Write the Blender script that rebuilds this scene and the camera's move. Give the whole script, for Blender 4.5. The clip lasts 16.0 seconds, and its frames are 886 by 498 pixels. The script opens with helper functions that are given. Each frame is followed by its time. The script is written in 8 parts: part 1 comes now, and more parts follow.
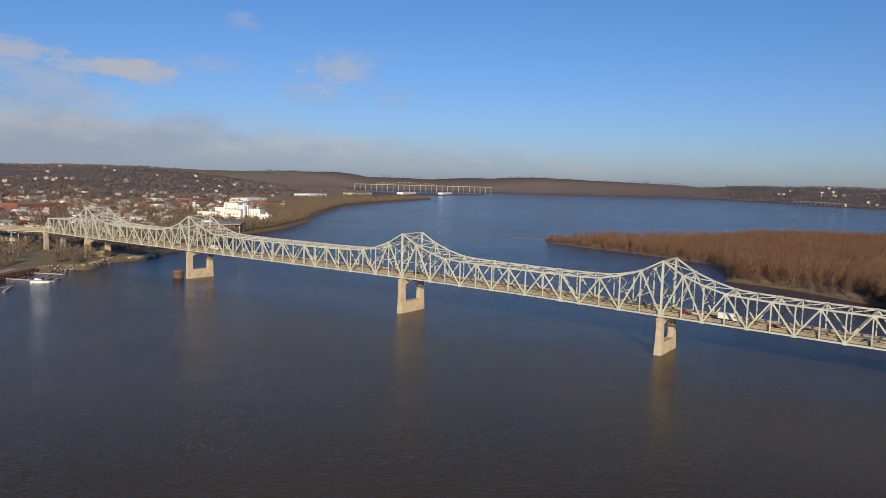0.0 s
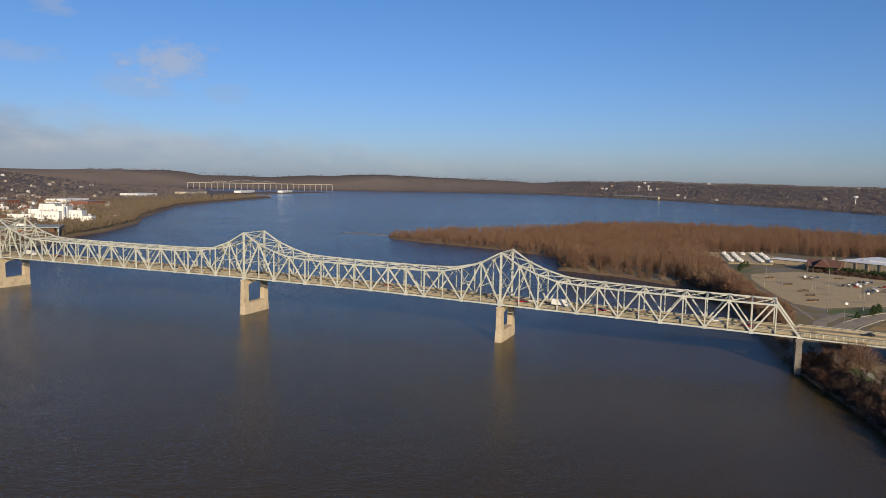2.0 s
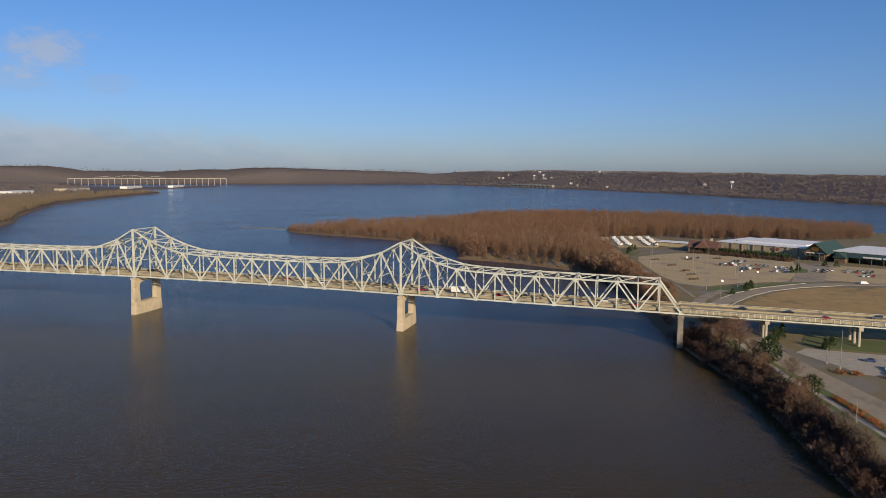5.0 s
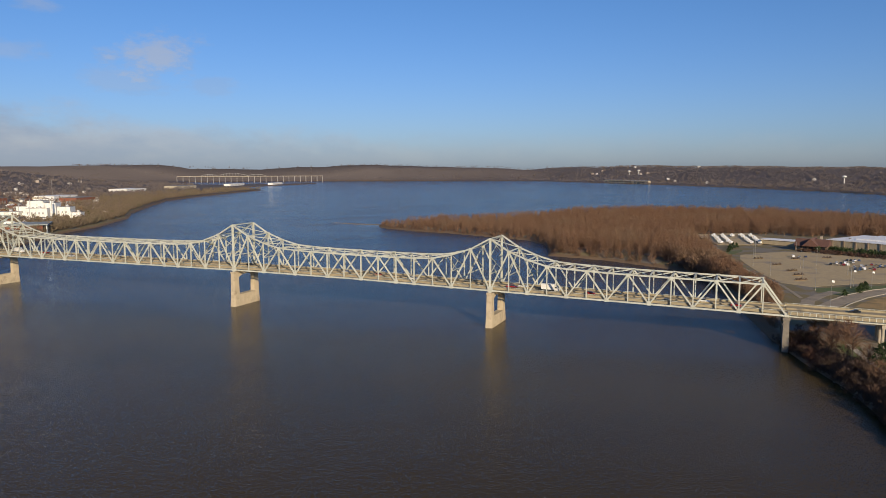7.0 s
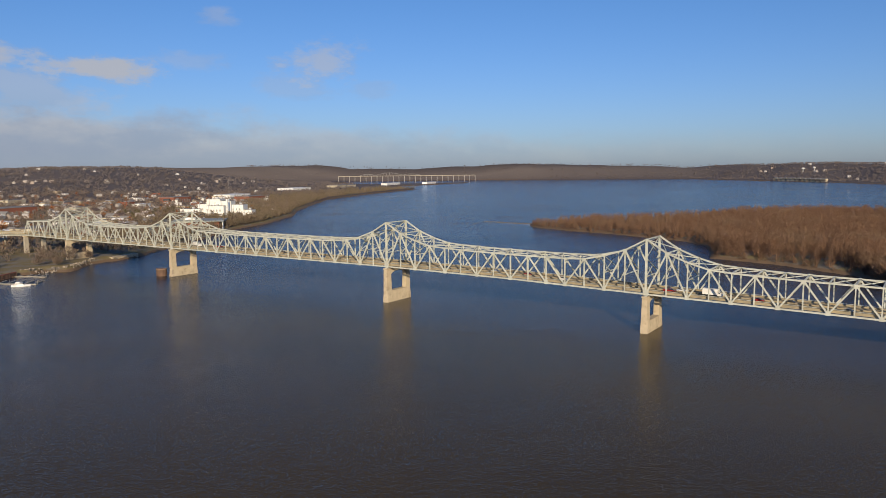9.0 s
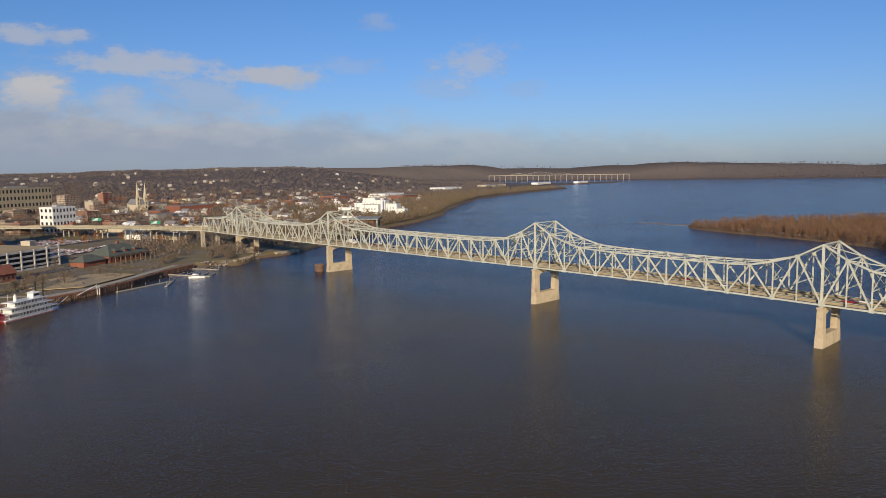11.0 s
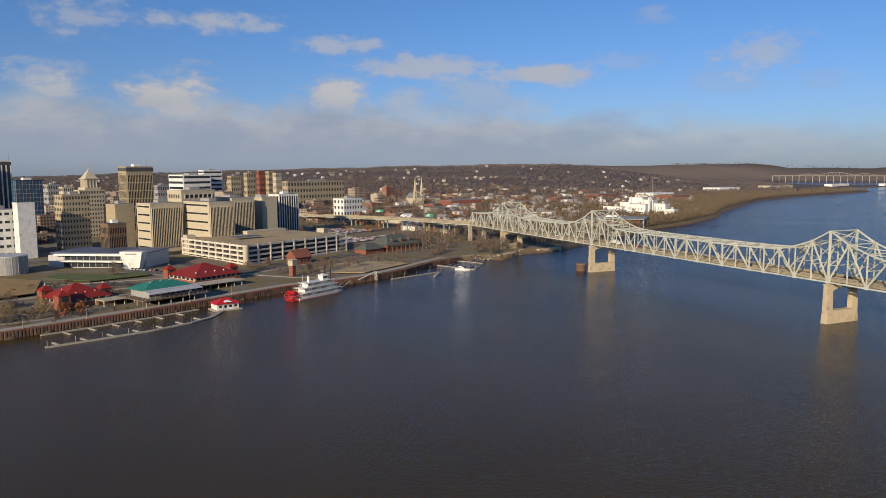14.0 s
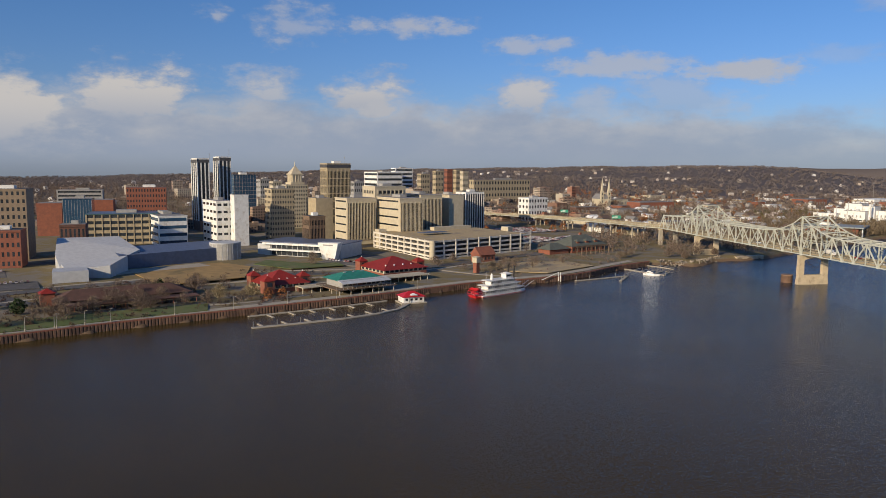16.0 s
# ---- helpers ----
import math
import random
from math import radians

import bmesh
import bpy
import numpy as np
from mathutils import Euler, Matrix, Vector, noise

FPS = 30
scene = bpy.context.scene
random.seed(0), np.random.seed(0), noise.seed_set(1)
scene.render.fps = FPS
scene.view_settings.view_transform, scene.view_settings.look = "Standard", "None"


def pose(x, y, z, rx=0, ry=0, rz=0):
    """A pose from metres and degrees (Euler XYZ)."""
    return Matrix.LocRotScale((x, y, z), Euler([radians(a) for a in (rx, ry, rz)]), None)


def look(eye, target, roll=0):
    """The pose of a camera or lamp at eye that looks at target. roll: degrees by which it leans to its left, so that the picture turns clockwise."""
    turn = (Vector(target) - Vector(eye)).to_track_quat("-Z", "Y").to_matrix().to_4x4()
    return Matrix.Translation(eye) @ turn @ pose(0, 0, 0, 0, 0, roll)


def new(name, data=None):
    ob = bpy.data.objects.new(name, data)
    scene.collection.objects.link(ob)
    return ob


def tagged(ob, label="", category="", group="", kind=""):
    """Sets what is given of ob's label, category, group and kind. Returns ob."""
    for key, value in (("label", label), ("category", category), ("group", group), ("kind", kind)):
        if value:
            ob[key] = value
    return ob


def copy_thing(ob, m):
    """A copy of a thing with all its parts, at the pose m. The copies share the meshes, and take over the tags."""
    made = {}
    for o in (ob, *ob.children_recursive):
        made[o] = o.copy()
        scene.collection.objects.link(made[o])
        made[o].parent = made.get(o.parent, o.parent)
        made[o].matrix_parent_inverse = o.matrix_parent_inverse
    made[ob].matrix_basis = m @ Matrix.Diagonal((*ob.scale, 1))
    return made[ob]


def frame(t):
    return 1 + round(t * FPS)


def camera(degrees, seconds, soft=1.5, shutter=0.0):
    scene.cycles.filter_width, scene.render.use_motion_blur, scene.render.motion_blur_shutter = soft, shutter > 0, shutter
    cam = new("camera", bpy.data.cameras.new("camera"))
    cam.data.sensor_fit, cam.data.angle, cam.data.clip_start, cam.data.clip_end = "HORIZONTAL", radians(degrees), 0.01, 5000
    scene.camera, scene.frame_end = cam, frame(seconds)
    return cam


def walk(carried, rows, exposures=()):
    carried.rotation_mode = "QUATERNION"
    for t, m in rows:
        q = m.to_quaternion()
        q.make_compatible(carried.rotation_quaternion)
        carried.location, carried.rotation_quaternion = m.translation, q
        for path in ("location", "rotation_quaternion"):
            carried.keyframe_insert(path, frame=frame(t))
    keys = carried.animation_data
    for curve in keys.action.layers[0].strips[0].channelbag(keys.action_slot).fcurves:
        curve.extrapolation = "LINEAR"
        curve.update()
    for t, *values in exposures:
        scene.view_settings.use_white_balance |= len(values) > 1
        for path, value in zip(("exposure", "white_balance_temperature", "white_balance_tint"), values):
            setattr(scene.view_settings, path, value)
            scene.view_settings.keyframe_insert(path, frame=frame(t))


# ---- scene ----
# ---------------------------------------------------------------- camera and its way
cam = camera(63.0, 16.0, soft=0.85)
ROWS = [  # seconds, x, y, z, yaw, pitch, roll
    (0.0, -1.64, -0.93, 81.59, -0.95, -5.59, 1.50), (0.5, -1.82, -1.69, 81.43, -4.14, -5.54, 1.39),
    (1.0, -2.21, -2.55, 81.30, -7.05, -5.51, 1.33), (1.5, -2.66, -3.56, 81.30, -10.16, -5.49, 1.22),
    (2.0, -3.02, -4.77, 81.33, -13.39, -5.53, 1.10), (2.5, -3.41, -5.97, 81.31, -16.07, -5.59, 0.98),
    (3.0, -3.72, -6.90, 81.30, -18.56, -5.65, 0.88), (3.2, -3.79, -7.20, 81.30, -19.37, -5.67, 0.85),
    (5.3, -2.86, -8.18, 80.88, -21.27, -6.13, 0.25), (5.5, -2.60, -7.95, 80.80, -19.92, -6.19, 0.14),
    (6.0, -2.05, -7.40, 80.73, -16.90, -6.29, 0.02), (6.5, -1.82, -6.80, 80.72, -15.15, -6.35, -0.09),
    (7.0, -1.58, -6.00, 80.63, -14.00, -6.41, -0.15), (7.5, -1.38, -4.69, 80.53, -11.44, -6.43, -0.27),
    (8.0, -1.05, -3.10, 80.36, -8.47, -6.42, -0.38), (8.5, -0.54, -1.60, 80.15, -5.25, -6.42, -0.49),
    (9.0, -0.10, 0.00, 80.02, -2.00, -6.41, -0.57), (11.3, 0.05, 6.30, 80.10, 11.84, -6.29, -0.82),
    (11.5, -0.12, 6.85, 80.05, 13.25, -6.27, -0.78), (12.0, -0.35, 8.10, 79.88, 17.20, -6.24, -0.73),
    (12.5, -0.42, 9.55, 79.85, 21.41, -6.24, -0.65), (13.0, -0.72, 10.95, 80.05, 24.99, -6.25, -0.55),
    (13.5, -1.55, 12.10, 80.30, 27.74, -6.28, -0.41), (14.0, -2.56, 13.15, 80.36, 30.55, -6.32, -0.27),
    (14.5, -3.78, 14.10, 80.18, 33.64, -6.30, -0.12), (15.0, -5.11, 15.25, 79.96, 37.16, -6.29, 0.04),
    (15.5, -6.40, 16.50, 79.72, 41.17, -6.34, 0.22), (16.0, -7.77, 17.20, 79.40, 44.98, -6.35, 0.42)]
walk(cam, [(t, pose(x, y, z, 90 + p, 0, w) @ pose(0, 0, 0, 0, 0, r)) for t, x, y, z, w, p, r in ROWS],
     exposures=[(0.0, 0.0), (16.0, 0.0)])

# ---------------------------------------------------------------- sky and sun
SUN_TO = Vector((0.06, -1.0, 0.0)).normalized()
SUN_EL = radians(18)
sun_dir = Vector((SUN_TO.x * math.cos(SUN_EL), SUN_TO.y * math.cos(SUN_EL), math.sin(SUN_EL)))
sun = new("sun", bpy.data.lights.new("sun", "SUN"))
sun.data.energy, sun.data.angle, sun.data.color = 5.0, radians(0.53), (1.0, 0.82, 0.58)
sun.matrix_world = look(sun_dir * 100, (0, 0, 0))


class Nodes:
    """Small helper that writes node trees."""

    def __init__(self, tree):
        self.t = tree
        tree.nodes.clear()

    def add(self, kind, **sets):
        n = self.t.nodes.new(kind)
        for k, v in sets.items():
            setattr(n, k, v)
        return n

    def link(self, a, b):
        self.t.links.new(a, b)

    def put(self, sock, v):
        if hasattr(v, "node"):
            self.link(v, sock)
        else:
            sock.default_value = v

    def math(self, op, a, b=0.0, clamp=False):
        n = self.add("ShaderNodeMath", operation=op, use_clamp=clamp)
        self.put(n.inputs[0], a), self.put(n.inputs[1], b)
        return n.outputs[0]

    def smooth(self, v, lo, hi, a=0.0, b=1.0):
        n = self.add("ShaderNodeMapRange", interpolation_type="SMOOTHSTEP")
        for i, q in enumerate((v, lo, hi, a, b)):
            self.put(n.inputs[i], q)
        return n.outputs[0]

    def noise(self, vec, scale, detail=4.0, rough=0.55, col=False):
        n = self.add("ShaderNodeTexNoise")
        self.put(n.inputs["Vector"], vec)
        n.inputs["Scale"].default_value, n.inputs["Detail"].default_value, n.inputs["Roughness"].default_value = scale, detail, rough
        return n.outputs["Color" if col else "Fac"]

    def mix(self, f, a, b, mode="MIX"):
        n = self.add("ShaderNodeMix", data_type="RGBA", blend_type=mode)
        self.put(n.inputs[0], f)
        self.put(n.inputs[6], a if hasattr(a, "node") else (*a, 1))
        self.put(n.inputs[7], b if hasattr(b, "node") else (*b, 1))
        return n.outputs[2]


def make_world():
    w = bpy.data.worlds.new("sky")
    scene.world = w
    w.use_nodes = True
    n = Nodes(w.node_tree)
    sky = n.add("ShaderNodeTexSky", sky_type="NISHITA", sun_disc=False, sun_elevation=SUN_EL, sun_rotation=math.atan2(SUN_TO.x, SUN_TO.y),
                altitude=150, air_density=1.0, dust_density=0.6, ozone_density=2.6)
    co = n.add("ShaderNodeTexCoord").outputs["Generated"]
    sep = n.add("ShaderNodeSeparateXYZ")
    n.link(co, sep.inputs[0])
    el = n.math("MULTIPLY", n.math("ARCSINE", sep.outputs[2]), 57.2958)
    az = n.math("MULTIPLY", n.math("ARCTAN2", sep.outputs[0], sep.outputs[1]), 57.2958)
    vec = n.add("ShaderNodeCombineXYZ")
    n.put(vec.inputs[0], n.math("MULTIPLY", az, 0.5)), n.put(vec.inputs[1], el)
    v = vec.outputs[0]
    warp = n.math("MULTIPLY", n.math("SUBTRACT", n.noise(v, 0.35, 6.0, 0.6), 0.5), 4.6)
    ragged = n.math("MULTIPLY", n.math("SUBTRACT", n.noise(v, 1.3, 5.0, 0.6), 0.5), 1.5)
    # the low bank: its top sinks from the town towards the lake
    top = n.smooth(az, -44.0, 24.0, 4.9, 1.9)
    depth = n.math("SUBTRACT", n.math("ADD", top, n.math("MULTIPLY", n.math("ADD", n.math("MULTIPLY", warp, 1.3), ragged), 0.8)), el)
    bank = n.smooth(az, 34.0, -40.0, 0.16, 0.92)
    cover = n.math("MULTIPLY", n.smooth(depth, -0.9, 1.5), n.math("MULTIPLY", bank, n.smooth(el, -1.2, 1.6, 0.35, 1.0)))
    lit = n.math("MULTIPLY", n.smooth(depth, 3.4, 0.2, 0.08, 0.62), n.smooth(n.noise(v, 0.28, 5.0, 0.6), 0.36, 0.62, 0.15, 1.0))

    def puff(a, e, wa, we, strength, soft=1.0):
        """A cloud of its own: centre, half width and half height in degrees."""
        x, y = n.math("DIVIDE", n.math("SUBTRACT", az, a), wa), n.math("DIVIDE", n.math("SUBTRACT", el, e), we)
        d = n.math("SQRT", n.math("ADD", n.math("MULTIPLY", x, x), n.math("MULTIPLY", y, y)))
        d = n.math("ADD", d, n.math("MULTIPLY", n.math("ADD", warp, n.math("MULTIPLY", ragged, 1.2)), 0.62 * soft))
        return n.math("MULTIPLY", n.smooth(d, 1.25, 0.35), strength)

    # lit cumulus heads standing out of the bank
    for a, e, wa, we, k in ((-69.0, 4.9, 5.2, 2.5, 1.0), (-77.0, 3.4, 7.0, 3.2, 1.0), (-58.8, 5.2, 2.6, 2.0, 0.8), (-50.2, 5.5, 3.6, 2.0, 0.95), (-38.9, 5.2, 2.8, 1.9, 0.9),
                            (-33.6, 4.9, 2.4, 1.4, 0.6), (-63.0, 4.3, 3.4, 1.2, 0.6), (-27.5, 5.2, 4.5, 1.9, 0.5), (-44.0, 3.8, 4.0, 1.0, 0.4)):
        p = puff(a, e, wa, we, k)
        cover = n.math("MAXIMUM", cover, n.math("MULTIPLY", p, 0.97))
        lit = n.math("MAXIMUM", lit, n.math("MULTIPLY", p, n.smooth(el, e - we, e + we * 0.5, 0.15, 1.0)))
    # thin streaks and shreds higher up
    for a, e, wa, we, k in ((-23.0, 7.1, 3.4, 0.75, 0.85), (-32.0, 7.8, 5.0, 0.7, 0.7), (-38.5, 9.3, 2.6, 0.6, 0.65), (-48.0, 10.8, 3.4, 0.65, 0.7), (-57.2, 10.4, 2.8, 1.2, 0.5),
                            (-62.0, 10.9, 1.2, 0.6, 0.6), (-7.4, 7.9, 2.6, 1.5, 0.55), (-9.0, 6.2, 3.0, 0.8, 0.25), (-14.6, 11.1, 1.2, 0.5, 0.3), (-16.5, 8.0, 2.0, 0.6, 0.25), (-3.5, 6.0, 1.6, 0.6, 0.2)):
        p = puff(a, e, wa * 1.15, we * 1.25, k, 1.25)
        cover = n.math("MAXIMUM", cover, p)
        lit = n.math("MAXIMUM", lit, n.math("MULTIPLY", n.smooth(p, 0.05, 0.4), 0.62))
    cloud = n.mix(lit, (3.9, 4.55, 5.9), (7.6, 7.2, 6.9))
    grade = n.mix(n.smooth(el, -1.0, 16.0), (0.73, 0.90, 1.44), (0.64, 0.97, 1.45))
    clear = n.mix(1.0, sky.outputs[0], grade, "MULTIPLY")
    col = n.mix(cover, clear, cloud)
    bg = n.add("ShaderNodeBackground")
    n.link(col, bg.inputs[0])
    bg.inputs[1].default_value = 0.074
    n.link(bg.outputs[0], n.add("ShaderNodeOutputWorld").inputs[0])


make_world()
# ---------------------------------------------------------------- materials


def material(name, base, other=None, scale=1.0, rough=0.8, metal=0.0, fine=8.0, bump=0.0, vary=0.0, dirt=None, dirt_scale=0.05, dirt_lo=0.5, dirt_hi=0.72, spec=0.5):
    """Two tones mixed by broad stains and fine grain, in metres."""
    m = bpy.data.materials.new(name)
    m.use_nodes = True
    n = Nodes(m.node_tree)
    co = n.add("ShaderNodeNewGeometry").outputs["Position"]
    other = other or tuple(c * 0.78 for c in base)
    broad = n.noise(co, 0.35 * scale, 5.0)
    grain = n.noise(co, fine * scale, 3.0, 0.7)
    f = n.smooth(n.math("ADD", n.math("MULTIPLY", broad, 0.65), n.math("MULTIPLY", grain, 0.35)), 0.36, 0.64)
    col = n.mix(f, base, other)
    if dirt:
        col = n.mix(n.smooth(n.noise(co, dirt_scale, 6.0, 0.62), dirt_lo, dirt_hi), col, dirt)
    if vary:
        rnd = n.add("ShaderNodeObjectInfo").outputs["Random"]
        hsv = n.add("ShaderNodeHueSaturation")
        n.link(col, hsv.inputs["Color"])
        n.put(hsv.inputs["Value"], n.smooth(rnd, 0.0, 1.0, 1 - vary, 1 + vary))
        col = hsv.outputs[0]
    b = n.add("ShaderNodeBsdfPrincipled")
    n.put(b.inputs["Base Color"], col)
    n.put(b.inputs["Roughness"], n.smooth(grain, 0.0, 1.0, max(rough - 0.1, 0.02), min(rough + 0.1, 1.0)))
    b.inputs["Metallic"].default_value = metal
    b.inputs["Specular IOR Level"].default_value = spec
    if bump:
        bp = n.add("ShaderNodeBump")
        bp.inputs["Strength"].default_value, bp.inputs["Distance"].default_value = 0.6, bump
        n.put(bp.inputs["Height"], grain)
        n.link(bp.outputs[0], b.inputs["Normal"])
    n.link(b.outputs[0], n.add("ShaderNodeOutputMaterial").inputs[0])
    return m


def island_material(name, dark, light, third=None, rough=0.9, tint_scale=0.012):
    """Foliage and twigs: each clump takes its own tone, with broad drifts of tone over the woods."""
    m = bpy.data.materials.new(name)
    m.use_nodes = True
    n = Nodes(m.node_tree)
    geo = n.add("ShaderNodeNewGeometry")
    col = n.mix(geo.outputs["Random Per Island"], dark, light)
    if third:
        col = n.mix(n.smooth(n.noise(geo.outputs["Position"], tint_scale, 4.0), 0.45, 0.7), col, third)
    b = n.add("ShaderNodeBsdfPrincipled")
    n.put(b.inputs["Base Color"], col)
    b.inputs["Roughness"].default_value, b.inputs["Specular IOR Level"].default_value = rough, 0.15
    n.link(b.outputs[0], n.add("ShaderNodeOutputMaterial").inputs[0])
    return m


def water_material():
    m = bpy.data.materials.new("river_water")
    m.use_nodes = True
    n = Nodes(m.node_tree)
    co = n.add("ShaderNodeNewGeometry").outputs["Position"]
    mp = n.add("ShaderNodeMapping")
    n.link(co, mp.inputs[0])
    mp.inputs["Rotation"].default_value[2] = radians(-25)
    mp.inputs["Scale"].default_value = (0.55, 1.5, 1.0)
    wide = n.noise(co, 0.006, 5.0, 0.6)
    silt_sky = n.mix(n.smooth(wide, 0.35, 0.68), (0.063, 0.042, 0.012), (0.052, 0.036, 0.012))
    # the silt thins towards the open lake, and reflected sky blue is painted in
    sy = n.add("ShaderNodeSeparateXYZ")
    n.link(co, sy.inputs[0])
    silt_sky = n.mix(n.smooth(n.math("ADD", sy.outputs[1], n.math("MULTIPLY", n.math("SUBTRACT", wide, 0.5), 500.0)), 200.0, 800.0), silt_sky, (0.004, 0.026, 0.066))
    b = n.add("ShaderNodeBsdfPrincipled")
    n.put(b.inputs["Base Color"], silt_sky)
    n.put(b.inputs["Roughness"], n.smooth(n.noise(mp.outputs[0], 0.012, 5.0, 0.6), 0.3, 0.75, 0.06, 0.16))
    b.inputs["IOR"].default_value = 1.333
    b.inputs["Specular IOR Level"].default_value = 0.15
    # wave slopes straight from noise, so that the far lake stays as choppy as the near river
    slopes = None
    for scale, amount, detail in ((3.2, 1.1, 2.0), (0.10, 0.05, 2.0)):
        vm = n.add("ShaderNodeVectorMath", operation="SUBTRACT")
        n.put(vm.inputs[0], n.noise(mp.outputs[0], scale, detail, 0.6, True))
        vm.inputs[1].default_value = (0.5, 0.5, 0.5)
        sc = n.add("ShaderNodeVectorMath", operation="MULTIPLY")
        n.link(vm.outputs[0], sc.inputs[0])
        sc.inputs[1].default_value = (amount, amount * 1.15, 0.0)
        if slopes is None:
            slopes = sc.outputs[0]
        else:
            ad = n.add("ShaderNodeVectorMath", operation="ADD")
            n.link(slopes, ad.inputs[0]), n.link(sc.outputs[0], ad.inputs[1])
            slopes = ad.outputs[0]
    # calm lanes and wind-ruffled patches
    wind = n.smooth(n.noise(mp.outputs[0], 0.007, 4.0, 0.55), 0.35, 0.7, 0.8, 1.15)
    ws = n.add("ShaderNodeVectorMath", operation="SCALE")
    n.link(slopes, ws.inputs[0]), n.link(wind, ws.inputs["Scale"])
    up = n.add("ShaderNodeVectorMath", operation="ADD")
    n.link(ws.outputs[0], up.inputs[0])
    up.inputs[1].default_value = (0, 0, 1)
    nm = n.add("ShaderNodeVectorMath", operation="NORMALIZE")
    n.link(up.outputs[0], nm.inputs[0])
    n.link(nm.outputs[0], b.inputs["Normal"])
    n.link(b.outputs[0], n.add("ShaderNodeOutputMaterial").inputs[0])
    return m


def ground_material():
    """Banks, lawns and town ground near the water; leafless woods, greyed for haze, on the hills."""
    m = bpy.data.materials.new("ground")
    m.use_nodes = True
    n = Nodes(m.node_tree)
    co = n.add("ShaderNodeNewGeometry").outputs["Position"]
    sep = n.add("ShaderNodeSeparateXYZ")
    n.link(co, sep.inputs[0])
    broad, mid, fine = n.noise(co, 0.011, 5.0, 0.6), n.noise(co, 0.06, 5.0, 0.6), n.noise(co, 1.3, 4.0, 0.65)
    grass = n.mix(fine, (0.27, 0.205, 0.11), (0.155, 0.135, 0.064))
    paved = n.mix(fine, (0.27, 0.235, 0.18), (0.165, 0.15, 0.125))
    col = n.mix(n.smooth(mid, 0.44, 0.6), grass, paved)
    # distant haze is mixed into the woods colour as a grey tint
    woods = n.mix(n.noise(co, 0.35, 4.0, 0.7), (0.10, 0.087, 0.085), (0.15, 0.127, 0.12))
    col = n.mix(n.smooth(n.math("ADD", sep.outputs[2], n.math("MULTIPLY", n.math("SUBTRACT", broad, 0.5), 40.0)), 22.0, 34.0), col, woods)
    ln = n.add("ShaderNodeVectorMath", operation="LENGTH")
    n.link(co, ln.inputs[0])
    col = n.mix(n.smooth(n.math("ADD", ln.outputs["Value"], n.math("MULTIPLY", mid, 500.0)), 1650.0, 2000.0), col, woods)
    bank = n.mix(fine, (0.235, 0.16, 0.095), (0.13, 0.09, 0.06))
    col = n.mix(n.smooth(n.math("ADD", sep.outputs[2], n.math("MULTIPLY", mid, 1.6)), 3.3, 2.2), col, bank)
    b = n.add("ShaderNodeBsdfPrincipled")
    n.put(b.inputs["Base Color"], col)
    b.inputs["Roughness"].default_value, b.inputs["Specular IOR Level"].default_value = 0.95, 0.15
    bp = n.add("ShaderNodeBump")
    bp.inputs["Strength"].default_value, bp.inputs["Distance"].default_value = 0.5, 0.3
    n.put(bp.inputs["Height"], fine)
    n.link(bp.outputs[0], b.inputs["Normal"])
    n.link(b.outputs[0], n.add("ShaderNodeOutputMaterial").inputs[0])
    return m


BROWNTAN = material("brown_stone", (0.27, 0.20, 0.135), (0.21, 0.16, 0.11), rough=0.85)
STEEL = material("bridge_paint", (0.55, 0.555, 0.48), (0.44, 0.445, 0.375), rough=0.55, vary=0.06, dirt=(0.30, 0.23, 0.15), dirt_scale=0.6, dirt_lo=0.6, dirt_hi=0.8)
CONCRETE = material("pier_concrete", (0.55, 0.455, 0.31), (0.47, 0.385, 0.265), rough=0.9, dirt=(0.34, 0.27, 0.185), dirt_scale=0.25, bump=0.02)
DECK = material("deck_concrete", (0.37, 0.305, 0.19), (0.28, 0.235, 0.155), rough=0.9, dirt=(0.15, 0.13, 0.10), dirt_scale=0.12)
ASPHALT = material("asphalt", (0.115, 0.108, 0.102), (0.075, 0.072, 0.07), rough=0.9, dirt=(0.17, 0.155, 0.135), dirt_scale=0.06)
LOT = material("pale_lot_paving", (0.47, 0.355, 0.185), (0.40, 0.30, 0.16), rough=0.92, dirt=(0.27, 0.22, 0.155), dirt_scale=0.05)
WALK = material("walk_concrete", (0.42, 0.37, 0.29), (0.34, 0.30, 0.24), rough=0.9)
RUST = material("sheet_pile_rust", (0.20, 0.115, 0.07), (0.12, 0.07, 0.05), rough=0.85, vary=0.2)
LAWN = material("lawn", (0.085, 0.125, 0.028), (0.125, 0.13, 0.045), rough=0.95, scale=0.4, dirt=(0.19, 0.15, 0.07), dirt_scale=0.04, dirt_lo=0.56)
DRYGRASS = material("dry_grass", (0.40, 0.255, 0.09), (0.30, 0.195, 0.075), rough=0.95, scale=0.4, dirt=(0.16, 0.125, 0.05), dirt_scale=0.05)
WHITE = material("white_paint", (0.80, 0.79, 0.75), (0.70, 0.69, 0.65), rough=0.6, dirt=(0.55, 0.51, 0.44), dirt_scale=0.2)
RED = material("red_metal_roof", (0.28, 0.024, 0.012), (0.22, 0.019, 0.010), rough=0.6)
GREEN = material("green_metal_roof", (0.035, 0.24, 0.17), (0.03, 0.17, 0.125), rough=0.5)
DARKGREEN = material("dark_green_roof", (0.035, 0.075, 0.06), (0.03, 0.055, 0.048), rough=0.6)
BRICK = material("red_brick", (0.27, 0.095, 0.055), (0.20, 0.075, 0.05), rough=0.9, fine=5)
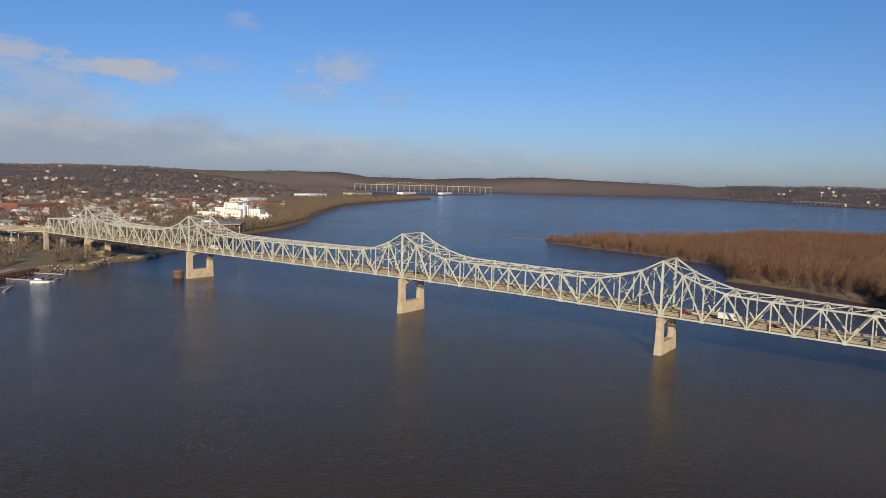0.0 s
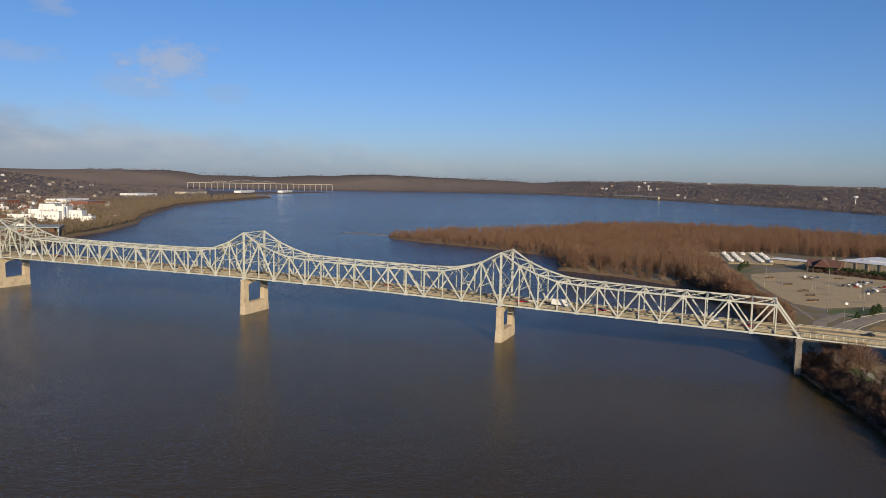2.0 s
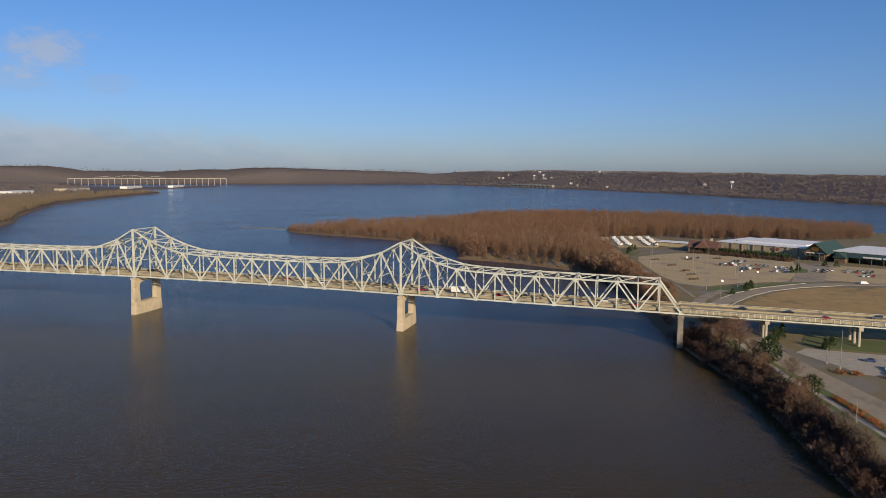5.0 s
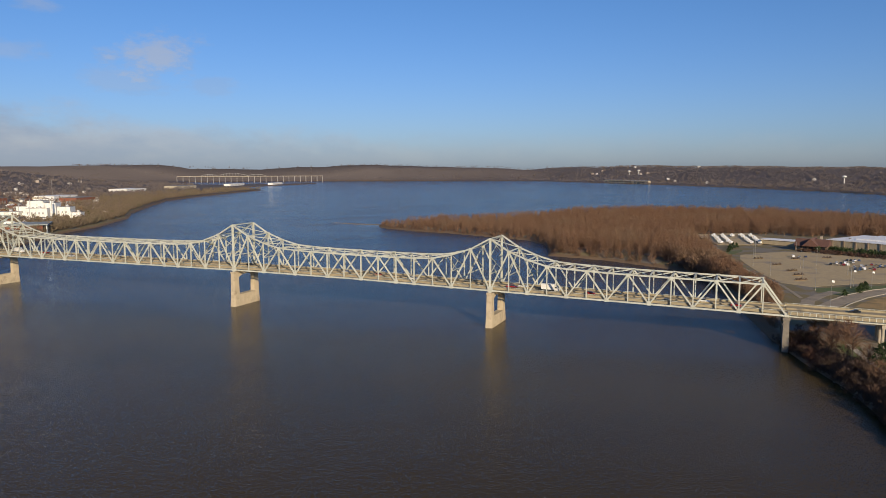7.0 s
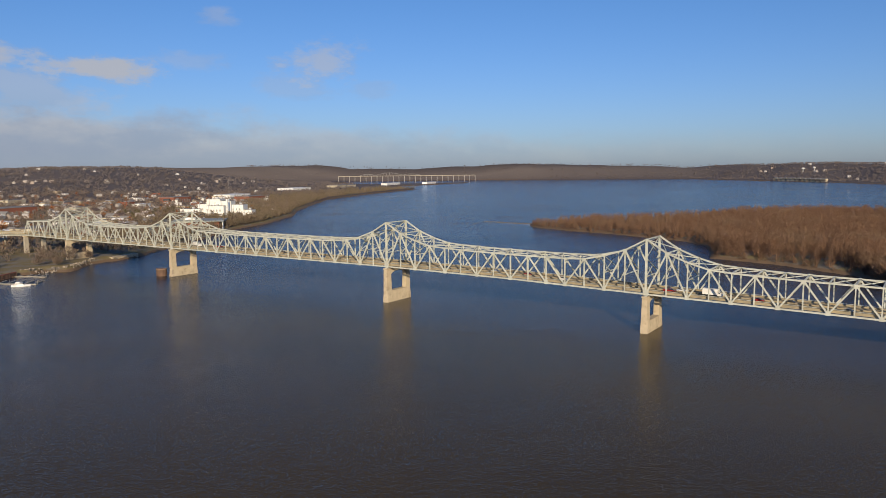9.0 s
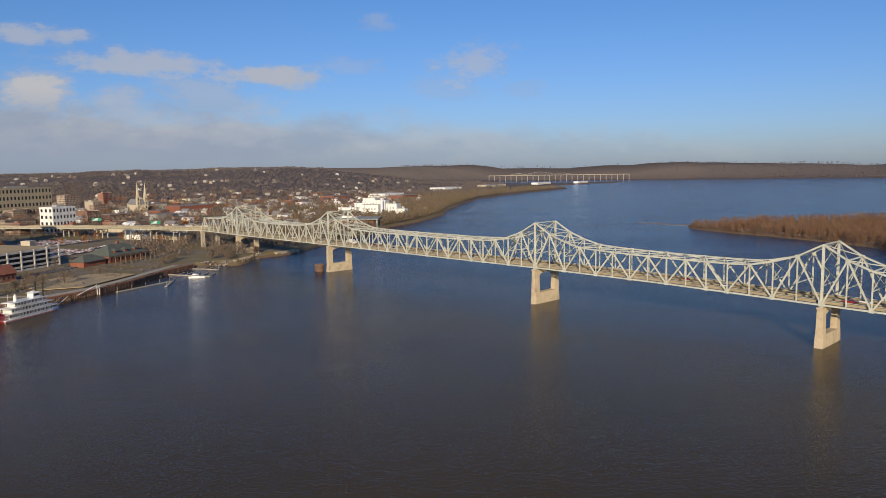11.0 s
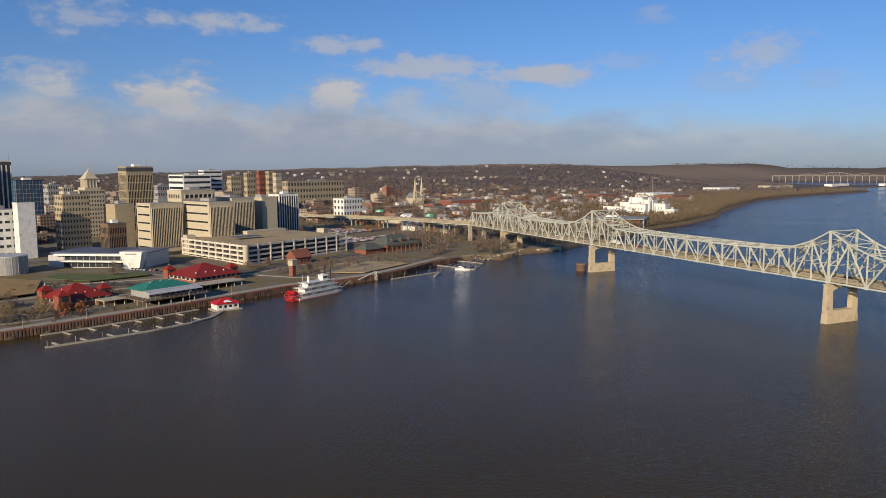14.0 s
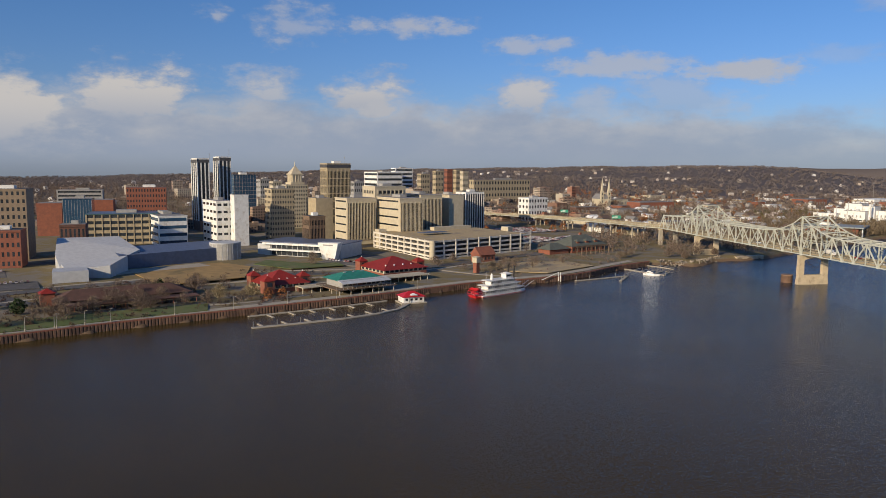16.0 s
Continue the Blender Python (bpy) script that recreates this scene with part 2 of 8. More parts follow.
DARKBRICK = material("dark_brick", (0.15, 0.07, 0.05), (0.10, 0.055, 0.042), rough=0.9, fine=5)
TAN = material("tan_stone", (0.42, 0.345, 0.225), (0.345, 0.285, 0.19), rough=0.85)
CREAM = material("cream_stone", (0.53, 0.465, 0.335), (0.45, 0.39, 0.285), rough=0.85)
GREY = material("grey_stone", (0.34, 0.33, 0.31), (0.27, 0.262, 0.25), rough=0.85)
SILVER = material("silver_cladding", (0.52, 0.525, 0.52), (0.44, 0.445, 0.445), rough=0.5)
ROOFGREY = material("roof_gravel", (0.25, 0.24, 0.235), (0.185, 0.18, 0.175), rough=0.95)
ROOFDARK = material("roof_tar", (0.085, 0.085, 0.09), (0.055, 0.055, 0.06), rough=0.8)
ROOFWHITE = material("roof_membrane", (0.82, 0.82, 0.81), (0.72, 0.72, 0.71), rough=0.7)
ROOFBLUE = material("blue_grey_roof", (0.125, 0.15, 0.215), (0.10, 0.12, 0.17), rough=0.45)
GLASS = material("window_glass", (0.025, 0.03, 0.036), (0.04, 0.045, 0.05), rough=0.14, fine=0.3, vary=0.3)
BLUEGLASS = material("blue_glass", (0.03, 0.075, 0.13), (0.025, 0.055, 0.10), rough=0.12, fine=0.3, vary=0.3)
TIMBER = material("timber", (0.19, 0.125, 0.08), (0.13, 0.09, 0.06), rough=0.9, fine=6)
POLE = material("pole_steel", (0.30, 0.29, 0.27), (0.22, 0.215, 0.2), rough=0.6, metal=0.3)
BLACK = material("black_rubber", (0.022, 0.022, 0.023), (0.03, 0.03, 0.03), rough=0.8)
SIGNGREEN = material("sign_green", (0.0, 0.22, 0.13), (0.0, 0.19, 0.115), rough=0.5)
ROCK = material("bank_rock", (0.34, 0.28, 0.21), (0.21, 0.175, 0.14), rough=0.95, vary=0.25, bump=0.05)
BARK = material("bark", (0.15, 0.11, 0.08), (0.09, 0.068, 0.052), rough=0.95)
TWIG = island_material("bare_twigs", (0.115, 0.064, 0.040), (0.26, 0.155, 0.098), (0.205, 0.135, 0.088), tint_scale=0.02)
TWIGGREY = island_material("grey_twigs", (0.11, 0.08, 0.06), (0.25, 0.19, 0.14), (0.14, 0.11, 0.075))
TOWNTWIG = island_material("town_twigs", (0.11, 0.083, 0.066), (0.235, 0.178, 0.142), (0.17, 0.13, 0.10))
# far twig tones are paled and greyed to carry the haze of distance
HAZETWIG = island_material("far_twigs", (0.105, 0.09, 0.087), (0.20, 0.167, 0.157), (0.145, 0.122, 0.114), tint_scale=0.004)
ROADTAN = material("worn_road_concrete", (0.34, 0.275, 0.185), (0.27, 0.22, 0.155), rough=0.92, dirt=(0.19, 0.16, 0.12), dirt_scale=0.08)
OLIVE = island_material("olive_leaves", (0.055, 0.06, 0.022), (0.14, 0.115, 0.05), (0.16, 0.11, 0.06), tint_scale=0.02)
SHORETWIG = island_material("shore_twigs", (0.12, 0.09, 0.06), (0.24, 0.185, 0.125), (0.15, 0.125, 0.075), tint_scale=0.01)
PALETWIG = island_material("pale_twigs", (0.20, 0.155, 0.09), (0.42, 0.34, 0.20))
EVERGREEN = island_material("evergreen_needles", (0.022, 0.04, 0.016), (0.055, 0.075, 0.03))
RUSSET = island_material("russet_leaves", (0.20, 0.075, 0.028), (0.32, 0.135, 0.05))
BRUSHWOOD = island_material("dark_brushwood", (0.045, 0.03, 0.024), (0.125, 0.085, 0.064), (0.10, 0.05, 0.035), tint_scale=0.06)
PALE = material("pale_concrete", (0.70, 0.65, 0.55), (0.62, 0.57, 0.48), rough=0.85, dirt=(0.48, 0.42, 0.33), dirt_scale=0.25)
WATER = water_material()
GROUND = ground_material()
# ---------------------------------------------------------------- mesh helpers


def mesh_of(name, bm, mat):
    me = bpy.data.meshes.new(name)
    bm.to_mesh(me)
    bm.free()
    me.materials.append(mat)
    return me


def part(name, bm, mat, parent=None, label=""):
    ob = new(name, mesh_of(name, bm, mat))
    if parent:
        ob.parent = parent
    return tagged(ob, label)


def piece(name, me, m, parent):
    """A repeat on shared mesh data, placed by the matrix m under its thing."""
    ob = new(name, me)
    ob.parent = parent
    ob.matrix_basis = m
    return ob


def thing(name, m, label, category, group="", kind=""):
    ob = new(name)
    ob.matrix_world = m
    return tagged(ob, label, category, group, kind)


def add_box(bm, cx, cy, z0, sx, sy, sz, rz=0.0, taper=1.0):
    """A box standing on z0, its top scaled by taper."""
    c, s = math.cos(rz), math.sin(rz)
    vs = []
    for k, z in ((1.0, z0), (taper, z0 + sz)):
        for dx, dy in ((-1, -1), (1, -1), (1, 1), (-1, 1)):
            x, y = dx * sx * k / 2, dy * sy * k / 2
            vs.append(bm.verts.new((cx + x * c - y * s, cy + x * s + y * c, z)))
    for f in ((3, 2, 1, 0), (4, 5, 6, 7), (0, 1, 5, 4), (1, 2, 6, 5), (2, 3, 7, 6), (3, 0, 4, 7)):
        bm.faces.new([vs[i] for i in f])


def box(*a, **k):
    bm = bmesh.new()
    add_box(bm, *a, **k)
    return bm


def add_prism(bm, pts, z0, z1):
    """A straight prism over a plan outline (counter-clockwise)."""
    lo = [bm.verts.new((x, y, z0)) for x, y in pts]
    hi = [bm.verts.new((x, y, z1)) for x, y in pts]
    bm.faces.new(hi)
    bm.faces.new(lo[::-1])
    for i in range(len(pts)):
        j = (i + 1) % len(pts)
        bm.faces.new((lo[i], lo[j], hi[j], hi[i]))


def prism(pts, z0, z1):
    bm = bmesh.new()
    add_prism(bm, pts, z0, z1)
    bmesh.ops.recalc_face_normals(bm, faces=bm.faces)
    return bm


def add_tube(bm, path, radii, sides=6):
    """A tapered tube along points."""
    rings = []
    for i, p in enumerate(path):
        p = Vector(p)
        d = (Vector(path[min(i + 1, len(path) - 1)]) - Vector(path[max(i - 1, 0)])).normalized()
        a = d.cross(Vector((0.31, 0.87, 0.38))).normalized()
        b = d.cross(a)
        rings.append([bm.verts.new(p + (a * math.cos(q) + b * math.sin(q)) * radii[i]) for q in (2 * math.pi * k / sides for k in range(sides))])
    for r0, r1 in zip(rings, rings[1:]):
        for k in range(sides):
            bm.faces.new((r0[k], r0[(k + 1) % sides], r1[(k + 1) % sides], r1[k]))
    bm.faces.new(rings[0][::-1])
    bm.faces.new(rings[-1])


def tube(path, radii, sides=6):
    bm = bmesh.new()
    add_tube(bm, path, radii, sides)
    return bm


def joined(name, verts, faces, mat):
    me = bpy.data.meshes.new(name)
    me.from_pydata(verts, [], faces)
    me.materials.append(mat)
    return me


# ---------------------------------------------------------------- land and water
TOWN_SHORE = [(-430, -4950), (-395, -300), (-385, 0), (-370, 101), (-365, 148), (-354, 208), (-343, 268), (-336, 326), (-331, 372), (-318, 405),
              (-309, 440), (-308, 475), (-312, 519), (-309, 566), (-298, 584), (-281, 585), (-280, 596), (-286, 633), (-271, 652), (-263, 690),
              (-256, 800), (-247, 985), (-225, 1085), (-216, 1260), (-233, 1390), (-238, 1700), (-236, 1960), (-140, 2335), (0, 2770),
              (-80, 3020), (-70, 3240), (94, 3500), (280, 3800), (255, 3850), (60, 3700), (-200, 3600), (-420, 3900), (-420, 4700)]
FAR_SHORE = [(-2800, 3950), (-420, 4760), (0, 4780), (400, 4740), (760, 4640), (1000, 4500), (1330, 4420), (1590, 4250), (1777, 3200), (1815, 2500), (1790, 2000),
             (1715, 1640), (1705, 1356), (1760, 1120), (2100, 950), (4950, 900)]
EAST_SHORE = [(4950, 250), (1500, 340), (1100, 450), (960, 560), (890, 690), (845, 814), (800, 1000), (650, 1120), (497, 1112), (305, 1050), (200, 1020),
              (158, 1010), (152, 975), (160, 945), (189, 894), (226, 848), (245, 815), (283, 748), (286, 700), (264, 640), (250, 606), (262, 598), (288, 563), (306, 516), (316, 490), (300, 430), (259, 342),
              (229, 279), (213, 237), (204, 207), (191, 179), (177, 153), (166, 133), (156, 112), (146, 60), (135, -100), (140, -4950)]
POLYS = [np.array(TOWN_SHORE + [(-4950, 4700), (-4950, -4950)], float), np.array(FAR_SHORE + [(4950, 4990), (-2800, 4990)], float),
         np.array(EAST_SHORE + [(4950, -4950)], float)]


def signed(p, poly):
    """Distance to an outline, positive inside."""
    best = np.full(len(p), 1e18)
    inside = np.zeros(len(p), bool)
    for a, b in zip(poly, np.roll(poly, -1, axis=0)):
        ab = b - a
        t = np.clip(((p - a) @ ab) / (ab @ ab), 0, 1)
        q = p - (a + t[:, None] * ab)
        best = np.minimum(best, (q ** 2).sum(1))
        with np.errstate(divide="ignore", invalid="ignore"):
            cut = ((a[1] > p[:, 1]) != (b[1] > p[:, 1])) & (p[:, 0] < ab[0] * (p[:, 1] - a[1]) / ab[1] + a[0])
        inside ^= cut
    return np.sqrt(best) * np.where(inside, 1, -1)


CREST_AZ = [-180, -80, -75, -71, -66, -55, -44, -35, -23, -16, -13, -10, -9, -6, 0, 12, 20, 30, 42, 51, 70, 180]
CREST_Z = [20, 20, 18, 24, 34, 56, 72, 84, 95, 96, 98, 102, 105, 106, 103, 98, 92, 82, 72, 64, 60, 30]


def ramp(v, lo, hi):
    t = np.clip((v - lo) / (hi - lo), 0, 1)
    return t * t * (3 - 2 * t)


def land_height(p):
    p = np.atleast_2d(np.asarray(p, float))
    town, far, east = (signed(p, q) for q in POLYS)
    az = np.degrees(np.arctan2(p[:, 0], p[:, 1]))
    r = np.hypot(p[:, 0], p[:, 1])
    crest = np.interp(az, CREST_AZ, CREST_Z) + 1.6 * np.sin(az * 0.9) + 1.0 * np.sin(az * 2.3 + 1)
    wav = np.sin(p[:, 0] * 0.011 + 1.3 * np.sin(p[:, 1] * 0.007)) * np.sin(p[:, 1] * 0.009 + 0.6)
    walled = 1 - ramp(p[:, 1], 566, 582)
    ht = -4 + 7.6 * ramp(town, -7 + 7.3 * walled, 2.5 - 1.0 * walled) + 3 * ramp(town, 30, 160) + 17 * ramp(town, 200, 1300)
    ht = np.where(town > 300, ht + (crest - ht) * ramp(r + 160 * wav, 1750, 3300) * ramp(town, 300, 1200), ht)
    hf = -4 + 7 * ramp(far, -6, 12)
    hf = np.where(far > 0, hf + (crest - hf) * ramp(far + 60 * wav * ramp(az, 8, 26), 5, np.interp(az, [8, 26], [150, 620])), hf)
    he = -4 + 4.9 * ramp(east, -6, 1) + 4.1 * ramp(east, 1, 14)
    low = ramp(p[:, 1], 560, 700)                # the wooded spit lies low
    he = np.where(east > 0, he - 2.6 * low * ramp(east, 1, 14), he)
    return np.maximum(np.maximum(ht, hf), he)


def make_land():
    azs = np.concatenate([np.arange(-180, -84, 3.0), np.arange(-84, 60, 0.3), np.arange(60, 180, 3.0)])
    rs = np.concatenate([[0.5, 30, 60, 90], 100 * 1.0145 ** np.arange(0, 272)])
    rs = rs[rs < 4990]
    A, R = np.meshgrid(np.radians(azs), rs)
    p = np.stack([R.ravel() * np.sin(A.ravel()), R.ravel() * np.cos(A.ravel())], 1)
    z = land_height(p)
    na, nr = len(azs), len(rs)
    i, j = np.meshgrid(np.arange(nr - 1), np.arange(na), indexing="ij")
    k = (j + 1) % na
    faces = np.stack([i * na + j, i * na + k, (i + 1) * na + k, (i + 1) * na + j], -1).reshape(-1, 4)[:, ::-1]
    me = joined("ground", np.c_[p, z].tolist(), faces.tolist(), GROUND)
    me.polygons.foreach_set("use_smooth", [True] * len(me.polygons))
    tagged(new("ground", me), "river banks, town ground and leafless wooded hills", "ground", kind="structure")
    bm = bmesh.new()
    bmesh.ops.create_circle(bm, cap_ends=True, segments=96, radius=4992)
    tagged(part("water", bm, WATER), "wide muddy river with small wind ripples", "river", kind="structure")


make_land()


def ground_at(x, y):
    return float(land_height([(x, y)])[0])
# ---------------------------------------------------------------- the truss bridge
AX0, AXD, AXN = Vector((-34.6, 441.5, 0)), Vector((0.80945, -0.58719, 0)), Vector((0.58719, 0.80945, 0))
TRUSS_W = 19.6
BRIDGE_M = Matrix(((AXD.x, AXN.x, 0, AX0.x), (AXD.y, AXN.y, 0, AX0.y), (0, 0, 1, 0), (0, 0, 0, 1)))   # x along, y across, z up
END_W, TOWER_1, TOWER_2, TOWER_3, TOWER_4, END_E = -409.0, -333.8, -188.0, 19.4, 176.8, 312.5
SPANS = [(END_W, TOWER_1, 8), (TOWER_1, TOWER_2, 14), (TOWER_2, TOWER_3, 20), (TOWER_3, TOWER_4, 15), (TOWER_4, END_E, 14)]
TOWERS = (TOWER_1, TOWER_2, TOWER_3, TOWER_4)


def chord_z(s):
    return float(np.interp(s, [-700, END_W, TOWER_1, TOWER_3, 100, TOWER_4, END_E, 500], [17, 22.0, 21.6, 21.6, 20.8, 19.0, 16.2, 12]))


NODES = []                                    # place, panel index in its span, panels in the span
for a, b, count in SPANS:
    for i in range(count):
        NODES.append(a + (b - a) * i / count)
NODES.append(END_E)
RISE = [26.3, 20.4, 16.8, 14.3, 13.7, 13.4, 13.2, 13.1, 13.1, 13.1, 13.1]


def truss_rise(i):
    """Height of the truss at node i: tall over the towers, even between them."""
    marks = [8, 22, 42, 57]
    k = min(abs(i - m) for m in marks)
    return RISE[min(k, 10)]


def unit_member():
    """A rolled section of unit length along z and unit size across."""
    bm = bmesh.new()
    out = [(-.5, -.5), (.5, -.5), (.5, -.3), (.16, -.3), (.16, .3), (.5, .3), (.5, .5), (-.5, .5), (-.5, .3), (-.16, .3), (-.16, -.3), (-.5, -.3)]
    add_prism(bm, out, 0, 1)
    return mesh_of("member", bm, STEEL)


def unit_box(mat, name):
    return mesh_of(name, box(0, 0, 0, 1, 1, 1), mat)


MEMBER, CHORD = unit_member(), unit_box(STEEL, "chord")


def between(a, b, wide, deep):
    """The matrix that lays a unit member from a to b; wide is across the bridge."""
    a, b = Vector(a), Vector(b)
    d = b - a
    z = d.normalized()
    y = Vector((0, 1, 0)) if abs(z.y) < 0.9 else Vector((0, 0, 1))
    x = y.cross(z).normalized()
    y = z.cross(x)
    m = Matrix((x * deep, y * wide, d)).transposed().to_4x4()
    m.translation = a
    return m


def make_bridge():
    br = thing("truss_bridge", BRIDGE_M, "long pale green steel through-truss road bridge on concrete piers", "bridge")
    n = len(NODES)
    bot = [Vector((s, 0, chord_z(s))) for s in NODES]
    top = [b + Vector((0, 0, truss_rise(i))) for i, b in enumerate(bot)]
    # which nodes carry diagonals at the bottom
    low = set()
    start = 0
    for a, b, count in SPANS:
        ks = {8: (0, 2, 4, 6, 8), 14: tuple(range(0, 15, 2)), 20: (0, 2, 4, 5, 7, 9, 11, 13, 15, 16, 18, 20), 15: (0, 2, 4, 6, 8, 10, 11, 13, 15)}[count]
        low |= {start + k for k in ks}
        start += count
    for side in (0.0, TRUSS_W):
        off = Vector((0, side, 0))
        for i in range(n - 1):
            piece("bottom_chord", CHORD, between(bot[i] + off, bot[i + 1] + off, 0.7, 0.75), br)
            if 0 < i < n - 2:
                piece("top_chord", CHORD, between(top[i] + off, top[i + 1] + off, 0.72, 0.75), br)
            # diagonals run between a bottom node and its neighbour at the top
            if i == 0:
                piece("end_post", CHORD, between(bot[0] + off, top[1] + off, 0.72, 0.75), br)
            elif i == n - 2:
                piece("end_post", CHORD, between(top[i] + off, bot[n - 1] + off, 0.72, 0.75), br)
            elif i in low and i + 1 not in low:
                piece("diagonal", MEMBER, between(bot[i] + off, top[i + 1] + off, 0.62, 0.66), br)
            else:
                piece("diagonal", MEMBER, between(top[i] + off, bot[i + 1] + off, 0.62, 0.66), br)
        for i in range(1, n - 1):
            big = truss_rise(i) > 25
            piece("vertical", MEMBER, between(bot[i] + off, top[i] + off, 0.6 if not big else 0.95, 0.5 if not big else 0.95), br)
        for i in range(n):
            if i in low:
                w = 1.9 if truss_rise(i) < 25 or not 0 < i < n - 1 else 2.6
                piece("gusset_plate", CHORD, between(bot[i] + off + Vector((0, 0, -0.6)), bot[i] + off + Vector((0, 0, w * 0.75)), 0.98, w), br)
            elif 0 < i < n - 1:
                piece("gusset_plate", CHORD, between(top[i] + off + Vector((0, 0, -1.2)), top[i] + off + Vector((0, 0, 0.55)), 1.0, 1.7), br)
    across = Vector((0, TRUSS_W, 0))
    for i in range(1, n - 1):
        piece("top_strut", MEMBER, between(top[i], top[i] + across, 0.5, 0.6), br)
        if i < n - 2:
            mid = (top[i] + top[i + 1] + across) / 2
            piece("lateral_brace", MEMBER, between(top[i], top[i + 1] + across, 0.34, 0.34), br)
            piece("lateral_brace", MEMBER, between(top[i] + across, top[i + 1], 0.34, 0.34), br)
        clear = bot[i].z + 8.4
        if truss_rise(i) > 15:                    # deep sway frames near the towers
            piece("sway_strut", MEMBER, between((bot[i].x, 0, clear), (bot[i].x, TRUSS_W, clear), 0.4, 0.55), br)
            h = top[i].z - clear
            steps = 2 if h > 12 else 1
            for k in range(steps):
                z0, z1 = clear + h * k / steps, clear + h * (k + 1) / steps
                piece("sway_brace", MEMBER, between((bot[i].x, 0, z0), (bot[i].x, TRUSS_W, z1), 0.3, 0.34), br)
                piece("sway_brace", MEMBER, between((bot[i].x, 0, z1), (bot[i].x, TRUSS_W, z0), 0.3, 0.34), br)
        elif i not in low or i % 2:
            z0 = top[i].z - 3.0
            piece("sway_brace", MEMBER, between((bot[i].x, 0, z0), (bot[i].x, TRUSS_W * 0.28, top[i].z - 0.2), 0.3, 0.34), br)
            piece("sway_brace", MEMBER, between((bot[i].x, TRUSS_W, z0), (bot[i].x, TRUSS_W * 0.72, top[i].z - 0.2), 0.3, 0.34), br)
    for i in range(n):
        piece("floor_beam", MEMBER, between(bot[i] + Vector((0, 0, -0.1)), bot[i] + across + Vector((0, 0, -0.1)), 0.5, 1.1), br)
    for i in range(n - 1):
        # roadway slab, kerb walls and rails panel by panel
        a, b = bot[i] + Vector((0.04, 0, 0.75)), bot[i + 1] + Vector((-0.04, 0, 0.75))
        mid = Vector((0, TRUSS_W / 2, 0))
        piece("deck_slab", DECKBOX, between(a + mid, b + mid, TRUSS_W - 2.2, 0.5), br)
        for y in (1.35, TRUSS_W - 1.35):
            piece("kerb_wall", KERBBOX, between(a + Vector((0, y, 0.55)), b + Vector((0, y, 0.55)), 0.4, 0.75), br)
            piece("rail", MEMBER, between(a + Vector((0, y, 1.25)), b + Vector((0, y, 1.25)), 0.14, 0.16), br)
        for y in (4.2, 9.0, 13.8):
            piece("stringer", MEMBER, between(bot[i] + Vector((0, y, 0.2)), bot[i + 1] + Vector((0, y, 0.2)), 0.35, 0.6), br)
        piece("median_barrier", KERBBOX, between(a + mid + Vector((0, 0, 0.5)), b + mid + Vector((0, 0, 0.5)), 0.45, 0.7), br)
    return br


DECKBOX, KERBBOX = unit_box(DECK, "deck_slab"), unit_box(DECK, "kerb_wall")
make_bridge()


def make_pier(s, z_top, base=0.0, tall=True):
    """Battered concrete portal pier: plinth, two legs and an arched head."""
    m = BRIDGE_M @ Matrix.Translation((s, TRUSS_W / 2, 0))
    p = thing("bridge_pier", m, "tan concrete portal pier with an arched opening, standing in the river", "pier", "bridge piers")
    half = 11.5
    z0, z1, z2 = base - 3.0, base + (z_top - base) * 0.33, z_top - 0.9
    bm = bmesh.new()
    add_box(bm, 0, 0, z0, 3.7, 2 * half + 0.9, z1 - z0, taper=0.92)
    part("plinth", bm, CONCRETE, p)
    for sgn in (-1, 1):
        bm = bmesh.new()
        add_box(bm, 0, sgn * (half - 2.2), z1 - 0.02, 2.9, 4.4, z2 - z1 + 0.02, taper=0.88)
        part("leg", bm, CONCRETE, p)
    # arched head between the legs
    bm = bmesh.new()
    w, spring = half - 4.1, z2 - 3.6
    pts = [(-w, spring)] + [(w * math.sin(q), spring + 2.3 * math.cos(q)) for q in np.linspace(-1.45, 1.45, 13)] + [(w, spring), (w, z2), (-w, z2)]
    lo = [bm.verts.new((-1.2, y, z)) for y, z in pts]
    hi = [bm.verts.new((1.2, y, z)) for y, z in pts]
    bm.faces.new(lo), bm.faces.new(hi[::-1])
    for i in range(len(pts)):
        j = (i + 1) % len(pts)
        bm.faces.new((lo[i], hi[i], hi[j], lo[j]))
    bmesh.ops.recalc_face_normals(bm, faces=bm.faces)
    part("arched_head", bm, CONCRETE, p)
    part("coping", box(0, 0, z2 - 0.02, 3.0, 2 * half + 0.1, 0.75), CONCRETE, p)
    for y in (-TRUSS_W / 2, TRUSS_W / 2):
        part("bearing", box(0, y, z2 + 0.7, 1.5, 1.3, max(z_top - z2 - 0.7, 0.3)), STEEL, p, "pale green steel bearing shoe")
    return p


for s in (TOWER_2, TOWER_3, TOWER_4):
    make_pier(s, chord_z(s) - 0.9)
tp = make_pier(TOWER_1, chord_z(TOWER_1) - 0.9, base=3.0)
tagged(tp, "tan concrete portal pier standing on the wooded river bank")
# ---------------------------------------------------------------- trees


